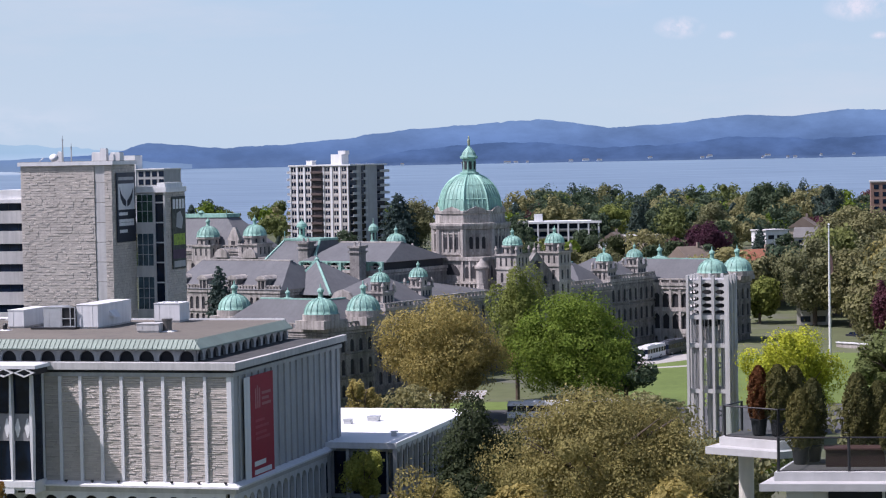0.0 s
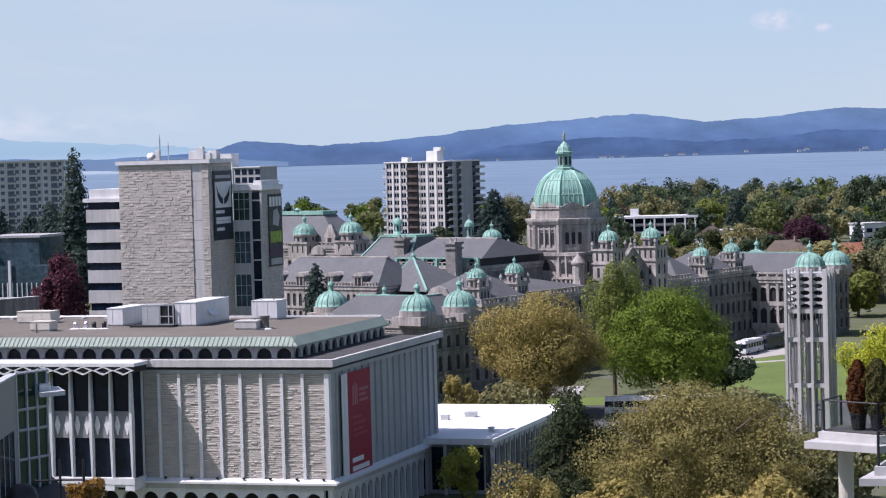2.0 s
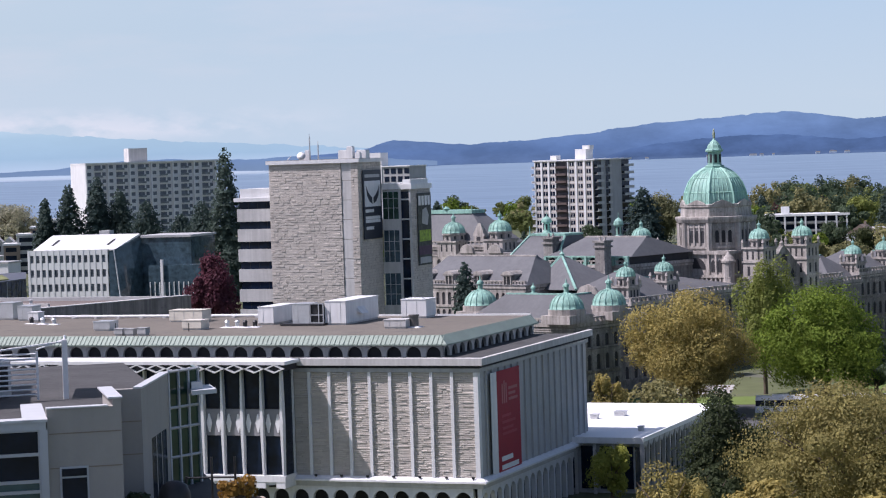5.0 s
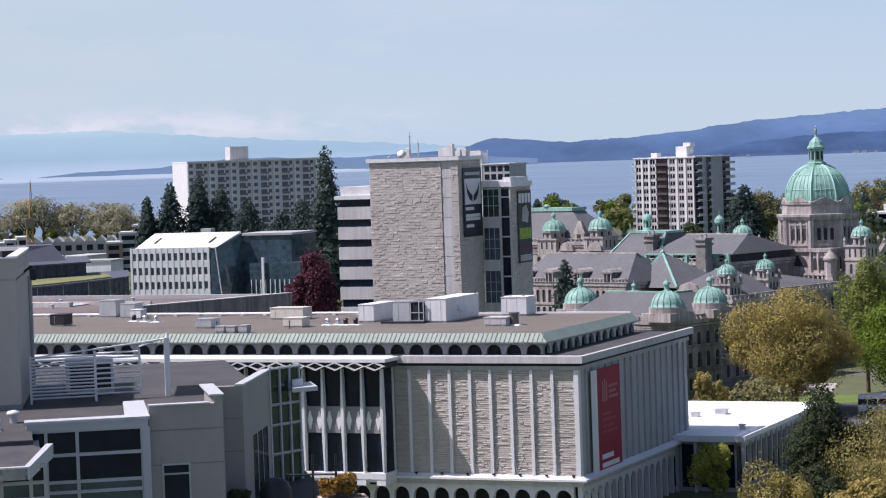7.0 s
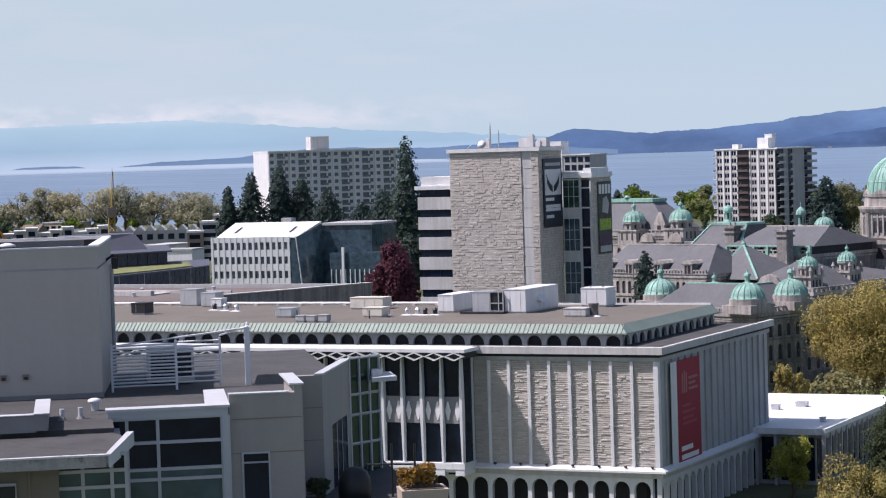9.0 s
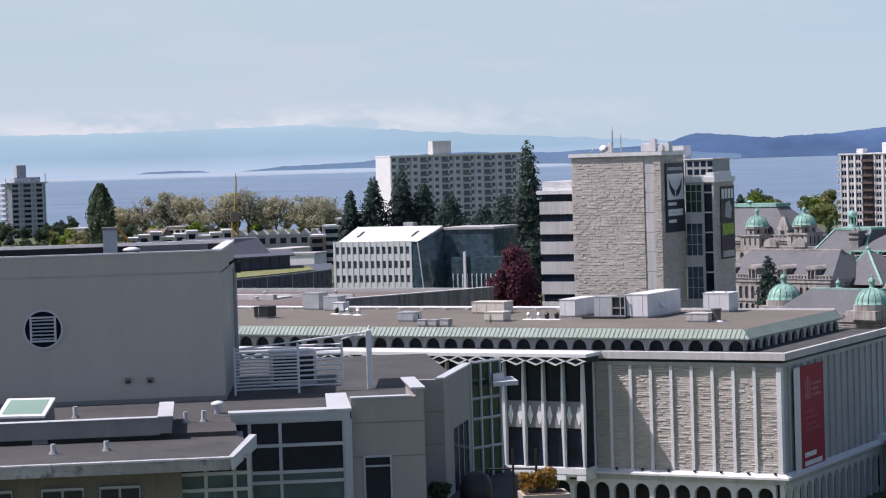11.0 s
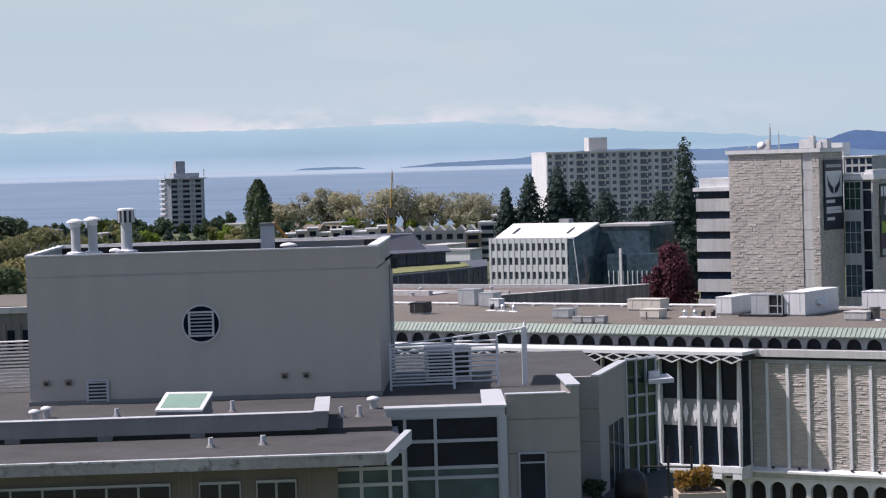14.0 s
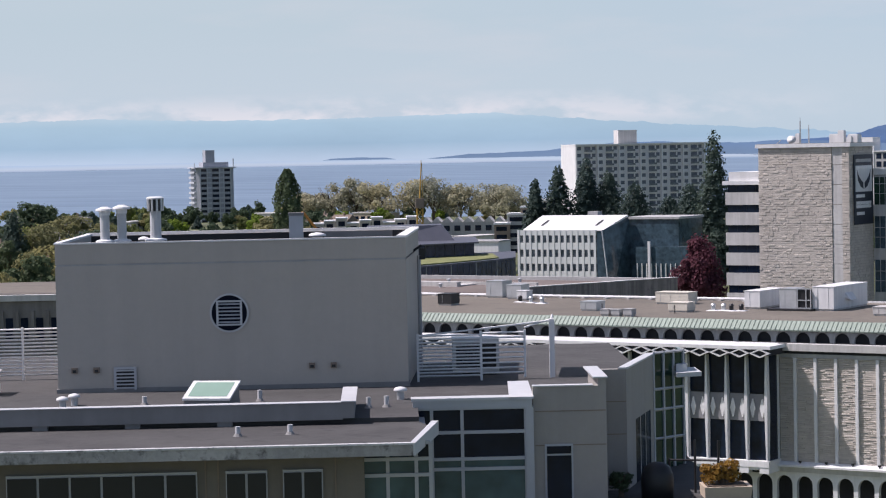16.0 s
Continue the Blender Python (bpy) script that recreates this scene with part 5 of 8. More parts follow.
for k in range(4):
    z = 23.4 - 3.9 * k
    g = Geo().box(0, 23.6, 0, 0.5, z + 0.95, z + 2.85 if k else z + 2.4)
    part("floor_band", g, M_OFFW, wo_)
    part("window_band", Geo().box(0.2, 23.4, 0.3, 0.36, z - 1.2, z + 1.2), M_GLASSP, wo_)
for i in range(14):
    x = i * 1.78
    part("upright", Geo().box(x - 0.33, x + 0.33, -0.1, 0.5, 6, 25.8), M_OFFW, wo_)
part("roof_slope", Geo().add([(1.0, 0.6, 25.8), (25.5, 0.6, 25.8), (29.5, 8, 29.6), (3.5, 8, 29.6), (1.0, 0.9, 25.4), (25.5, 0.9, 25.4), (29.5, 8.3, 29.2), (3.5, 8.3, 29.2)],
                           [(0, 1, 2, 3), (7, 6, 5, 4), (0, 4, 5, 1), (1, 5, 6, 2), (2, 6, 7, 3), (3, 7, 4, 0)]), M_WHITE, wo_, "white sloping roof")
for x in (5.5, 22):
    part("roof_hatch", Geo().add([(x, 2.6, 26.95), (x + 0.7, 2.6, 26.95), (x + 1.6, 5.4, 28.4), (x + 0.9, 5.4, 28.4)], [(0, 1, 2, 3)]), M_BLACK, wo_)
part("glass_corner", Geo().add([(23.8, 0.0, 6), (27.6, 0.0, 6), (25.4, 0.0, 25.6), (23.8, 0.0, 25.6), (24, 12, 6), (31, 12, 6), (29.5, 9, 29.2), (24, 9, 27.0)],
                             [(0, 1, 2, 3), (1, 5, 6, 2), (2, 6, 7, 3), (4, 5, 6, 7), (0, 3, 7, 4), (0, 4, 5, 1)]), M_GLASSB, wo_)
part("glass_edge", Geo().rod((27.6, -0.05, 6), (25.4, -0.05, 25.6), 0.16).rod((23.8, -0.05, 25.6), (25.4, -0.05, 25.6), 0.14), M_WHITE, wo_)
part("glass_wing", Geo().box(28.5, 44, 9, 26, 6, 28.4), M_GLASSB, wo_, "dark glass wing")
part("low_glass_wing", Geo().box(33, 48, 5, 12, 6, 21.0), M_GLASSB, wo_)
part("wing_roof", Geo().box(28.2, 44.4, 8.6, 26.4, 28.4, 29.0), M_GREYW, wo_)
for i in range(11):
    part("wing_fin", Geo().box(33.4 + 1.4 * i, 33.6 + 1.4 * i, 4.7, 5, 6, 16.5), M_OFFW, wo_)
part("wing_post", Geo().box(36.8, 37.5, 4.4, 5.1, 6, 22.5), M_WHITE, wo_)
part("roof_box", Geo().box(17, 20, 9, 12, 29, 30.6), M_GREYW, wo_)


# ---- low white-roofed archive ----
ar = thing("archive_building", "low white-roofed archive with folded eaves on columns", "low building", pose(-7.4, 331.5, 0, 0, 0, -15))
part("roof", Geo().box(-22, 0, 0, 44.5, 7.4, 8.0), surface("bright_white_roof", (0.86, 0.86, 0.85), 0.6, 0.04, 0.1, 1.5, 0.0), ar, "bright white flat roof")
part("body", Geo().box(-21, -1.8, 1.8, 43, 0, 7.4), M_GREYW, ar)
for i in range(7):
    part("front_pane", Geo().box(-20.6 + 2.75 * i, -18.5 + 2.75 * i, 1.7, 1.82, 0.6, 6.6), M_GLASS, ar)
    part("front_column", Geo().box(-21.2 + 2.75 * i, -20.8 + 2.75 * i, 0.4, 0.8, 0, 7.4), M_CONC, ar)
for i in range(15):
    part("side_pane", Geo().box(-1.82, -1.7, 2.2 + 2.7 * i, 4.5 + 2.7 * i, 0.6, 6.4), M_GLASS, ar)
part("fascia", Geo().box(-22.1, 0.1, -0.12, 0.0, 7.2, 8.05), M_WHITE, ar)
for i in range(16):
    y = 0.2 + 2.75 * i
    part("roof_fold", Geo().slab([(y, 7.4), (y + 2.75, 7.4), (y + 1.375, 6.5)], 0, 1.4).turned(pose(0, 0, 0, 0, 0, 90)), M_CONC, ar)
    part("column", Geo().frustum((-0.4, 0, y - 0.14, y + 0.14), (-0.5, 0.1, y - 0.2, y + 0.2), 0, 7.4), M_CONC, ar)
for x, y, s in ((-12, 26, 1.6), (-14.5, 22, 1.1), (-3, 8, 0.7)):
    part("roof_vent", Geo().box(x, x + s, y, y + s, 8.0, 8.6).box(x - 0.1, x + s + 0.1, y - 0.1, y + s + 0.1, 8.6, 8.75), M_METAL, ar)

# ---- low hall behind the museum ----
hb = thing("rear_hall", "low hall with brown gravel roof and grey parapet", "low building", MUSEUM)
part("body", Geo().box(-190, -96, 46, 82, 0, 25.0), M_GREYW, hb)
part("body_end", Geo().prism([(-96, 82), (-96, 47), (-95, 47), (-82.5, 82)], 0, 25.0), M_GREYW, hb)
part("roof", Geo().prism([(-189, 46.4), (-95.4, 46.4), (-83, 81), (-189, 81)], 25.0, 25.1), surface("brown_roof", (0.16, 0.132, 0.118), 0.95, 0.18, 0.05, 1.0, 0.3, stain=(0.14, 0.12, 0.11)), hb)
part("parapet", Geo().box(-190, -82.7, 81, 82, 25, 25.7), M_GREYW, hb)
part("parapet_wall", Geo().prism([(-82.7, 82), (-95.5, 47), (-94.6, 46.6), (-81.6, 82)], 22, 25.75), surface("stained_concrete", (0.30, 0.265, 0.245), 0.9, 0.2, 0.2, 1.2, 0.2, streak=0.45, stain=(0.16, 0.14, 0.135)), hb)
part("parapet_cap", Geo().prism([(-82.9, 82), (-95.7, 47), (-94.4, 46.5), (-81.4, 82)], 25.75, 25.88), M_CONC, hb)
part("low_ramp", Geo().box(-138, -112, 60, 61.2, 25.1, 25.9).box(-138, -112, 61.2, 66, 25.1, 25.3), M_CONC, hb, "pale low roof curb")
part("inner_kerb", Geo().box(-150, -100, 66, 66.6, 25.1, 25.6), M_CONC, hb)
for x, y in ((-120, 70), (-108, 74), (-100, 60), (-114, 58)):
    part("roof_cap", Geo().lathe([(0.3, 25.1), (0.3, 25.6), (0.5, 25.7), (0.1, 25.9)], 8, x, y), M_METAL, hb)

# ---- machines on the museum roof ----
RZ = 24.8


def roof_box(name, label, x, y, w, d, h, material, legs=0.25, fans=0):
    t = thing(name, label, "roof unit", MUSEUM @ pose(x, y, RZ))
    part("casing", Geo().box(0, w, 0, d, legs, h).box(-0.06, w + 0.06, -0.06, d + 0.06, h, h + 0.08), material, t)
    part("base_frame", Geo().box(0.1, w - 0.1, 0.1, d - 0.1, 0, legs), M_CONC, t)
    for k in range(int(w // 1.6)):
        part("seam", Geo().box(0.8 + 1.6 * k, 0.84 + 1.6 * k, -0.03, 0, legs + 0.1, h - 0.1), M_METAL, t)
    for k in range(fans):
        part("fan_guard", Geo().lathe([(0.55, h), (0.55, h + 0.3), (0.4, h + 0.3)], 12, 0.8 + 1.5 * k, d / 2), M_METAL, t)
    return t


u = roof_box("air_handler", "long white air handling unit on the gravel roof", -32.4, 26.4, 3.2, 12, 3.3, M_WHITE)
part("hood", Geo().add([(3.2, 4.0, 1.6), (3.2, 6.6, 1.6), (4.0, 4.2, 1.3), (4.0, 6.4, 1.3), (3.2, 4.0, 2.3), (3.2, 6.6, 2.3)], [(0, 1, 3, 2), (2, 3, 5, 4), (0, 2, 4), (1, 5, 3)]), M_WHITE, u)
roof_box("air_handler", "white box unit on the gravel roof", -43.2, 27.3, 2.4, 8, 2.5, M_WHITE)
c = roof_box("condenser", "grey condenser rack with dark open side on the gravel roof", -37.2, 26.0, 2.6, 3, 3.0, M_METAL)
rack = Geo()
for xx in (2.7, 4.0, 4.7):
    rack.box(xx, xx + 0.12, -0.1, 0.02, 0.2, 3.1).box(xx, xx + 0.12, 2.6, 2.72, 0.2, 3.1)
for zz in (0.3, 1.4, 3.0):
    rack.box(2.7, 4.8, -0.1, 0.02, zz, zz + 0.12)
part("rack_frame", rack, M_METAL, c)
part("dark_intake", Geo().box(2.7, 4.7, 0.1, 2.5, 0.4, 2.9), M_BLACK, c)
part("skid", Geo().box(-1.4, 5.2, -1.2, 2.9, 0, 0.28), M_BLACK, c)
u = roof_box("vent_house", "white square vent house at the roof edge", -25.6, 38.2, 3.9, 3.9, 2.7, M_WHITE, 0.3)
for xx in (0.9, 2.9):
    part("lifting_lug", Geo().box(xx, xx + 0.3, 1, 1.3, 2.78, 3.0), M_METAL, u)
roof_box("curb", "pale square curb on the gravel roof", -20.6, 19.4, 3.2, 2.8, 1.15, M_CONC)
st = thing("roof_flue", "dark round metal flue on white flashing", "flue", MUSEUM @ pose(-17.0, 21.5, RZ))
part("pipe", Geo().lathe([(0.62, 0.1), (0.62, 1.5), (0.75, 1.55), (0.75, 1.75)], 14), surface("dull_metal", (0.16, 0.15, 0.14), 0.6, 0.2, 0.6, 3, 0.0, metal=0.5), st)
part("flashing", Geo().frustum((-1.1, 1.1, -1.1, 1.1), (-0.8, 0.8, -0.8, 0.8), 0, 0.15), M_WHITE, st)
M_CREAM = surface("cream_metal", (0.62, 0.58, 0.50), 0.6, 0.08, 0.5, 2, 0)
roof_box("roof_vent", "long cream roof vent on the gravel roof", -60.6, 33.5, 5.4, 3.0, 1.7, M_CREAM)
roof_box("roof_vent", "small cream roof vent on the gravel roof", -50.8, 18.4, 3.0, 2.6, 1.3, M_CREAM)
for x, y, w, h, m_ in ((-64.2, 17.2, 2.6, 1.3, M_METAL), (-56.4, 8.9, 1.3, 0.9, M_GREYW), (-54.6, 8.7, 1.3, 0.9, M_GREYW), (-52.8, 8.9, 1.3, 1.0, M_GREYW), (-91.5, 22, 2.4, 1.7, M_BLACK), (-89, 38, 2.6, 2.2, M_METAL), (-94, 40, 3.0, 2.6, M_METAL), (-86, 36, 1.8, 1.4, M_WHITE)):
    roof_box("roof_vent", "small metal roof vent on the gravel roof", x, y, w, w, h, m_)
for x, y in ((-46, 23.0), (-44.6, 23.4), (-43.2, 23.0), (-41.8, 23.3), (-78, 30), (-83, 32), (-80.5, 31)):
    v = thing("pipe_vent", "dark pipe vent on white flashing", "pipe vent", MUSEUM @ pose(x, y, RZ))
    part("pipe", Geo().lathe([(0.32, 0.08), (0.32, 0.7), (0.42, 0.75), (0.2, 1.0)], 10), M_BLACK if int(x) % 2 else M_METAL, v)
    part("flashing", Geo().frustum((-0.8, 0.8, -0.8, 0.8), (-0.5, 0.5, -0.5, 0.5), 0, 0.12), M_WHITE, v)
for x in (-60, -48.5):
    v = thing("vent_stack", "thin dark vent stack on the gravel roof", "pipe vent", MUSEUM @ pose(x, 16, RZ))
    part("pipe", Geo().rod((0, 0, 0), (0, 0, 1.2), 0.08), M_BLACK, v)
pl = thing("roof_pipe", "long white pipe run along the gravel roof", "pipe", MUSEUM)
part("pipe", Geo().rod((-110, 42, RZ + 0.3), (-34, 42.6, RZ + 0.3), 0.22, 8), M_WHITE, pl)
for i in range(20):
    part("pipe_block", Geo().box(-109 + 3.9 * i, -108.5 + 3.9 * i, 41.7, 42.9, RZ, RZ + 0.2), M_CONC, pl)

# ---- lawn, paths, wall, flagpole, buses ----
lawn = solid("lawn", Geo().add([(24, 447, 0.05), (75, 447, 0.05), (140, 452, 0.05), (150, 565, 0.05), (64, 556, 0.05), (36, 525, 0.05)], [(0, 1, 2, 3, 4, 5)]), surface("lawn_grass", (0.125, 0.175, 0.04), 0.95, 0.2, 0.05, 0.8, 0.3), "mown green lawn before the parliament", "lawn", kind="structure")
solid("pavement", Geo().add([(-40, 400, 0.04), (130, 400, 0.04), (130, 446, 0.04), (-40, 446, 0.04)], [(0, 1, 2, 3)]), surface("asphalt", (0.09, 0.09, 0.092), 0.9, 0.2, 0.1, 1.0, 0.2), "grey asphalt street along the lawn", "road", kind="structure")
solid("pavement_drive", Geo().add([(38, 527, 0.05), (70, 562, 0.05), (78, 572, 0.05), (60, 574, 0.05), (36, 545, 0.05)], [(0, 1, 2, 3, 4)]), surface("pale_paving", (0.40, 0.38, 0.35), 0.9, 0.1, 0.1, 1.0, 0.2), "pale paved forecourt", "paving", kind="structure")
pw = thing("garden_wall", "pale low stone retaining wall with piers", "garden wall", pose(45.5, 545.5, 0, 0, 0, 66))
part("wall", Geo().box(0, 34, 0, 0.6, 0, 1.3), M_LEGP, pw)
part("coping", Geo().box(0, 34, -0.2, 0.8, 1.3, 1.6), M_WHITE, pw)
for i in range(7):
    part("pier", Geo().box(5.6 * i - 0.4, 5.6 * i + 0.4, -0.3, 0.9, 0, 2.1), M_LEGP, pw)
fp = thing("flagpole", "tall white flagpole on the lawn", "flagpole", pose(83.8, 521.7, 0))
part("pole", Geo().rod((0, 0, 0), (0, 0, 31), 0.34, 10, 0.16), M_WHITE, fp)
part("ball", Geo().lathe([(0.05, 31), (0.3, 31.2), (0.05, 31.5)], 8), M_WHITE, fp)
part("flag", Geo().add([(0.2, 0, 25.0), (0.7, 0.3, 24.2), (0.9, 0.1, 21.0), (0.2, 0, 20.0), (0.2, 0.08, 25.0), (0.7, 0.38, 24.2), (0.9, 0.18, 21.0), (0.2, 0.08, 20.0)], [(0, 1, 2, 3), (4, 5, 6, 7), (0, 4, 5, 1), (1, 5, 6, 2), (2, 6, 7, 3)]), surface("faded_red_flag", (0.5, 0.25, 0.22), 0.8, 0.3, 0.8, 2, 0), fp)


def coach(x, y, deg, label, body):
    t = thing("coach", label, "bus", pose(x, y, 0.05, 0, 0, deg), "parked coaches")
    part("body", Geo().box(0, 12, 0, 2.5, 0.45, 1.5).frustum((0, 12, 0, 2.5), (0.15, 11.9, 0.12, 2.38), 2.6, 3.3).box(0, 12, 0.05, 2.45, 1.5, 1.55), body, t)
    part("glass_band", Geo().box(0.05, 11.95, 0.03, 2.47, 1.55, 2.6), M_GLASS, t)
    for i in range(6):
        part("window_post", Geo().box(1.6 + 1.8 * i, 1.75 + 1.8 * i, -0.01, 2.51, 1.55, 2.6), body, t)
    part("roof_pod", Geo().box(3, 6, 0.5, 2.0, 3.3, 3.5), body, t)
    for xx in (2.2, 8.8):
        w = part("wheel", Geo().rod((xx, -0.02, 0.5), (xx, 0.3, 0.5), 0.5, 14), M_BLACK, t)
        part("rim", Geo().rod((xx, -0.05, 0.5), (xx, 0.0, 0.5), 0.26, 10), M_METAL, w)


coach(10.6, 428.5, -2, "white touring coach with dark window band", M_WHITE)
coach(23.6, 427.8, -2, "white touring coach with dark window band", M_WHITE)
coach(45.8, 544.5, 65, "white touring coach beside the lawn", M_WHITE)
coach(51.8, 557.5, 65, "dark touring coach beside the lawn", surface("dark_paint", (0.06, 0.065, 0.08), 0.4, 0.1, 0.3, 1.0, 0))
M_PAVE = surface("worn_paving", (0.42, 0.40, 0.37), 0.9, 0.12, 0.1, 1.0, 0.2)
solid("pavement_path", Geo().add([(37.5, 522, 0.07), (54, 529.5, 0.07), (54, 532.5, 0.07), (37.5, 525, 0.07)], [(0, 1, 2, 3)]), M_PAVE, "pale path across the lawn", "path", kind="structure")
solid("pavement_forecourt", Geo().add([(-6, 466, 0.06), (7, 468, 0.06), (8, 484, 0.06), (-8, 484, 0.06)], [(0, 1, 2, 3)]), M_PAVE, "pale paved forecourt under trees", "paving", kind="structure")
solid("lawn_strip", Geo().add([(-36, 447, 0.05), (23, 447, 0.05), (23, 461, 0.05), (-36, 461, 0.05)], [(0, 1, 2, 3)]), bpy.data.materials["lawn_grass"], "strip of green lawn along the street", "lawn", kind="structure")
gw = thing("garden_wall", "long pale low wall beyond the lawn", "garden wall", pose(93.3, 571.7, 0, 0, 0, -51))
part("wall", Geo().box(0, 46, 0, 0.6, 0, 1.2), M_LEGP, gw)
part("coping", Geo().box(0, 46, -0.2, 0.8, 1.2, 1.5), M_WHITE, gw)


def parked_car(x, y, deg, paint, label):
    t = thing("car", label, "car", pose(x, y, 0.05, 0, 0, deg), "parked cars")
    part("body", Geo().frustum((0, 4.4, 0, 1.8), (0.05, 4.35, 0.05, 1.75), 0.3, 0.95), paint, t)
    part("cabin", Geo().frustum((0.8, 3.6, 0.08, 1.72), (1.3, 3.1, 0.25, 1.55), 0.95, 1.45), M_GLASS, t)
    part("roof", Geo().box(1.3, 3.1, 0.24, 1.56, 1.45, 1.5), paint, t)
    for xx in (0.85, 3.5):
        for yy in (-0.02, 1.62):
            part("wheel", Geo().rod((xx, yy, 0.32), (xx, yy + 0.2, 0.32), 0.32, 12), M_BLACK, t)


parked_car(100.4, 601, -50, surface("dark_car_paint", (0.03, 0.032, 0.04), 0.3, 0.1, 0.5, 2, 0), "dark parked car on the drive")
parked_car(107.0, 594, -50, M_METAL, "silver parked car on the drive")

# ---- the grey apartment block close by ----
NEAR = pose(-25.2, 75.4, 0, 0, 0, 19)
near = thing("apartment_block", "grey stucco apartment block with flat roofs and glazed corner", "apartment block", NEAR)
RF = 40.2
M_FLASH = surface("pale_flashing", (0.52, 0.53, 0.54), 0.5, 0.06, 0.5, 3.0, 0.0)
M_FRAME = surface("window_frame_paint", (0.44, 0.45, 0.47), 0.55, 0.05, 0.5, 3.0, 0.0)
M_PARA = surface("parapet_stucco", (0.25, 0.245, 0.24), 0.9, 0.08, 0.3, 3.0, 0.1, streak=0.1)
M_WORN = surface("worn_fascia", (0.36, 0.35, 0.335), 0.8, 0.3, 0.45, 5.0, 0.1, stain=(0.015, 0.015, 0.014))
M_FLAKE = surface("flaking_metal_paint", (0.55, 0.55, 0.55), 0.6, 0.15, 0.6, 4.0, 0.05, stain=(0.03, 0.03, 0.03))
# Darker copy of dark_glass, with the canopy's shade in its colour.
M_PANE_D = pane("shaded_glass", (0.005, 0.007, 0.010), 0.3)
M_TEAL = pane("teal_glass", (0.055, 0.10, 0.11), 0.12)
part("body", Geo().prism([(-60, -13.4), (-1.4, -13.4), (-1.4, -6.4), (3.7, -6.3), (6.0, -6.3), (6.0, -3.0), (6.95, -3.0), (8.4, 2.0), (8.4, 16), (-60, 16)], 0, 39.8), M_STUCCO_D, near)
part("roof_deck", Geo().prism([(-60, -9.3), (0.2, -9.3), (0.2, -6.2), (3.6, -6.2), (5.9, -6.2), (5.9, -2.9), (8.2, 2.1), (8.2, 15.8), (-60, 15.8)], 39.8, RF), M_ROOFING, near, "dark grey roof membrane")
# penthouse box with round louvre
BX0, BX1, BY1, BZ = -11.64, 0.0, 8.6, 45.18
pent = part("lift_house", Geo().prism([(BX0, 0), (BX1, 0), (BX1 + 0.55, BY1), (BX0, BY1)], RF, 44.44).prism([(BX0, 0), (BX1, 0), (BX1 + 0.55, BY1), (BX0, BY1)], 44.5, 44.8), M_STUCCO, near, "grey stucco plant house")
for g in (Geo().box(BX0, BX1, 0, 0.16, 44.8, BZ - 0.02), Geo().box(BX0, BX0 + 0.2, 0.16, BY1 - 0.2, 44.8, BZ - 0.02),
          Geo().prism([(BX1 - 0.2, 0.16), (BX1, 0.16), (BX1 + 0.54, BY1 - 0.2), (BX1 + 0.3, BY1 - 0.2)], 44.8, BZ - 0.02), Geo().box(BX0, BX1 + 0.54, BY1 - 0.2, BY1, 44.8, BZ - 0.02)):
    part("parapet", g, M_STUCCO, pent)
part("joint", Geo().box(BX0 + 0.02, BX1 - 0.02, 0.02, BY1 - 0.02, 44.43, 44.51), M_GREYW, pent)
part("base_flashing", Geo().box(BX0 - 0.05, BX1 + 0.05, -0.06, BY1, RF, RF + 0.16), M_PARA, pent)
rim = Geo().box(BX0 - 0.03, BX1 + 0.03, -0.03, 0.16, BZ - 0.02, BZ + 0.03).box(BX0 - 0.03, BX0 + 0.2, 0.16, BY1, BZ - 0.02, BZ + 0.05).prism([(BX1 - 0.3, 0.3), (BX1 + 0.05, 0.3), (BX1 + 0.58, BY1), (BX1 + 0.25, BY1)], BZ - 0.02, BZ + 0.05).box(BX0 - 0.03, BX1 + 0.58, BY1, BY1 + 0.22, BZ - 0.02, BZ + 0.08)
part("coping", rim, M_WHITE, pent)
# Inner face and deck are painted black for the shade in the roof recess.
part("inner_upstand", Geo().box(BX0 + 0.2, -2.9, BY1 - 0.26, BY1 - 0.2, 44.82, BZ - 0.03).box(-0.4, BX1 + 0.25, BY1 - 0.26, BY1 - 0.2, 44.82, BZ - 0.03), M_BLACK, pent, "inner parapet face painted black for shade")
part("inner_upstand", Geo().box(-2.9, -0.4, BY1 - 0.26, BY1 - 0.2, 44.82, BZ - 0.03), M_PARA, pent)
part("top_roof", Geo().box(BX0 + 0.2, BX1 - 0.2, 0.16, BY1 - 0.26, 44.8, 44.82), M_BLACK, pent)
cx, cz = -5.91, 42.78
lv = part("round_louvre", Geo().slab([(cx + 0.6 * math.cos(2 * math.pi * k / 40), cz + 0.6 * math.sin(2 * math.pi * k / 40)) for k in range(40)], -0.02, 0.05), surface("navy_metal", (0.008, 0.01, 0.02), 0.8, 0.1, 0.5, 3, 0, spec=0.1), pent, "dark round vent plate")
ringg = Geo()
for k in range(40):
    a, b = 2 * math.pi * k / 40, 2 * math.pi * (k + 1) / 40
    ringg.slab([(cx + r * math.cos(t), cz + r * math.sin(t)) for r, t in ((0.59, a), (0.65, a), (0.65, b), (0.59, b))], -0.06, 0.02)
part("ring", ringg, M_FLASH, lv)
fr = Geo().box(cx - 0.43, cx + 0.43, -0.08, -0.02, cz + 0.36, cz + 0.42).box(cx - 0.43, cx + 0.43, -0.08, -0.02, cz - 0.42, cz - 0.36).box(cx - 0.43, cx - 0.36, -0.08, -0.02, cz - 0.36, cz + 0.36).box(cx + 0.36, cx + 0.43, -0.08, -0.02, cz - 0.36, cz + 0.36)
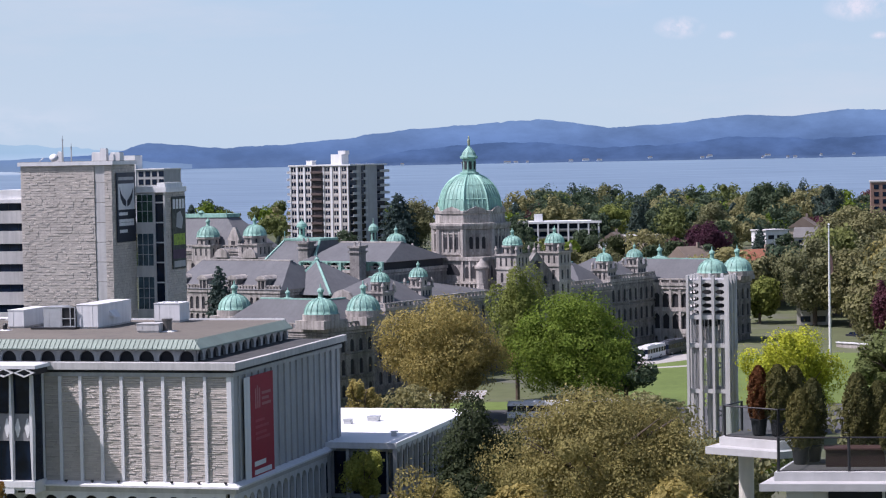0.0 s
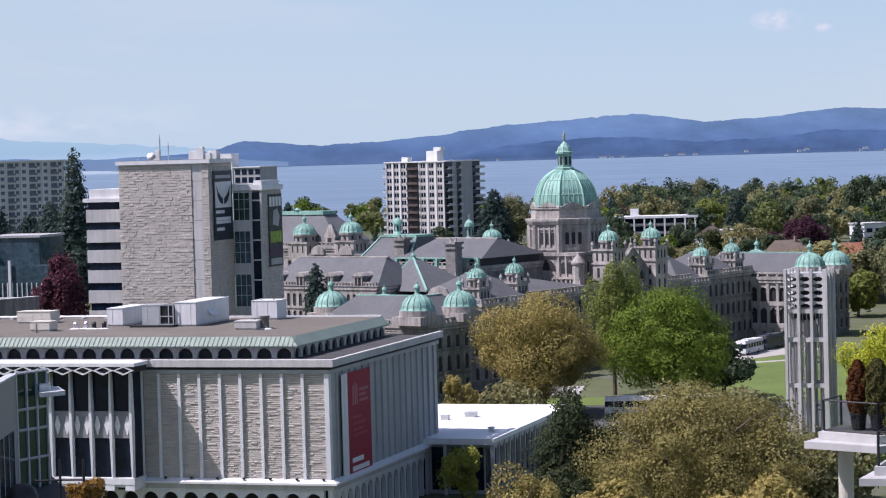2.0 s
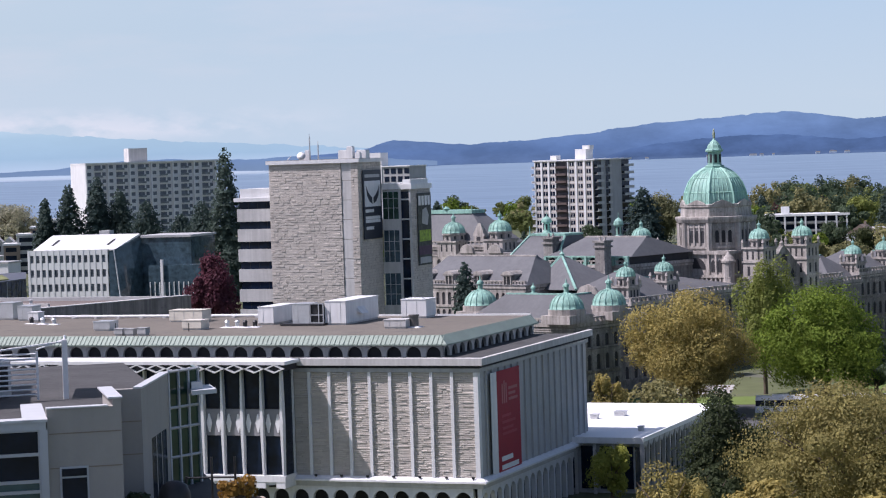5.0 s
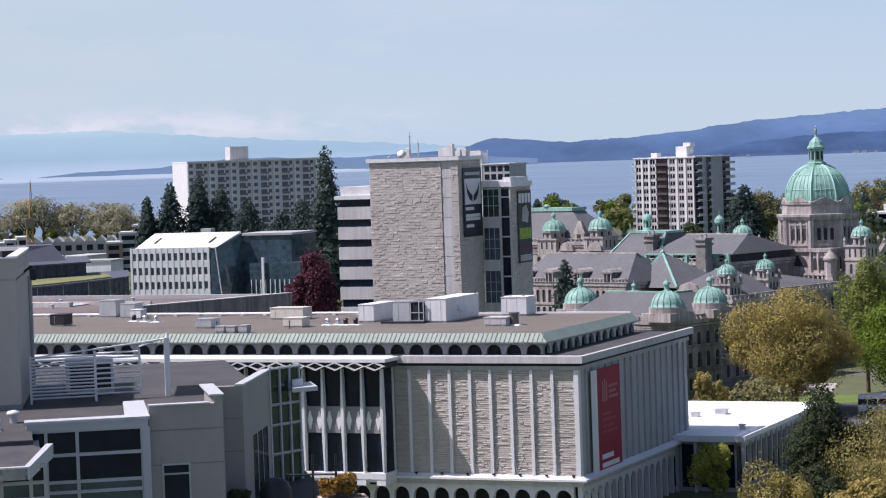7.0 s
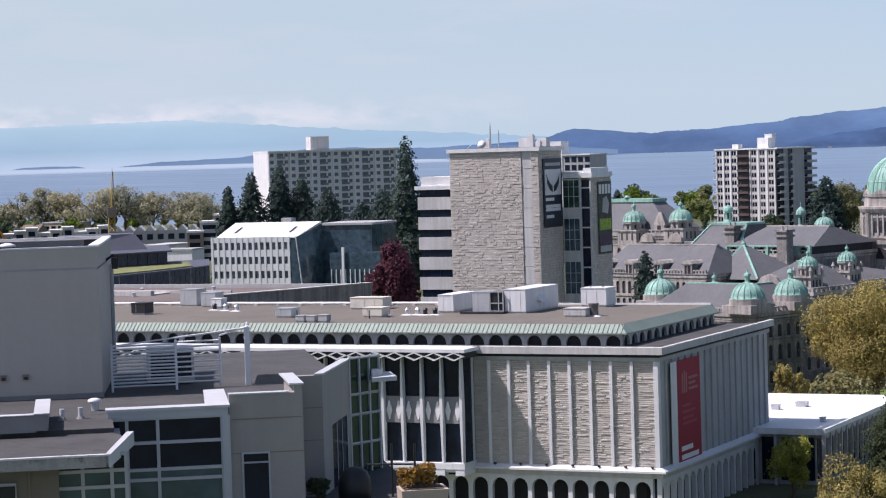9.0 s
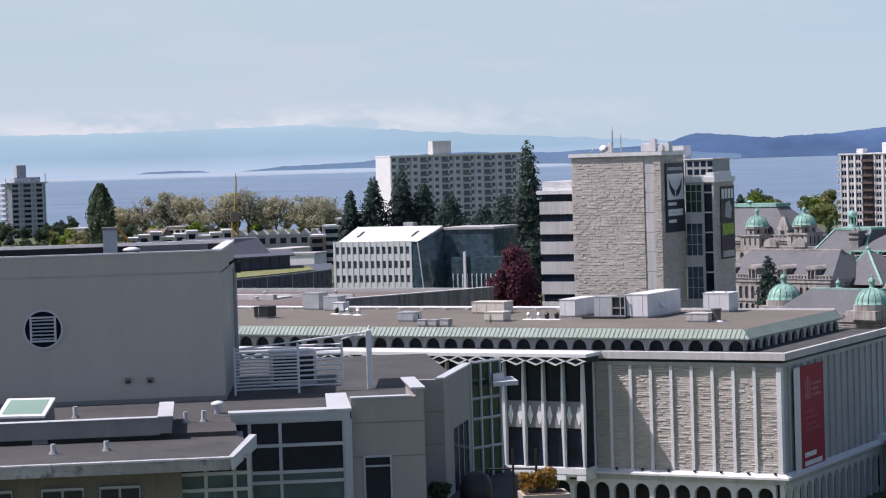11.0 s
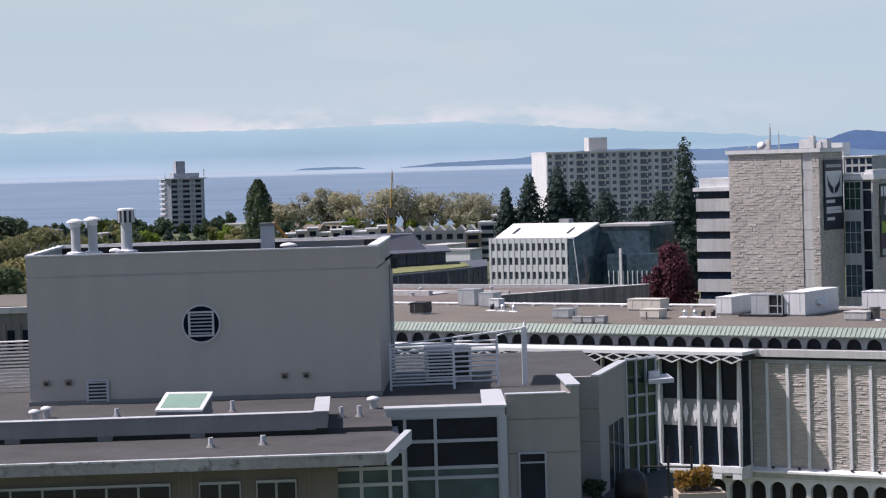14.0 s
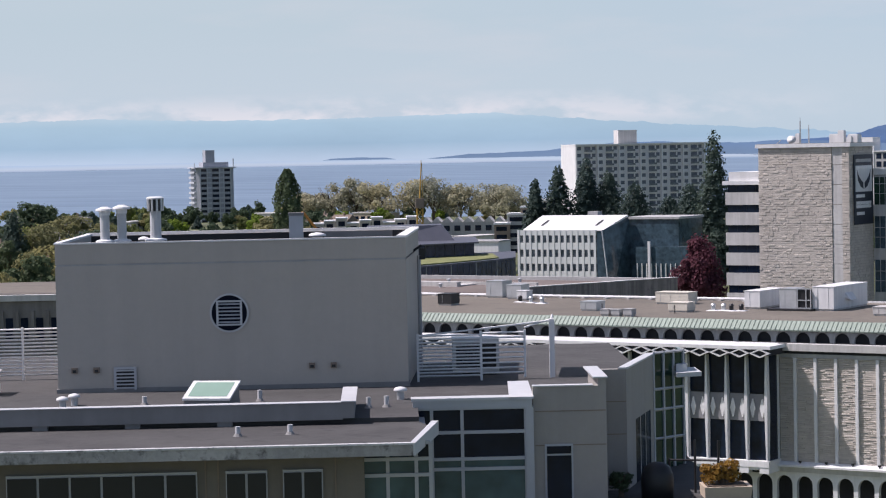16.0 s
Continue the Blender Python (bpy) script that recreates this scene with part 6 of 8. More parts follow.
part("louvre_frame", fr, M_FLASH, lv)
for k in range(6):
    z = cz - 0.3 + 0.12 * k
    part("slat", Geo().add([(cx - 0.36, -0.08, z - 0.022), (cx + 0.36, -0.08, z - 0.022), (cx + 0.36, -0.03, z + 0.02), (cx - 0.36, -0.03, z + 0.02), (cx - 0.36, -0.07, z - 0.03), (cx + 0.36, -0.07, z - 0.03), (cx + 0.36, -0.02, z + 0.012), (cx - 0.36, -0.02, z + 0.012)],
                            [(0, 1, 2, 3), (7, 6, 5, 4), (0, 4, 5, 1), (2, 6, 7, 3), (0, 3, 7, 4), (1, 5, 6, 2)]), M_FRAME, lv)
gv = part("wall_grille", Geo().box(-9.73, -9.08, -0.05, 0.02, 40.34, 41.02), M_BLACK, pent)
part("grille_frame", Geo().box(-9.78, -9.03, -0.09, -0.03, 40.98, 41.06).box(-9.78, -9.70, -0.09, -0.03, 40.3, 40.98).box(-9.11, -9.03, -0.09, -0.03, 40.3, 40.98), M_FRAME, gv)
for k in range(6):
    part("slat", Geo().box(-9.70, -9.11, -0.09, -0.04, 40.34 + 0.115 * k, 40.39 + 0.115 * k), M_FRAME, gv)
for x in (-11.08, -10.35, -3.2, -2.48):
    ol = part("wall_outlet", Geo().box(x - 0.1, x + 0.1, -0.1, 0, 40.88, 41.06), M_BRICK, pent)
    # Black patch drawn on each outlet as its shadow.
    part("shadow_cap", Geo().box(x - 0.06, x + 0.06, -0.11, -0.09, 40.9, 40.99), M_BLACK, ol)
part("downpipe", Geo().rod((0.52, 6.2, RF), (0.52, 6.2, 44.3), 0.07), M_GREYW, pent)
part("camera_bracket", Geo().rod((0.3, 5.0, 44.5), (0.6, 5.0, 44.7), 0.05).box(0.52, 0.72, 4.85, 5.15, 44.2, 44.6), M_BLACK, pent)
# flues on the plant house
for x, y, r, h, cap in ((-10.1, 1.2, 0.16, 1.15, 'hat'), (-9.55, 1.4, 0.16, 1.2, 'hat'), (-8.45, 1.8, 0.19, 1.45, 'drum')):
    f = thing("flue", "pale metal flue with cap on the plant house", "flue", NEAR @ pose(x, y, BZ))
    part("pipe", Geo().rod((0, 0, 0), (0, 0, h - 0.25), r, 14), M_FLASH, f)
    part("curb", Geo().box(-r * 1.5, r * 1.5, -r * 1.5, r * 1.5, 44.8 - BZ, 0), M_PARA, f)
    part("collar", Geo().lathe([(r * 2.0, 0), (r * 1.9, 0.05), (r * 1.1, 0.09)], 14), M_WHITE, f)
    if cap == 'hat':
        part("cap", Geo().lathe([(r * 1.15, h - 0.25), (r * 1.15, h - 0.12), (r * 1.9, h - 0.1), (r * 1.8, h - 0.04), (r * 0.6, h + 0.04)], 14), M_WHITE, f)
    else:
        part("cap", Geo().lathe([(r * 1.3, h - 0.45), (r * 1.3, h - 0.05)], 10), M_BLACK, f)
        for k in range(10):
            a = 2 * math.pi * k / 10
            part("cap_vane", Geo().box(r * 1.25, r * 1.5, -0.035, 0.035, h - 0.45, h - 0.04).turned(pose(0, 0, 0, 0, 0, math.degrees(a))), M_METAL, f)
        part("cap_lid", Geo().lathe([(r * 1.55, h - 0.05), (r * 1.55, h), (r * 1.1, h + 0.04)], 14), M_WHITE, f)
ch = thing("chimney", "pale square chimney on the plant house", "chimney", NEAR @ pose(-3.9, 7.6, BZ))
part("shaft", Geo().box(-0.25, 0.25, -0.25, 0.25, 44.8 - BZ, 0.66), M_FLASH, ch)
part("top", Geo().box(-0.28, 0.28, -0.28, 0.28, 0.6, 0.7), M_PARA, ch)
for x, y, r in ((-3.0, 2.6, 0.3), (-8.9, 2.2, 0.2)):
    sk = thing("dome_vent", "low white dome cap on the plant house", "roof cap", NEAR @ pose(x, y, BZ))
    part("curb", Geo().box(-r * 0.6, r * 0.6, -r * 0.6, r * 0.6, 44.8 - BZ, 0.02), M_PARA, sk)
    part("cap", Geo().lathe([(r, 0), (r, 0.05), (r * 0.7, 0.1), (r * 0.2, 0.13)], 16), M_WHITE, sk, smooth=True)
# upstand beam along the roof
BEAM = Geo().box(-60, -2.04, -9.6, -9.25, RF + 0.0, RF + 0.5).add(
    [(-2.04, -9.6, RF + 0.04), (-1.69, -9.6, RF + 0.04), (-1.69, -5.4, RF + 0.04), (-2.04, -5.4, RF + 0.04), (-2.04, -9.6, RF + 0.52), (-1.69, -9.6, RF + 0.52), (-1.69, -5.4, RF + 0.52), (-2.04, -5.4, RF + 0.52)],
    [(3, 2, 1, 0), (4, 5, 6, 7), (0, 1, 5, 4), (1, 2, 6, 5), (2, 3, 7, 6), (3, 0, 4, 7)])
part("upstand", BEAM, M_PARA, near, "grey raised roof upstand")
part("upstand_cap", Geo().box(-2.09, -1.64, -9.65, -5.35, RF + 0.52, RF + 0.55).box(-60, -2.09, -9.65, -9.2, RF + 0.5, RF + 0.52), M_FLASH, near)
for x in (-45, -39, -33, -27, -21, -15, -10.9, -8.2, -5.5):
    part("upstand_foot", Geo().box(x - 0.22, x + 0.22, -9.55, -9.3, RF - 0.14, RF + 0.0), M_PARA, near)
part("upper_roof", Geo().box(-60, -1.9, -9.25, -0.1, RF, RF + 0.02), M_ROOFING, near)
# projecting lower roof with worn fascia
part("canopy", Geo().prism([(-60, -14.9), (-0.1, -14.9), (0.5, -10.6), (0.2, -9.3), (-60, -9.3)], 39.88, 40.06), M_ROOFING, near, "flat projecting roof")
part("canopy_fascia", Geo().box(-60, -0.05, -15.0, -14.88, 39.78, 40.08), M_WORN, near, "peeling pale fascia board")
part("canopy_edge", Geo().box(-60, 0.0, -15.03, -14.8, 40.08, 40.13), M_FLAKE, near, "pale metal roof edge")
part("canopy_side", Geo().add([(-0.15, -15, 39.78), (0.55, -10.4, 39.8), (0.75, -10.4, 39.8), (0.0, -15, 39.78), (-0.15, -15, 40.12), (0.55, -10.4, 40.2), (0.75, -10.4, 40.2), (0.0, -15, 40.12)],
                             [(3, 2, 1, 0), (4, 5, 6, 7), (0, 1, 5, 4), (1, 2, 6, 5), (2, 3, 7, 6), (3, 0, 4, 7)]), M_FLASH, near)
# wall and windows below the canopy
for a, b in ((-11.3, -6.03), (-5.24, -4.09), (-3.66, -2.55)):
    w = part("window", Geo().box(a, b, -13.52, -13.38, 37.2, 39.28), M_FRAME, near)
    n = max(2, int((b - a) / 0.85))
    for i in range(n):
        x0, x1 = a + (b - a) * i / n, a + (b - a) * (i + 1) / n
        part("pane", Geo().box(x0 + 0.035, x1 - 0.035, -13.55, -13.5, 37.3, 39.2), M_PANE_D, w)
for x in (-12.2, -11.7, -5.8, -5.45, -2.2):
    part("wall_joint", Geo().box(x - 0.02, x + 0.02, -13.43, -13.38, 36, 39.9), M_BRICK, near)


def glazed(x0, x1, y, rows, cols, frame_m, glass_for, parent, side=False):
    """A glazed wall along x: panes between frame bars."""
    zs, xs = rows, cols
    bars = Geo()
    for x in xs:
        bars.box(x - 0.05, x + 0.05, y - 0.1, y + 0.02, zs[-1], zs[0])
    for z in zs:
        bars.box(x0, x1, y - 0.12, y + 0.02, z - 0.05, z + 0.05)
    part("glazing_frame", bars, frame_m, parent)
    for j, (zt, zb) in enumerate(zip(zs, zs[1:])):
        for i, (a, b) in enumerate(zip(xs, xs[1:])):
            part("pane", Geo().box(a + 0.05, b - 0.05, y - 0.04, y, zb + 0.05, zt - 0.05), glass_for(j), parent)


# glazed room between canopy and corner
glazed(-1.5, 0.45, -13.0, [39.9, 39.45, 39.0, 38.2, 36.5], [-1.5, -0.75, 0.05, 0.45], M_FRAME, lambda j: M_GLASS if j == 0 else M_TEAL, near)
part("room_fill", Geo().box(-1.5, 0.4, -12.9, -6.4, 30, 39.9), M_GREYW, near)
# tall corner window
glazed(0.13, 3.55, -6.6, [40.14, 39.4, 38.58, 38.27, 37.0, 35.0], [0.13, 0.62, 1.55, 3.5], M_FRAME, lambda j: M_GLASS if j < 2 else M_TEAL, near)
part("window_head", Geo().box(0.05, 3.7, -6.75, -6.2, 40.14, 40.38).box(3.5, 3.74, -6.75, -6.2, 30, 40.14), M_FRAME, near)
part("window_cap", Geo().box(0.0, 3.3, -6.8, -6.1, 40.38, 40.46).add([(3.0, -6.8, 40.38), (3.75, -6.8, 40.38), (3.75, -4.0, 40.6), (3.1, -4.0, 40.6), (3.0, -6.8, 40.46), (3.75, -6.8, 40.46), (3.75, -4.0, 40.68), (3.1, -4.0, 40.68)],
    [(3, 2, 1, 0), (4, 5, 6, 7), (0, 1, 5, 4), (1, 2, 6, 5), (2, 3, 7, 6), (3, 0, 4, 7)]), M_FLASH, near)
# stucco walls stepping back
M_STUCCO2 = surface("mid_grey_stucco", (0.345, 0.322, 0.298), 0.9, 0.06, 0.2, 3.0, 0.15, streak=0.06)
part("stucco_wall", Geo().box(3.74, 5.75, -6.5, -6.2, 30, 40.72), M_STUCCO2, near)
part("stucco_wall", Geo().prism([(6.0, -3.2), (6.95, -3.2), (8.4, 1.9), (8.2, 2.0), (6.8, -2.9), (6.0, -2.9)], 30, 40.9), M_STUCCO2, near)
part("wall_return", Geo().box(5.75, 6.0, -6.5, -2.9, 30, 40.95), M_STUCCO2, near)
part("wall_cap", Geo().box(5.6, 6.05, -6.55, -2.9, 40.95, 41.0).box(3.74, 5.6, -6.55, -6.15, 40.72, 40.76), M_FLASH, near)
part("wall_cap", Geo().prism([(6.7, -3.2), (6.98, -3.24), (8.45, 1.9), (8.15, 2.0)], 40.9, 40.96), M_FLASH, near)
for z in (39.95, 38.9):
    part("stucco_joint", Geo().box(3.8, 5.98, -6.515, -6.48, z, z + 0.03), M_BRICK, near)
    part("stucco_joint", Geo().box(6.02, 6.94, -3.215, -3.18, z - 0.1, z - 0.07), M_BRICK, near)
w = part("window", Geo().box(4.08, 4.95, -6.54, -6.48, 36.5, 38.95), M_FRAME, near)
part("pane", Geo().box(4.14, 4.89, -6.57, -6.53, 36.5, 38.6), M_GLASS, w)
part("pane", Geo().box(4.14, 4.89, -6.57, -6.53, 38.66, 38.89), M_GLASS, w)
# glass bay at the corner
bay = Geo().prism([(8.4, 1.9), (9.55, 2.9), (9.55, 4.2), (9.45, 4.2), (9.45, 2.98), (8.35, 2.0)], 30, 40.95)
part("glass_bay", bay, M_GLASSG, near)
bars = Geo()
for k in range(4):
    t = k / 3
    x, y = 8.4 + 1.15 * t, 1.9 + 1.0 * t
    bars.rod((x, y - 0.04, 30), (x, y - 0.04, 41.0), 0.05, 4)
for z in (40.95, 39.7, 39.0, 38.0, 36.8, 35.6):
    bars.rod((8.4, 1.85, z), (9.55, 2.85, z), 0.05, 4)
part("bay_frame", bars, M_FRAME, near)
part("bay_canopy", Geo().prism([(9.2, 1.9), (10.1, 2.2), (10.1, 4), (9.2, 4)], 40.1, 40.25).prism([(9.25, 2.4), (9.65, 2.5), (9.65, 4), (9.25, 4)], 40.25, 40.5), M_FLASH, near)
# windows along the angled wall
sw = part("side_window", Geo().prism([(7.34 + 0.02, -1.7), (8.2 + 0.02, 1.3), (8.14, 1.32), (7.28, -1.68)], 36.2, 39.2), M_FRAME, near)
for ya, yb in ((0.04, 0.3), (0.36, 0.62), (0.68, 0.96)):
    pa, pb = (7.38 + 0.86 * ya, -1.7 + 3.0 * ya), (7.38 + 0.86 * yb, -1.7 + 3.0 * yb)
    part("pane", Geo().prism([pa, pb, (pb[0] - 0.05, pb[1]), (pa[0] - 0.05, pa[1])], 36.3, 39.1), M_GLASS, sw)
# skylight
sl = thing("skylight", "white framed skylight with pale green glass", "skylight", NEAR @ pose(-7.0, -5.75, RF + 0.02, 0, 0, -12) @ Matrix.Scale(0.8, 4))
part("plinth", Geo().box(-0.02, 1.82, -0.02, 1.52, 0, 0.26), M_PARA, sl)
part("curb", Geo().frustum((0, 1.8, 0, 1.5), (0, 1.8, 0, 1.5), 0.26, 0.38).add([(0, 0, 0.38), (1.8, 0, 0.38), (1.8, 1.5, 0.38), (0, 1.5, 0.38), (1.8, 1.5, 0.88), (0, 1.5, 0.88)], [(0, 1, 4, 5), (0, 5, 3), (1, 2, 4), (2, 3, 5, 4)]), M_PARA, sl)
def tilted(x, y, up=0.0):
    return (x, y, 0.40 + up + y / 1.5 * 0.5)
part("frame", Geo().add([tilted(-0.05, -0.05, 0.02), tilted(1.85, -0.05, 0.02), tilted(1.85, 1.55, 0.02), tilted(-0.05, 1.55, 0.02), tilted(-0.05, -0.05, -0.06), tilted(1.85, -0.05, -0.06), tilted(1.85, 1.55, -0.06), tilted(-0.05, 1.55, -0.06)],
    [(0, 1, 2, 3), (7, 6, 5, 4), (0, 4, 5, 1), (1, 5, 6, 2), (2, 6, 7, 3), (3, 7, 4, 0)]), M_WHITE, sl)
part("glass", Geo().add([tilted(0.12, 0.12, 0.03), tilted(1.68, 0.12, 0.03), tilted(1.68, 1.38, 0.03), tilted(0.12, 1.38, 0.03)], [(0, 1, 2, 3)]), surface("pale_green_glass", (0.25, 0.37, 0.30), 0.25, 0.04, 0.5, 2, 0), sl, "pale green glass")
# small vents
def mushroom(x, y, z, r, h):
    v = thing("mushroom_vent", "white mushroom vent on grey roof", "roof vent", NEAR @ pose(x, y, z))
    part("stem", Geo().rod((0, 0, 0), (0, 0, h * 0.7), r * 0.55, 12), M_METAL, v)
    part("cap", Geo().lathe([(r * 0.9, h * 0.65), (r, h * 0.72), (r * 0.85, h * 0.9), (r * 0.3, h)], 14), M_WHITE, v, smooth=True)
def stub(x, y, z, h):
    v = thing("vent_pipe", "short pale vent pipe on grey roof", "vent pipe", NEAR @ pose(x, y, z))
    part("pipe", Geo().rod((0, 0, 0), (0, 0, h), 0.075, 10), M_FLASH, v)
    part("collar", Geo().lathe([(0.14, 0), (0.09, 0.08)], 10), M_PARA, v)
mushroom(-10.85, -4.9, RF + 0.02, 0.2, 0.38)
mushroom(-10.6, -4.0, RF + 0.02, 0.2, 0.38)
mushroom(-0.3, -4.2, RF, 0.22, 0.4)
for x, y, z, h in ((-8.35, -4.4, RF + 0.02, 0.28), (-4.75, -4.0, RF + 0.02, 0.36), (-1.3, -6.6, RF, 0.34), (-0.75, -6.4, RF, 0.34), (-4.97, -12.0, 40.06, 0.28), (-3.5, -11.8, 40.06, 0.28), (-13.5, -3.6, RF + 0.02, 0.2)):
    stub(x, y, z, h)


def slat_screen(name, label, pts, z0, z1, slats, lean=0.0):
    """A white screen of level slats between posts along a line of points."""
    s = thing(name, label, "roof screen", NEAR)
    for (xa, ya), (xb, yb) in zip(pts, pts[1:]):
        for k in range(slats):
            z = z0 + 0.18 + (z1 - z0 - 0.18) * k / (slats - 1)
            part("slat", Geo().rod((xa, ya, z), (xb, yb, z + lean), 0.032, 4), M_WHITE, s)
    for x, y in pts:
        part("post", Geo().box(x - 0.04, x + 0.04, y - 0.04, y + 0.04, z0, z1 + 0.08), M_WHITE, s)
    return s


slat_screen("slat_screen", "white horizontal slat screen round roof plant", [(0.35, 1.4), (2.5, 1.45)], RF, 41.75, 13)
slat_screen("slat_screen", "white horizontal slat screen round roof plant", [(2.5, 1.6), (4.0, 1.7)], RF + 0.05, 41.8, 9)
slat_screen("slat_screen", "white horizontal slat screen round roof plant", [(4.9, 2.0), (5.22, 5.6)], RF + 0.2, 42.0, 16, 0.1)
slat_screen("slat_screen", "white horizontal slat screen round roof plant", [(-16.8, 5.4), (-13.6, 5.4), (-12.0, 5.6)], RF, 42.0, 14)
top = thing("screen_rail", "white top rail joining the roof screens", "roof screen", NEAR)
part("rail", Geo().rod((2.5, 1.5, 41.95), (4.95, 2.0, 42.15), 0.035, 5).rod((0.35, 1.4, 41.75), (2.5, 1.5, 41.95), 0.03, 5).rod((4.0, 1.7, 41.95), (5.0, 2.2, 42.2), 0.03, 5), M_WHITE, top)
part("post", Geo().box(4.86, 5.04, 1.9, 2.08, RF, 42.2), M_WHITE, top)
pu = thing("roof_plant", "grey air unit behind the slat screen", "air unit", NEAR @ pose(1.6, 3.4, RF))
part("casing", Geo().box(0, 1.6, 0, 1.4, 0.1, 1.25), M_METAL, pu)
part("support_frame", Geo().box(0.1, 0.3, 0.1, 1.3, 0, 0.1).box(1.3, 1.5, 0.1, 1.3, 0, 0.1), M_BLACK, pu)
part("grille", Geo().box(0.1, 1.5, -0.03, 0, 0.25, 1.1), M_BLACK, pu)
pu = thing("roof_plant", "white air unit beside the slat screen", "air unit", NEAR @ pose(-15.3, -0.5, RF + 0.02))
part("casing", Geo().frustum((0, 1.6, 0, 1.5), (0.05, 1.55, 0.05, 1.45), 0.0, 0.7), M_WHITE, pu)
part("lid", Geo().box(-0.05, 1.65, -0.05, 1.55, 0.7, 0.76), M_WHITE, pu)

# roof terrace with planting
part("terrace_floor", Geo().prism([(3.7, -8), (8.6, -8), (9.0, -5.7), (10.6, -5.7), (10.6, -4.3), (9.9, -4.0), (9.9, 8), (9.3, 8), (9.3, 2.4), (8.4, 1.8), (7.0, -3.0), (6.0, -3.0), (6.0, -6.4), (3.7, -6.4)], 36.6, 37.0), M_ROOFING, near)
pb = thing("planter_box", "pale square planter with golden shrub", "planter", NEAR @ pose(9.15, -5.6, 36.62))
part("box", Geo().frustum((0.0, 1.35, 0, 1.2), (-0.05, 1.45, -0.05, 1.25), 0, 0.75), surface("tan_planter", (0.48, 0.40, 0.31), 0.8, 0.08, 0.5, 3, 0.1), pb)
part("soil", Geo().box(0.05, 1.3, 0.05, 1.15, 0.7, 0.78), M_BARK, pb)
cv = thing("covered_grill", "black covered grill on the terrace", "covered grill", NEAR @ pose(7.7, -5.0, 37.0))
part("cover", Geo().lathe([(0.5, 0), (0.52, 0.5), (0.5, 0.75), (0.4, 0.98), (0.22, 1.1), (0.05, 1.13)], 16), M_BLACK, cv, smooth=True)
rl = thing("terrace_rail", "thin black metal terrace railing", "railing", NEAR)
for x, y in ((8.2, -4.0), (9.0, -4.2), (9.7, -4.5)):
    part("post", Geo().rod((x, y, 37.0), (x, y, 38.1 if x < 9 else 38.7), 0.04), M_BLACK, rl)
part("rail", Geo().rod((8.2, -4.0, 38.05), (9.0, -4.2, 38.05), 0.035).rod((9.0, -4.2, 38.05), (9.7, -4.5, 38.05), 0.035), M_BLACK, rl)

# ---- roof terrace with cedars on the right ----
T2 = pose(10.0, 85.0, 0, 0, 0, -8)
M_SLAB = surface("slab_paint", (0.50, 0.49, 0.48), 0.7, 0.08, 0.3, 2.0, 0.05, streak=0.12)
ter = thing("terrace_block", "white balcony slabs on round columns", "balcony", T2)
part("upper_slab", Geo().prism([(-0.9, 1.6), (1.75, 0.0), (2.9, 0.8), (2.9, 3.4), (0.1, 4.0)], 36.95, 37.2), M_SLAB, ter)
part("upper_kerb", Geo().prism([(-0.4, 2.1), (1.75, 0.6), (2.8, 1.3), (2.8, 3.3), (0.3, 3.9)], 37.2, 37.5), M_SLAB, ter)
# Both terrace floors get the dark roofing colour, standing for the cedars' shade.
part("upper_floor", Geo().prism([(-0.2, 2.3), (1.75, 0.9), (2.7, 1.5), (2.7, 3.2), (0.4, 3.8)], 37.5, 37.54), M_ROOFING, ter)
part("column", Geo().rod((0.55, 3.0, 0), (0.55, 3.0, 36.95), 0.28, 18), surface("cream_column", (0.55, 0.52, 0.45), 0.8, 0.06, 0.4, 3, 0.05), ter)
part("lower_slab", Geo().prism([(1.1, -5.3), (14, -5.3), (14, -1.2), (2.1, -1.2)], 36.55, 36.8), M_SLAB, ter)
part("lower_kerb", Geo().prism([(1.6, -4.6), (14, -4.6), (14, -1.3), (2.3, -1.3)], 36.8, 37.1), M_SLAB, ter)
part("lower_floor", Geo().prism([(1.8, -4.3), (14, -4.3), (14, -1.35), (2.4, -1.35)], 37.1, 37.12), M_ROOFING, ter)
part("lower_wall", Geo().prism([(2.0, -4.0), (14, -4.0), (14, -1.4), (2.2, -1.4)], 20, 36.6), M_CONC, ter)
part("door_glass", Geo().box(3.4, 14, -4.08, -3.98, 34, 36.4), M_GLASS, ter)
part("door_frame", Geo().box(2.0, 2.9, -4.1, -3.97, 34, 36.6), M_FLASH, ter)
part("door_mullion", Geo().box(5.2, 5.3, -4.12, -4.0, 34, 36.4), M_FLASH, ter)
M_CLEAR = bpy.data.materials.new("clear_glass")
M_CLEAR.use_nodes = True
nt = M_CLEAR.node_tree
tb, gb, mx = nt.nodes.new("ShaderNodeBsdfTransparent"), nt.nodes.new("ShaderNodeBsdfGlossy"), node(nt, "ShaderNodeMixShader", Fac=0.06)
tb.inputs[0].default_value = (0.93, 0.97, 0.95, 1)
gb.inputs["Roughness"].default_value = 0.03
nt.links.new(tb.outputs[0], mx.inputs[1]); nt.links.new(gb.outputs[0], mx.inputs[2]); nt.links.new(mx.outputs[0], nt.nodes["Material Output"].inputs[0])


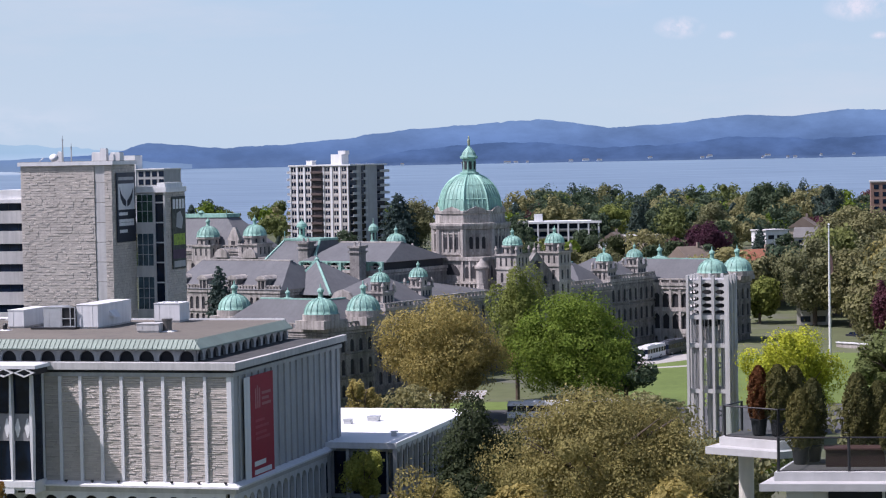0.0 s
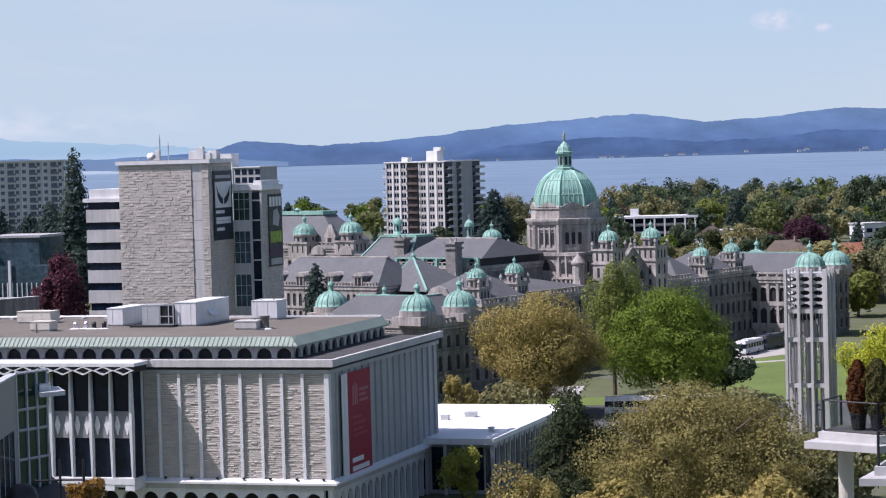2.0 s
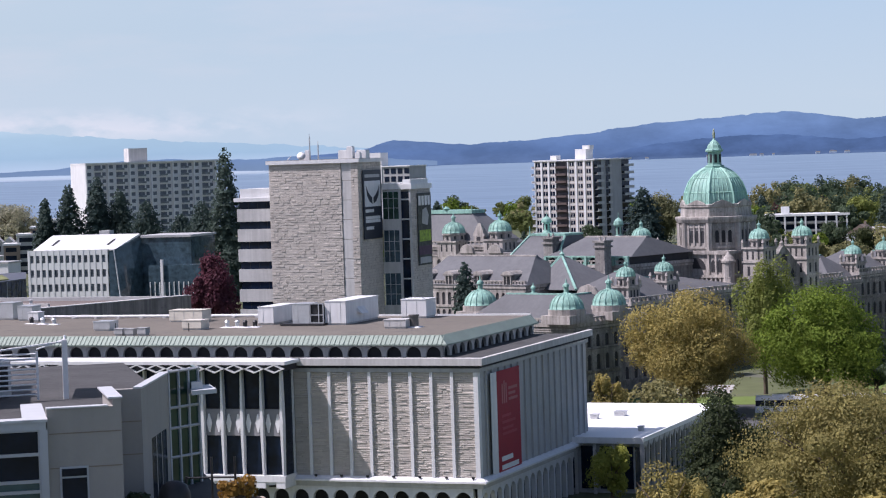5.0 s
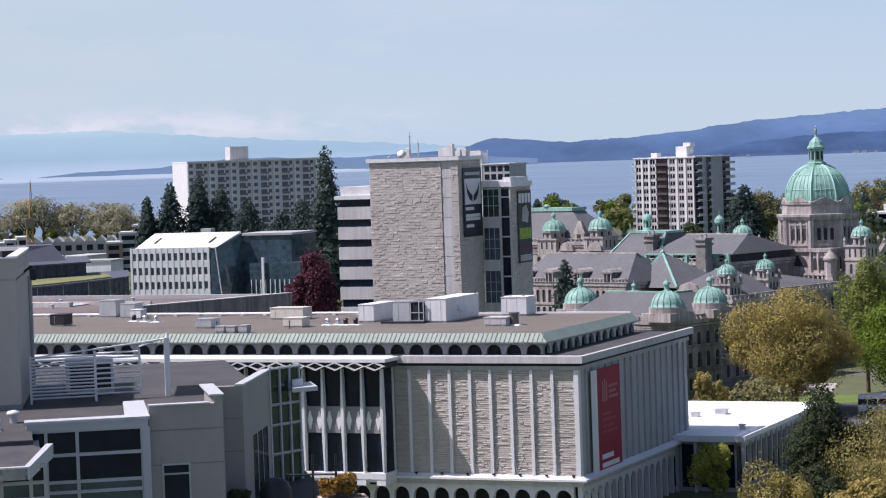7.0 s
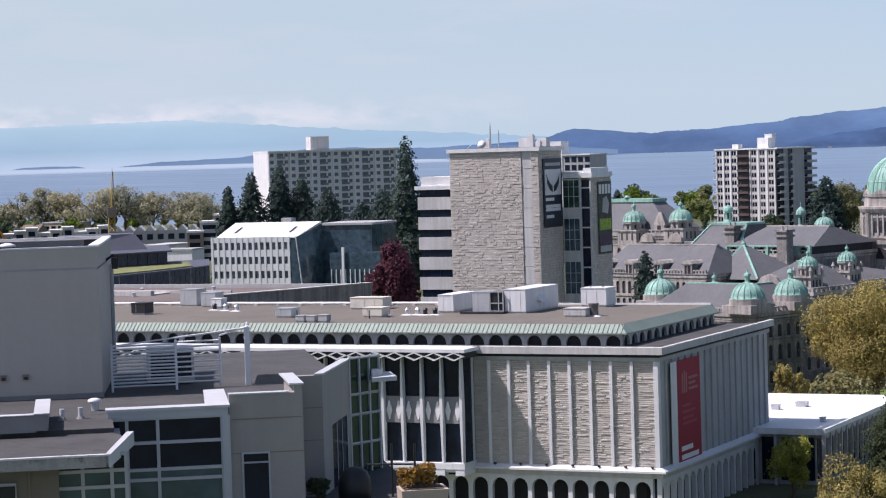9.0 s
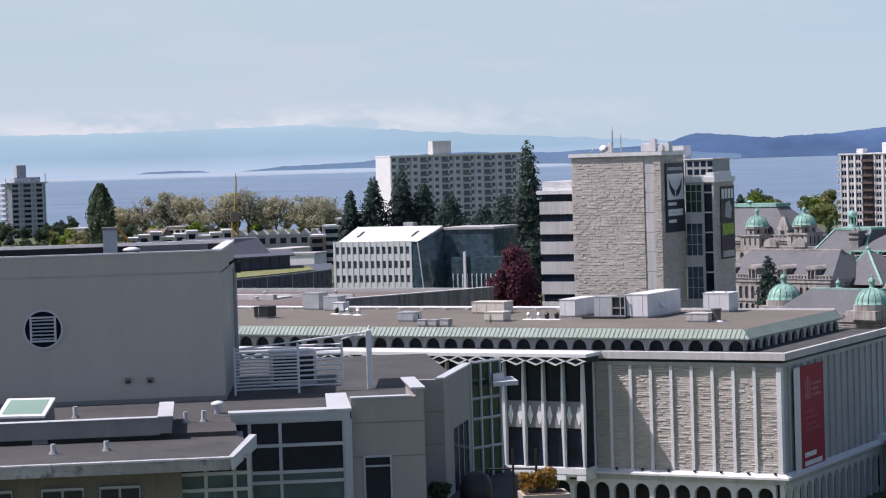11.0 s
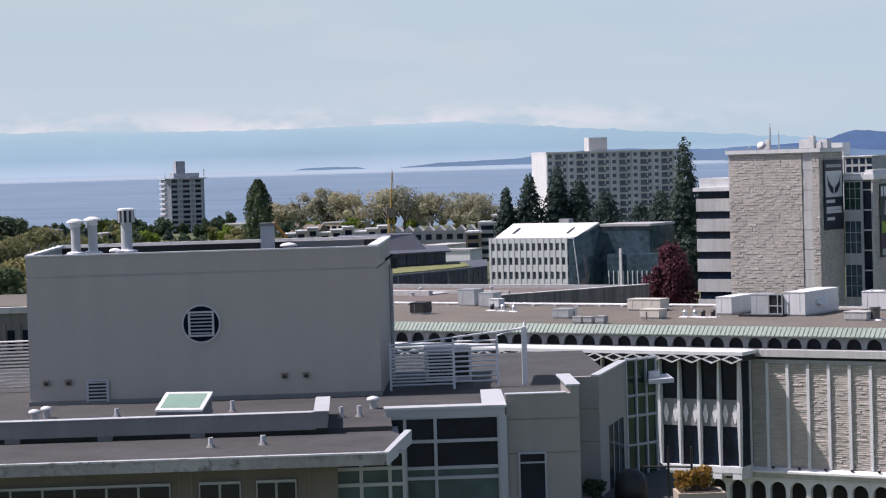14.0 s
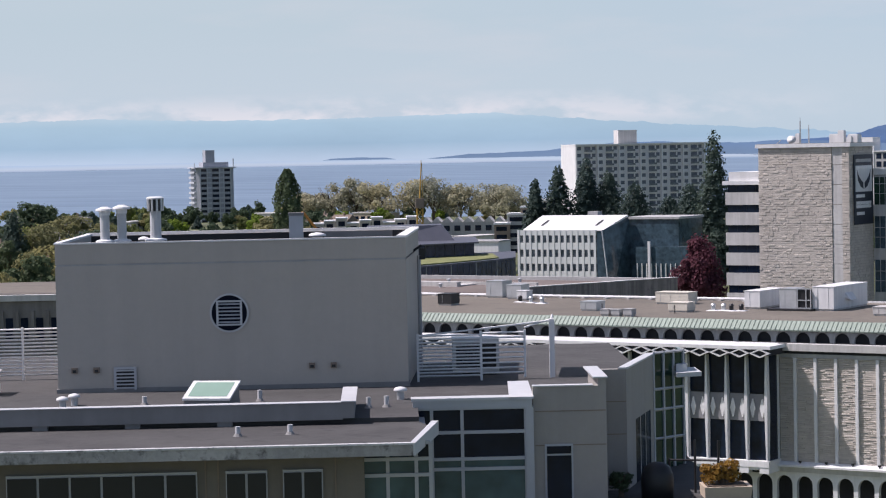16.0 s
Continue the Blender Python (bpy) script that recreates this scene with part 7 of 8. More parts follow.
def glass_rail(pts, z, h, label):
    t = thing("glass_railing", label, "railing", T2)
    for (xa, ya), (xb, yb) in zip(pts, pts[1:]):
        part("handrail", Geo().rod((xa, ya, z + h), (xb, yb, z + h), 0.03), M_BLACK, t)
        gl = part("glass_panel", Geo().add([(xa, ya, z + 0.05), (xb, yb, z + 0.05), (xb, yb, z + h - 0.05), (xa, ya, z + h - 0.05)], [(0, 1, 2, 3)]), M_CLEAR, t)
        gl.visible_shadow = False
    for x, y in pts:
        part("post", Geo().rod((x, y, z), (x, y, z + h + 0.02), 0.05, 8), M_BLACK, t)


glass_rail([(1.75, 0.9), (-0.2, 2.3), (0.4, 3.8)], 37.54, 1.08, "glass railing with black posts on white slab")
glass_rail([(2.4, -1.4), (1.75, -4.4), (4.1, -4.4), (6.7, -4.4), (9.5, -4.4)], 37.1, 1.15, "glass railing with black posts on white slab")
glass_rail([(1.75, 0.9), (2.75, 1.4)], 37.54, 1.08, "glass railing with black posts on white slab")
tr = thing("trough", "dark red wooden planting trough", "planter", T2 @ pose(3.35, -3.4, 37.1))
part("box", Geo().box(0, 3.2, 0, 0.9, 0, 0.62), surface("dark_red_wood", (0.028, 0.012, 0.011), 0.8, 0.2, 0.6, 3, 0.1), tr)
part("rim", Geo().box(-0.05, 3.25, -0.05, 0.95, 0.6, 0.66), surface("faded_red_wood", (0.05, 0.02, 0.018), 0.8, 0.2, 0.6, 3, 0.1), tr)

# ---- houses and low buildings among the trees ----
M_ROOFS = [surface("grey_shingle", (0.17, 0.165, 0.16), 0.9, 0.15, 0.2, 1.5, 0.1), surface("brown_shingle", (0.19, 0.15, 0.12), 0.9, 0.15, 0.2, 1.5, 0.1), surface("red_tile_roof", (0.36, 0.15, 0.09), 0.85, 0.15, 0.2, 1.5, 0.1)]
M_WALLS = [surface("cream_siding", (0.50, 0.47, 0.42), 0.8, 0.06, 0.2, 1.5, 0.0), M_WHITE, surface("tan_siding", (0.44, 0.37, 0.29), 0.8, 0.08, 0.2, 1.5, 0.0), M_GREYW]


def house(x, y, deg, w, d, h, roof, wall, flat=False):
    t = thing("house" if not flat else "low_block", "gabled house among garden trees" if not flat else "flat-roofed low block among trees", "house" if not flat else "low building", pose(x, y, rise(x, y), 0, 0, deg), "town houses")
    part("wall", Geo().box(0, w, 0, d, -0.5, h), M_WALLS[wall], t)
    if flat:
        part("roof", Geo().box(-0.4, w + 0.4, -0.4, d + 0.4, h, h + 0.5), M_CONC, t)
        for k in range(int(h // 3)):
            for i in range(max(2, int(w // 4))):
                part("window", Geo().box(1 + 4 * i, 3.6 + 4 * i, -0.08, 0.02, 0.9 + 3 * k, 2.4 + 3 * k), M_GLASS, t)
    else:
        part("roof", Geo().add([(-0.5, -0.6, h), (w + 0.5, -0.6, h), (w + 0.5, d + 0.6, h), (-0.5, d + 0.6, h), (-0.5, d / 2, h + d * 0.38), (w + 0.5, d / 2, h + d * 0.38)],
                               [(0, 1, 5, 4), (2, 3, 4, 5), (0, 4, 3), (1, 2, 5), (0, 3, 2, 1)]), M_ROOFS[roof], t)
        part("chimney", Geo().box(w * 0.7, w * 0.7 + 0.8, d * 0.4, d * 0.4 + 0.8, h, h + d * 0.5), M_BRICK, t)
        for i in range(3):
            part("window", Geo().box(w * (0.12 + 0.3 * i), w * (0.12 + 0.3 * i) + 1.4, -0.08, 0.02, h - 2.2, h - 0.8), M_GLASS, t)
    return t


rh = random.Random(8)
for i in range(30):
    a, d = rh.uniform(-30, -15.5), rh.uniform(560, 1250)
    x, y, _ = around(a, d)
    if math.hypot(x + 195, y - 770) < 60 or math.hypot(x + 160, y - 640) < 50:
        continue
    fl = rh.random() < 0.4
    house(x, y, rh.choice((-15, 75, -20, 30)), rh.uniform(9, 16) * (1.5 if fl else 1), rh.uniform(8, 11), rh.uniform(5, 8), rh.choice((0, 0, 1)), rh.choice((0, 1, 2, 3)), fl)
for i in range(9):
    a, d = rh.uniform(3, 12.5), rh.uniform(700, 1150)
    x, y, _ = around(a, d)
    house(x, y, rh.choice((-15, 75, 30)), rh.uniform(9, 14), rh.uniform(8, 10), rh.uniform(7, 10), rh.choice((0, 0, 1)), rh.choice((0, 1, 2)), rh.random() < 0.5)
house(around(7.35, 700)[0], around(7.35, 700)[1], 40, 14, 10, 12, 2, 2)
house(around(8.35, 640)[0], around(8.35, 640)[1], -10, 9, 9, 13, 0, 0, True)
# balconied white low-rise right of the dome
lr = thing("low_rise", "white balconied low-rise flats behind the dome", "apartment block", pose(around(1.75, 900)[0], around(1.75, 900)[1], 8, 0, 0, -6))
part("body", Geo().box(0, 31, 0, 12, -4, 13.5), M_GREYW, lr)
part("roof_edge", Geo().box(-0.5, 31.5, -1.8, 12.4, 13.5, 14.3), M_WHITE, lr)
part("stair_house", Geo().box(6, 9, 3, 6, 14.3, 17), M_WHITE, lr)
for i in range(9):
    part("party_wall", Geo().box(i * 3.8 - 0.25, i * 3.8 + 0.35, -1.7, 0, -4, 13.5), M_WHITE, lr)
for k in range(4):
    part("balcony", Geo().box(0, 31, -1.6, 0, 2.0 + 3 * k, 2.25 + 3 * k), M_CONC, lr)
    part("glass_band", Geo().box(0.4, 30.6, -0.06, 0.02, 2.6 + 3 * k, 4.4 + 3 * k), M_GLASS, lr)
bk = thing("brick_block", "flat-roofed brown brick flats by the shore", "apartment block", pose(*around(10.12, 1000)[:2], 6, 0, 0, -8))
part("wall", Geo().box(0, 15, 0, 12, -4, 27.4), surface("red_brown_brick", (0.24, 0.15, 0.12), 0.9, 0.15, 0.3, 2.0, 0.1), bk)
part("roof", Geo().box(-0.3, 15.3, -0.3, 12.3, 27.4, 28.0), M_CONC, bk)
for k in range(5):
    for i in range(4):
        part("window", Geo().box(1.2 + 3.5 * i, 3.2 + 3.5 * i, -0.1, 0.02, 24.6 - 3 * k, 26.4 - 3 * k), M_GLASS, bk)
# long white-and-cream flats and dark glass hall left of the office block
cf = thing("terrace_flats", "long cream stepped flats by the shore road", "apartment block", pose(around(-20.7, 930)[0], around(-20.7, 930)[1], 6, 0, 0, 20))
for i in range(9):
    h = 14.5 + (i % 3) * 1.0
    part("unit", Geo().box(i * 4.6, i * 4.6 + 4.3, (i % 2) * 1.2, 12, -4, h), M_WALLS[0], cf)
    part("unit_roof", Geo().box(i * 4.6 - 0.2, i * 4.6 + 4.5, (i % 2) * 1.2 - 0.4, 12, h, h + 0.5), M_WHITE, cf)
    part("unit_window", Geo().box(i * 4.6 + 0.8, i * 4.6 + 3.4, (i % 2) * 1.2 - 0.08, (i % 2) * 1.2, h - 2.8, h - 0.9), M_GLASS, cf)
gf = thing("grey_flats", "long pale grey low flats by the shore road", "apartment block", pose(around(-18.6, 960)[0], around(-18.6, 960)[1], 6, 0, 0, 12))
for i in range(11):
    part("unit", Geo().box(i * 4.2, i * 4.2 + 4.2, 0, 10, -4, 13.5), M_GREYW, gf)
    part("gable", Geo().slab([(i * 4.2, 13.5), (i * 4.2 + 4.2, 13.5), (i * 4.2 + 2.1, 15.6)], -0.3, 10), M_CONC, gf)
    part("unit_window", Geo().box(i * 4.2 + 0.8, i * 4.2 + 3.2, -0.08, 0.02, 10.0, 12.2), M_GLASS, gf)
sf = thing("stepped_flats", "stepped white and dark flats by conifers", "apartment block", pose(around(-16.35, 900)[0], around(-16.35, 900)[1], 6, 0, 0, 10))
for i, (x0, x1, h) in enumerate(((0, 6, 14), (5, 12, 17.5), (10, 17, 20), (15, 24, 22.5))):
    part("block", Geo().box(x0, x1, i * 0.8, 12, -4, h), (M_BRICK, M_GREYW, M_BRICK, M_WALLS[0])[i], sf)
    part("parapet", Geo().box(x0 - 0.3, x1 + 0.3, i * 0.8 - 0.3, 12, h, h + 0.7), M_WHITE, sf)
    for k in range(5):
        part("window", Geo().box(x0 + 0.8, x1 - 1.2, i * 0.8 - 0.1, i * 0.8, h - 3 * k - 2.4, h - 3 * k - 0.8), M_GLASS, sf)
M_GLASSN = pane("navy_glass", (0.03, 0.042, 0.085), 0.18)
GX, GY, _g = around(-18.0, 561)
gh = thing("glass_hall", "dark glass hall with planted green roof", "office building", pose(GX, GY, 0))


def hall_at(az, d):
    x, y, _z = around(az, d)
    return (x - GX, y - GY)


low_front = [hall_at(-19.4, 545), hall_at(-18.0, 561), hall_at(-17.4, 569), hall_at(-16.8, 578), hall_at(-16.3, 587), hall_at(-15.85, 597)]
up_front = [hall_at(-19.4, 588), hall_at(-18.0, 598), hall_at(-16.84, 607)]
M_HALLF = surface("grey_hall_frame", (0.085, 0.09, 0.115), 0.6, 0.1, 0.3, 2.0, 0.0)
part("lower_glass", Geo().prism(low_front + [hall_at(-15.85, 635), hall_at(-19.4, 610)], 6, 20.9), M_GLASSN, gh)
part("green_roof", Geo().prism([hall_at(-19.4, 548), hall_at(-18.0, 564), hall_at(-17.4, 572), hall_at(-16.8, 581), hall_at(-16.25, 592), hall_at(-16.4, 615), hall_at(-19.4, 606)], 21.2, 21.5), surface("roof_moss", (0.19, 0.20, 0.08), 0.95, 0.3, 0.3, 1.5, 0.2), gh)
part("lower_edge", Geo().prism(low_front + [hall_at(-15.85, 634), hall_at(-19.4, 609)], 20.9, 21.2), M_HALLF, gh)
part("upper_glass", Geo().prism(up_front + [hall_at(-16.9, 640), hall_at(-19.4, 630)], 12, 24.6), M_GLASSN, gh)
part("upper_edge", Geo().prism([hall_at(-19.4, 585), hall_at(-18.0, 595), hall_at(-16.72, 604), hall_at(-16.8, 642), hall_at(-19.4, 632)], 24.6, 24.95), M_HALLF, gh)
part("roof_plant", Geo().add([(*hall_at(-19.4, 612), 24.95), (*hall_at(-17.3, 618), 24.95), (*hall_at(-17.4, 636), 24.95), (*hall_at(-19.4, 630), 24.95), (*hall_at(-19.4, 614), 28.9), (*hall_at(-17.62, 621), 28.9), (*hall_at(-17.62, 634), 28.9), (*hall_at(-19.4, 628), 28.9)],
                             [(3, 2, 1, 0), (4, 5, 6, 7), (0, 1, 5, 4), (1, 2, 6, 5), (2, 3, 7, 6), (3, 0, 4, 7)]), M_HALLF, gh, "sloping blue-grey plant screen")
for (xa, ya), (xb, yb) in zip(low_front, low_front[1:]):
    for i in range(4):
        k = i / 4
        part("mullion", Geo().rod((xa + (xb - xa) * k, ya + (yb - ya) * k - 0.1, 6), (xa + (xb - xa) * k, ya + (yb - ya) * k - 0.1, 20.9), 0.13, 4), M_GREYW if i == 0 else M_HALLF, gh)
for (xa, ya), (xb, yb) in zip(up_front, up_front[1:]):
    for i in range(5):
        k = i / 5
        part("mullion", Geo().rod((xa + (xb - xa) * k, ya + (yb - ya) * k - 0.1, 20), (xa + (xb - xa) * k, ya + (yb - ya) * k - 0.1, 24.6), 0.13, 4), M_HALLF, gh)
wb2 = thing("white_block", "low white block beside the glass hall", "low building", pose(around(-17.2, 720)[0], around(-17.2, 720)[1], 6, 0, 0, -8))
part("body", Geo().box(0, 13, 0, 9, -4, 14.5), M_WHITE, wb2)
part("roof", Geo().box(-0.3, 13.3, -0.3, 9.3, 14.5, 15.0), M_GREYW, wb2)
# crane
cr = thing("tower_crane", "thin yellow construction crane", "crane", pose(-264.4, 807.9, 8, 0, 0, 20))
M_YEL = surface("crane_yellow", (0.42, 0.26, 0.05), 0.6, 0.1, 0.5, 2, 0)
cg = Geo()
for s in ((-1, -1), (1, -1), (1, 1), (-1, 1)):
    cg.rod((s[0], s[1], -6), (s[0], s[1], 22), 0.28, 4)
for k in range(9):
    cg.rod((-1, -1, -4 + 3 * k), (1, -1, -1 + 3 * k), 0.16, 4).rod((1, 1, -4 + 3 * k), (-1, 1, -1 + 3 * k), 0.16, 4)
part("mast", cg, M_YEL, cr)
part("cab", Geo().box(-1.5, 1.5, -1.5, 1.5, 20, 23.5), M_BRICK, cr)
part("jib", Geo().rod((0, 0, 23), (0.8, 0, 37), 0.28, 4, 0.1).rod((1.2, 0, 23), (0.9, 0, 36), 0.12, 4), M_YEL, cr)
ex = thing("mobile_crane", "orange folding crane arm beyond the roof", "crane", pose(around(-21.3, 600)[0], around(-21.3, 600)[1], 0, 0, 0, 15))
part("arm", Geo().rod((0, 0, 26), (4, 0, 33.5), 0.4, 4).rod((4, 0, 33.5), (9, 0, 27), 0.35, 4), surface("crane_orange", (0.5, 0.22, 0.05), 0.6, 0.1, 0.5, 2, 0), ex)
part("chassis", Geo().box(-2, 8, -1.5, 1.5, 0, 4).rod((0, 0, 4), (0, 0, 26), 0.5, 6), M_YEL, ex)
# grey office with slot windows beyond the plant house
sb = thing("slot_building", "grey concrete block with tall slot windows", "office building", pose(-104, 173, 0, 0, 0, 18))
M_SLOT = surface("dark_cast_stone", (0.21, 0.195, 0.185), 0.9, 0.15, 0.3, 1.5, 0.2, streak=0.2)
part("body", Geo().box(-14, 18, 0, 20, 0, 36.4), M_SLOT, sb)
part("roof", Geo().box(-14.3, 18.3, -0.3, 20.3, 36.4, 36.9), M_CONC, sb)
part("roof_deck", Geo().box(-13.5, 17.5, 0.6, 19.5, 36.9, 36.95), M_GRAVEL, sb)
for i in range(24):
    part("slot_window", Geo().box(-13 + 1.25 * i, -12.4 + 1.25 * i, -0.05, 0.1, 33.3, 35.0), M_GLASS, sb)
    part("rib", Geo().box(-13.4 + 1.25 * i, -13.15 + 1.25 * i, -0.2, 0, 20, 35.6), M_SLOT, sb)

# ---- trees ----
def leaf_mesh(name, spots, normals, sizes, material, seed=0):
    """Many small bent leaf clumps as one mesh."""
    r = np.random.default_rng(seed)
    n = len(spots)
    nrm = normals + r.normal(0, 0.45, (n, 3))
    nrm /= np.linalg.norm(nrm, axis=1)[:, None]
    t = np.cross(nrm, r.normal(0, 1, (n, 3)))
    t /= np.linalg.norm(t, axis=1)[:, None]
    b = np.cross(nrm, t)
    s = sizes[:, None]
    asp = r.uniform(0.55, 1.0, (n, 1))
    v = np.stack([spots - t * s, spots - b * s * asp + nrm * s * 0.25, spots + t * s, spots + b * s * asp + nrm * s * 0.25], 1).reshape(-1, 3)
    me = bpy.data.meshes.new(name)
    me.from_pydata(v.tolist(), [], np.arange(4 * n).reshape(n, 4).tolist())
    me.materials.append(material)
    return me


def crown_spots(kind, rad, h0, h1, n, r, lobes=26):
    """Places and outward ways for leaf clumps: lobed dome, cone or column, with gaps."""
    hh = (h1 - h0) / 2
    if kind == 'round':
        c = r.normal(0, 1, (lobes, 3))
        c /= np.linalg.norm(c, axis=1)[:, None]
        c *= r.uniform(0.35, 0.8, (lobes, 1))
        c[:, 2] *= 0.92
        lr = r.uniform(0.13, 0.36, lobes)
        k = r.integers(0, lobes, n)
        d = r.normal(0, 1, (n, 3))
        d /= np.linalg.norm(d, axis=1)[:, None]
        p = c[k] + d * (lr[k] * r.uniform(0.72, 1.08, n))[:, None]
        out = d + 0.5 * p
        stray = r.random(n) < 0.12
        p[stray] *= r.uniform(1.0, 1.16, (stray.sum(), 1))
        return p * (rad, rad, hh) + (0, 0, h0 + hh), out
    if kind == 'cone':
        u = 1 - np.sqrt(r.uniform(0, 1, n))
        tiers = 13
        tier = np.floor(u * tiers) / tiers
        frac = u * tiers - np.floor(u * tiers)
        a = r.uniform(0, 2 * np.pi, n)
        lump = 0.82 + 0.34 * np.sin(a * 3 + tier * 23) * np.sin(a * 5 + tier * 11 + 1)
        rr = rad * 1.25 * ((1.04 - u) ** 0.62) * (1.1 - 0.4 * frac) * lump * r.uniform(0.5, 1.0, n)
        p = np.stack([rr * np.cos(a), rr * np.sin(a), h0 + u * (h1 - h0) - 0.1 * rr], 1)
        return p, np.stack([np.cos(a), np.sin(a), np.full(n, 0.5)], 1)
    u = r.uniform(0, 1, n)
    a = r.uniform(0, 2 * np.pi, n)
    prof = np.sin(np.pi * np.clip(0.12 + 0.86 * u, 0, 1)) ** 0.6
    lump = 0.88 + 0.14 * np.sin(a * 4 + u * 9) + 0.1 * np.sin(a * 7 - u * 17)
    rr = rad * prof * lump * r.uniform(0.75, 1.0, n)
    return np.stack([rr * np.cos(a), rr * np.sin(a), h0 + u * (h1 - h0)], 1), np.stack([np.cos(a), np.sin(a), np.full(n, 0.3)], 1)


def make_tree(kind, rad, height, material, label, seed, n=3000, leaf=0.5, clear=0.15, m=None, category="tree", group="", name="tree", lobes=26, inner=True):
    t = thing(name, label, category, m, group)
    r = np.random.default_rng(seed)
    h0 = height * clear
    rr = random.Random(seed)
    trunk = Geo().rod((0, 0, -0.5), (0, 0, height * 0.45), rad * 0.05 + 0.12, 8, rad * 0.03 + 0.05)
    if kind == 'round':
        for i in range(9):
            a = i * 2.4 + rr.uniform(0, 0.5)
            z = height * rr.uniform(0.18, 0.4)
            e = (rad * 0.62 * math.cos(a), rad * 0.62 * math.sin(a), height * rr.uniform(0.5, 0.85))
            mid = (e[0] * 0.45, e[1] * 0.45, z + (e[2] - z) * 0.6)
            trunk.rod((0, 0, z), mid, rad * 0.025 + 0.05, 5, rad * 0.016 + 0.03).rod(mid, e, rad * 0.016 + 0.03, 5, 0.03)
    else:
        trunk.rod((0, 0, height * 0.45), (0, 0, height * 0.97), rad * 0.03 + 0.05, 6, 0.02)
    part("trunk", trunk, M_BARK, t)
    p, out = crown_spots(kind, rad, h0, height, n, r, lobes)
    part("crown", leaf_mesh("crown", p, out, leaf * r.uniform(0.6, 1.35, n), material, seed), material, t)
    return t


def stand(x, y):
    return pose(x, y, rise(x, y), 0, 0, (x * 37 + y * 17) % 360)


# large trees before the parliament
make_tree('round', 13.8, 24.2, L_OLIVE, "broad maple with olive-yellow spring flowers", 1, 59799, 0.198, 0.06, stand(-0.5, 430), lobes=60)
make_tree('round', 6.6, 28.4, L_LIGHT, "tall light green tree beside a maple", 2, 23000, 0.211, 0.05, stand(13.6, 465))
make_tree('round', 13.4, 23.2, L_GREEN, "broad bright green chestnut tree", 3, 55199, 0.211, 0.04, stand(24, 440), lobes=60)
make_tree('round', 15.5, 19.0, L_OLIVE, "wide olive-green maple near the street", 4, 82800, 0.165, -0.1, stand(19.3, 300), lobes=80)
make_tree('round', 6.0, 13.2, L_OLIVE, "small olive-yellow tree by the museum", 5, 20700, 0.145, 0.0, stand(-3.5, 270), lobes=40)
make_tree('cone', 7.2, 17.0, L_EVER, "dark evergreen tree beside the archive", 6, 32199, 0.172, 0.0, stand(3.1, 312))
make_tree('round', 6.2, 14.5, L_EVER, "dark rounded evergreen beside the archive", 7, 13799, 0.165, 0.0, stand(10.2, 320), lobes=30)
make_tree('round', 9.2, 20.6, L_YELLOW, "vivid yellow-green spring maple", 8, 32199, 0.198, 0.08, stand(55.7, 386), lobes=50)
make_tree('round', 15.5, 31.0, L_BARE, "tall golden-leaved tree behind the lawn", 9, 25299, 0.396, 0.1, stand(121, 690), lobes=60)
make_tree('round', 11, 24, L_BARE, "pale budding tree behind the lawn", 10, 16099, 0.363, 0.1, stand(97.6, 632), lobes=40)
make_tree('round', 8.8, 19, L_MAROON, "dark red copper beech", 11, 13799, 0.363, 0.08, stand(87, 795), lobes=40)
make_tree('round', 3.6, 12.2, L_OLIVE, "small bare-branched brownish tree", 12, 5060, 0.198, 0.15, stand(-14.4, 400), lobes=30)
make_tree('round', 3.4, 19, L_MAROON, "dark red tree beside the road", 13, 6899, 0.297, 0.08, stand(102, 551))
make_tree('round', 3.6, 9.5, L_LIGHT, "fresh green tree under the archive eaves", 14, 8049, 0.185, 0.05, stand(-11.5, 322))
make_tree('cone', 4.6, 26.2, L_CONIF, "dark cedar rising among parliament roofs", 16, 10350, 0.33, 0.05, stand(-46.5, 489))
make_tree('round', 6.4, 21.5, L_MAROON, "dark red tree behind the museum roof", 17, 13799, 0.33, 0.08, pose(-103.4, 509.6, 8), lobes=40)
for i, (x, y, h, rad) in enumerate(((-211.8, 771.5, 32, 4.0), (-204.3, 773.5, 36.5, 5.4), (-195.2, 775.8, 38.5, 5.6), (-188, 777.6, 34, 5.6), (-175.1, 760, 31, 7.0), (-146.1, 745.8, 48.5, 5.6), (-155.5, 754, 31, 7.5), (-138, 752, 30, 6.0), (-16.5, 849.8, 27, 6.4), (-166, 770, 26, 6.5))):
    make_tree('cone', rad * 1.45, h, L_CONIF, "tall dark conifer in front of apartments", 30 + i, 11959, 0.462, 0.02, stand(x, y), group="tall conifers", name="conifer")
make_tree('column', 6.0, 33, L_DARK, "green poplar in the distance", 45, 6899, 0.462, 0.05, stand(-326.6, 838.6))
for i in range(9):
    x = -447 + 14 * i + rnd(-3, 3)
    make_tree('round', rnd(12, 17), rnd(22, 29) - abs(i - 4) * 0.8, L_PALE, "bare budding tree near the shore", 50 + i, 3679, 0.528, 0.1, stand(x, 1175 + rnd(-8, 8)), group="shore trees")
make_tree('round', 10.5, 27, L_DARK, "big rounded dark green tree by the shore road", 61, 9000, 0.5, 0.05, stand(*around(7.75, 1010)[:2]), lobes=40)
make_tree('round', 7.5, 25, L_CONIF, "broad dark cedar by the shore road", 62, 7000, 0.5, 0.08, stand(*around(9.1, 1000)[:2]), lobes=22)
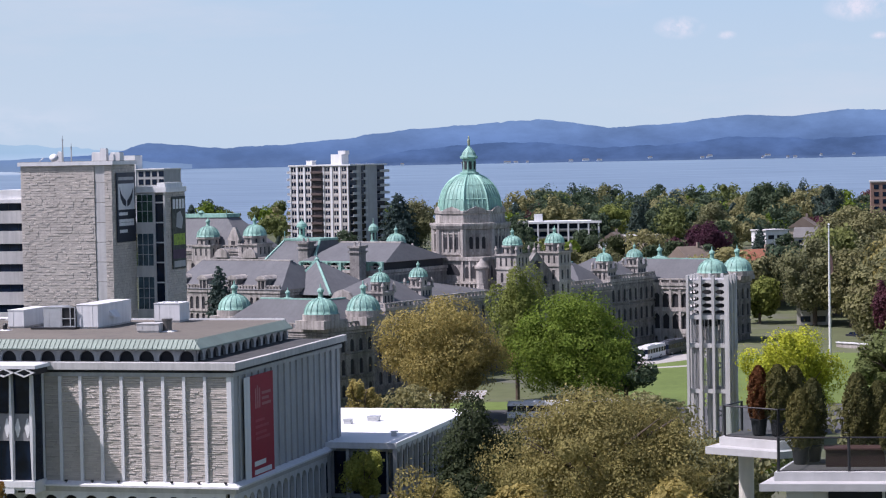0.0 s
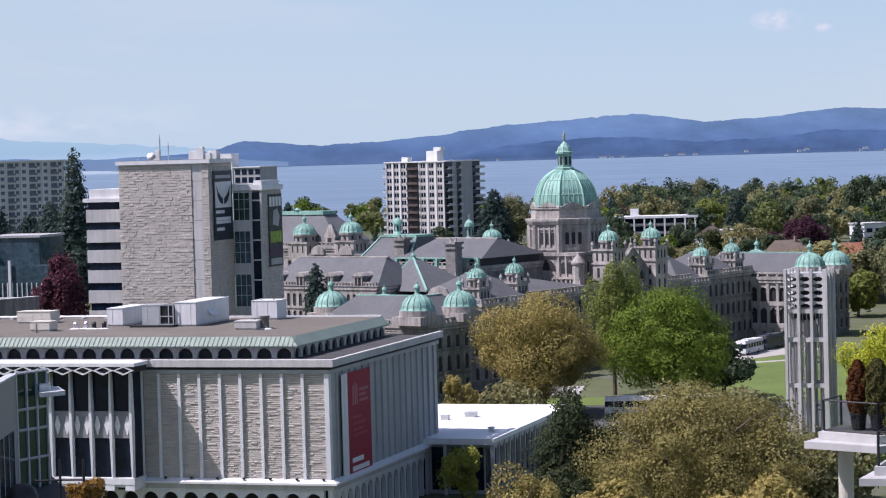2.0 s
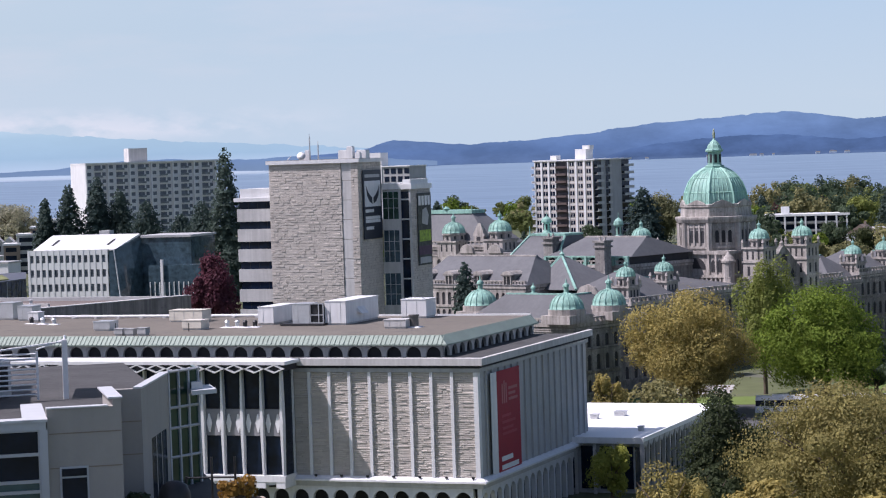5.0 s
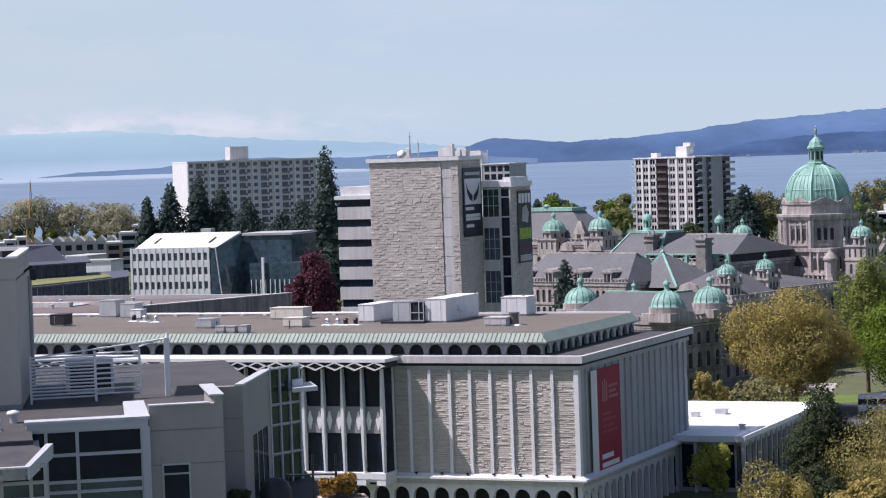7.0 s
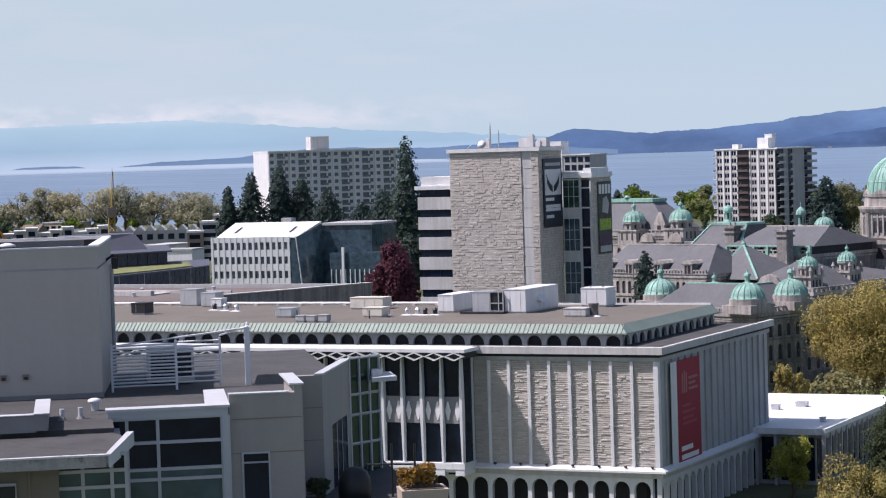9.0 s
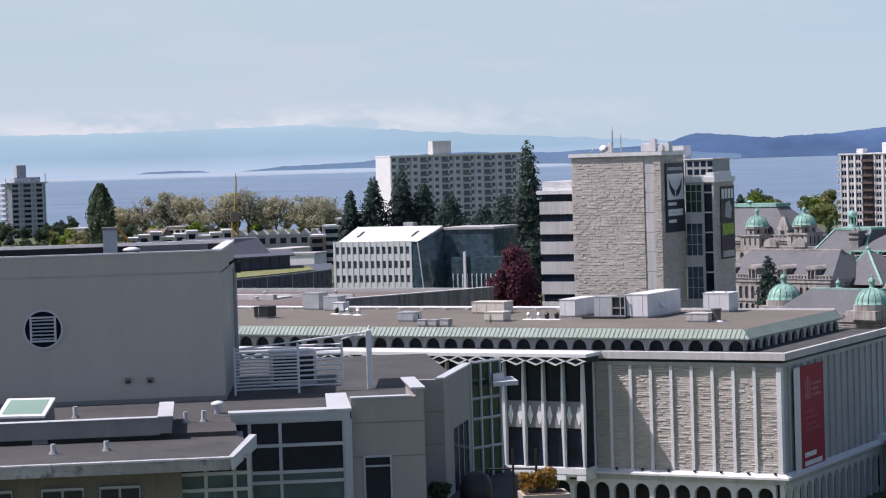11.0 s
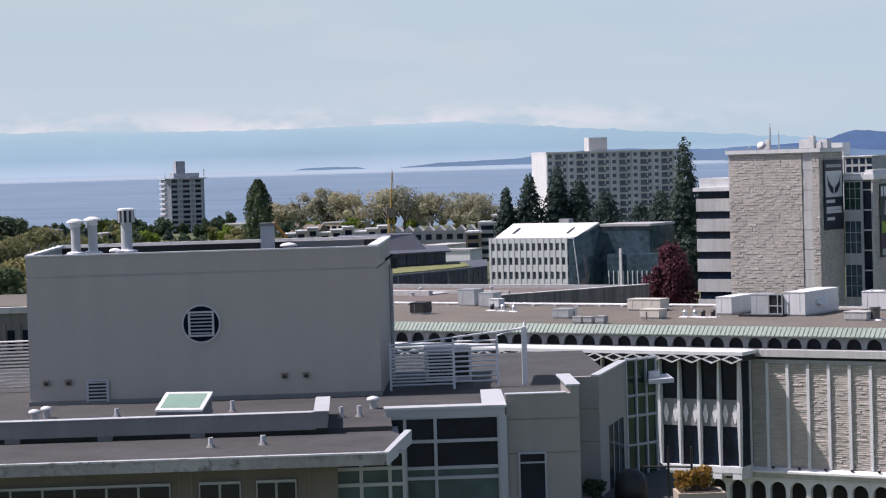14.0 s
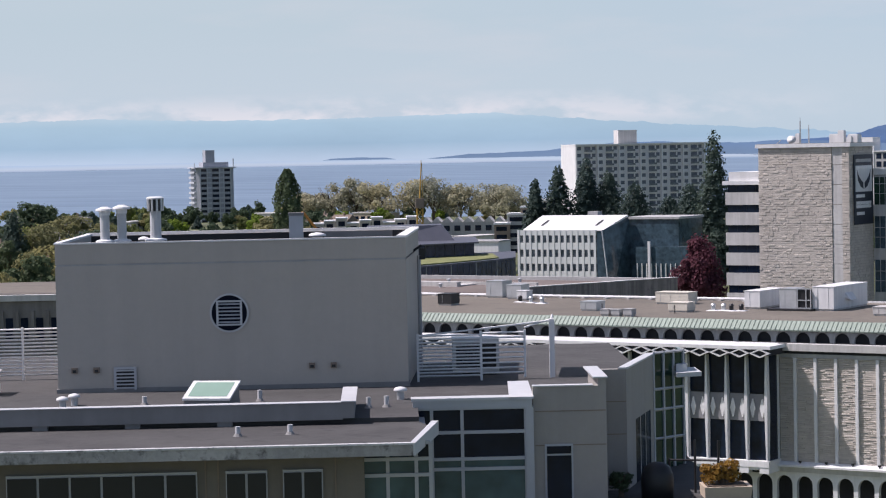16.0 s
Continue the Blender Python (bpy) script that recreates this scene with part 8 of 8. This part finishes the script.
make_tree('round', 9, 19, L_LIGHT, "pale yellow-green garden willow", 63, 7000, 0.45, 0.03, stand(*around(4.0, 960)[:2]), lobes=40)
make_tree('round', 10, 22, L_BARE, "golden budding tree beside the tall flats", 64, 8000, 0.45, 0.03, stand(*around(-0.72, 950)[:2]), lobes=40)
make_tree('round', 9, 19, L_BARE, "olive budding garden tree", 65, 7000, 0.45, 0.03, stand(*around(6.4, 930)[:2]), lobes=40)
for i, (a, d, h, rad, mt) in enumerate(((1.75, 860, 13, 6, L_DARK), (2.55, 850, 12, 6.5, L_WOOD), (3.35, 855, 13.5, 6.5, L_DARK), (4.1, 840, 12, 6, L_EVER), (2.95, 790, 11, 5.5, L_BARE))):
    make_tree('round', rad, h, mt, "garden tree in front of the white flats", 430 + i, 4500, 0.4, 0.02, stand(*around(a, d)[:2]), group="garden trees", lobes=34)
make_tree('round', 7, 14, L_GREEN, "fresh green street tree by the grey block", 66, 9000, 0.3, 0.03, pose(*around(-27.9, 330)[:2], 14), lobes=34)
make_tree('round', 6.5, 13.5, L_MAROON, "dark purple plum tree by the grey block", 67, 8000, 0.3, 0.03, pose(*around(-27.1, 320)[:2], 14), lobes=34)
# potted cedars on the terrace
for i, (x, y, z, h, rad, mt) in enumerate(((1.05, 2.2, 37.54, 2.55, 0.38, L_RUST), (1.75, 2.0, 37.54, 2.6, 0.48, L_CEDAR), (2.5, -2.6, 37.1, 2.6, 0.48, L_CEDAR), (2.35, 2.6, 37.54, 2.5, 0.42, L_CEDAR), (2.95, -1.9, 37.1, 2.9, 0.45, L_CEDAR),
                                           (4.45, -2.0, 37.1, 3.1, 0.5, L_CEDAR), (5.2, -1.8, 37.1, 2.8, 0.5, L_CEDAR), (5.6, -3.6, 37.1, 2.35, 0.42, L_CEDAR), (6.2, -3.3, 37.1, 2.4, 0.42, L_CEDAR), (6.9, -2.6, 37.1, 2.8, 0.45, L_CEDAR))):
    t = make_tree('column', rad * 1.18, h, mt, "potted columnar cedar on a roof terrace" if mt is L_CEDAR else "potted cedar browned to rust on a terrace", 70 + i, 5200, 0.045, 0.2, T2 @ pose(x, y, z), "potted tree", "potted cedars", "potted_cedar")
    part("pot", Geo().lathe([(0.2, 0), (0.24, 0.05), (0.3, 0.55), (0.33, 0.57), (0.33, 0.62), (0.27, 0.62)], 16), M_BLACK, t, "black plastic pot")
sh = make_tree('round', 0.72, 0.95, L_GOLD, "golden leafy shrub in a pale planter", 85, 900, 0.075, 0.0, NEAR @ pose(9.75, -5.0, 37.3), "shrub", name="shrub", lobes=20)
make_tree('round', 0.45, 0.9, L_DARK, "small green shrub on the terrace", 86, 700, 0.06, 0.05, NEAR @ pose(6.6, -4.6, 37.0), "shrub", name="shrub")

# the wooded town: copies of a few trees
kinds = [make_tree('round', 8, 16, L_DARK, "dark green garden tree among houses", 90, 3600, 0.46, 0.08, stand(60, 900)),
         make_tree('round', 8, 15, L_WOOD, "light green garden tree among houses", 91, 3600, 0.46, 0.08, stand(90, 960)),
         make_tree('round', 8, 15, L_BARE, "pale budding garden tree among houses", 92, 3400, 0.44, 0.08, stand(110, 1000)),
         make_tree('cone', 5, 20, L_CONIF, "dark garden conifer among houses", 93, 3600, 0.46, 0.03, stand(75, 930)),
         make_tree('round', 7, 14, L_GREEN, "fresh green garden tree among houses", 94, 3600, 0.46, 0.08, stand(130, 940)),
         make_tree('round', 6, 12, L_MAROON, "dark red garden tree among houses", 95, 3200, 0.44, 0.08, stand(140, 900))]
rt = random.Random(5)


def plant(x, y, k, s):
    m = pose(x, y, rise(x, y) - 0.4, 0, 0, rt.uniform(0, 360)) @ Matrix.Diagonal((s * rt.uniform(0.85, 1.25), s * rt.uniform(0.85, 1.25), s * rt.uniform(0.85, 1.15), 1))
    return copy_thing(kinds[k], m)


WOODS = {k: [] for k in range(6)}
M_OF = (L_DARK, L_WOOD, L_BARE, L_CONIF, L_GREEN, L_MAROON)


def wood_or_tree(x, y, k, s, d):
    """Nearer trees stand by themselves; the far ones are one wood."""
    if d < 900 and rt.random() < 0.75:
        plant(x, y, k, s)
    else:
        WOODS[k].append((x, y, s))


for i in range(330):
    d = 690 + 900 * rt.random() ** 0.8
    a = rt.uniform(1.6, 15.5)
    if 4.9 < a < 7.6 and d < 780:
        continue
    x, y, _ = around(a, d)
    wood_or_tree(x, y, rt.choice((0, 0, 0, 0, 0, 1, 2, 2, 2, 3, 4, 5)), rt.uniform(0.8, 1.55) if d > 900 else rt.uniform(0.6, 1.0), d)
for i in range(150):
    d = rt.uniform(720, 1500)
    a = rt.uniform(-9.5, 1.8)
    x, y, _ = around(a, d)
    if -62 < x < -10 and 880 < y < 970:
        continue
    wood_or_tree(x, y, rt.choice((0, 0, 3, 4, 2, 2, 1)), rt.uniform(0.6, 1.2) * (0.75 if d < 900 else 1), d)
for i in range(420):
    d = rt.uniform(720, 1700)
    a = rt.uniform(-33, -15.5)
    x, y, _ = around(a, d)
    if math.hypot(x + 546, y - 1289) < 30 or (-20.5 < a < -15.5 and rt.random() < 0.7):
        continue
    wood_or_tree(x, y, rt.choice((0, 0, 0, 0, 3, 4, 1, 2)), rt.uniform(0.4, 0.85), d)
for i in range(90):
    x, y, _ = around(rt.uniform(-32, -25.5), rt.uniform(430, 1000))
    plant(x, y, rt.choice((0, 1, 4, 5, 0, 0, 0, 3, 2)), rt.uniform(0.8, 1.3))
for k, spots in WOODS.items():
    ps, outs = [], []
    r = np.random.default_rng(200 + k)
    for x, y, sc in spots:
        kind, rad, h = ('cone', 5.5, 15) if k == 3 else ('round', 8, 15)
        p, o = crown_spots(kind, rad * sc, 0.5, h * sc, 1100, r, 18)
        ps.append(p + (x, y, rise(x, y) - 0.4))
        outs.append(o)
    ps, outs = np.concatenate(ps), np.concatenate(outs)
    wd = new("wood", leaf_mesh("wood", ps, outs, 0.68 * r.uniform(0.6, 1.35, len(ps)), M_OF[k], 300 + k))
    tagged(wd, ("dark green", "light green", "pale budding", "dark conifer", "fresh green", "dark red")[k] + " treetops of the wooded town", "wood", kind="stuff")
# thick planting behind the lawn
for i, (x, y, h, rad, mt) in enumerate(((104, 575, 22, 9, L_BARE), (113, 600, 26, 10, L_OLIVE), (106, 625, 22, 9, L_BARE), (118, 640, 28, 11, L_BARE), (98, 655, 20, 8, L_DARK), (90, 680, 18, 8, L_BARE), (110, 680, 27, 10, L_BARE), (124, 610, 24, 9, L_DARK), (130, 660, 30, 11, L_OLIVE), (84, 640, 14, 6, L_LIGHT), (112, 530, 18, 7, L_CONIF), (120, 560, 22, 9, L_BARE))):
    make_tree('round', rad, h, mt, "leafy park tree behind the lawn", 400 + i, 4500, 0.5, 0.0, stand(x, y), group="park trees", lobes=34)
for i, (x, y, h, rad, mt) in enumerate(((8, 283, 9, 6, L_OLIVE), (26, 282, 9.5, 7, L_OLIVE), (2, 298, 9, 4, L_EVER), (38, 318, 11, 6, L_OLIVE))):
    make_tree('round', rad, h, mt, "low street tree beside the wide maple", 420 + i, 5000, 0.32, -0.1, stand(x, y), group="street trees", lobes=34)
# round the lawn and street
for x, y, k, s in ((95, 470, 2, 1.2), (104, 500, 2, 1.3), (112, 600, 2, 1.3), (72, 640, 0, 0.8), (118, 540, 0, 1.1), (30, 350, 2, 0.9), (48, 340, 4, 0.7), (62, 345, 2, 0.9), (80, 400, 4, 0.9), (36, 300, 2, 0.8), (-6, 405, 2, 0.7), (34, 455, 0, 0.8), (20, 330, 0, 0.8), (70, 330, 2, 1.0), (84, 455, 1, 1.0), (92, 440, 2, 1.1), (100, 450, 1, 1.1), (112, 470, 2, 1.4), (108, 520, 2, 1.2), (120, 590, 2, 1.7), (126, 640, 2, 1.8), (108, 660, 1, 1.5), (134, 700, 2, 1.9), (96, 690, 0, 1.3), (82, 700, 2, 1.3), (118, 560, 0, 0.9), (128, 560, 5, 1.1)):
    plant(x, y, k, s)
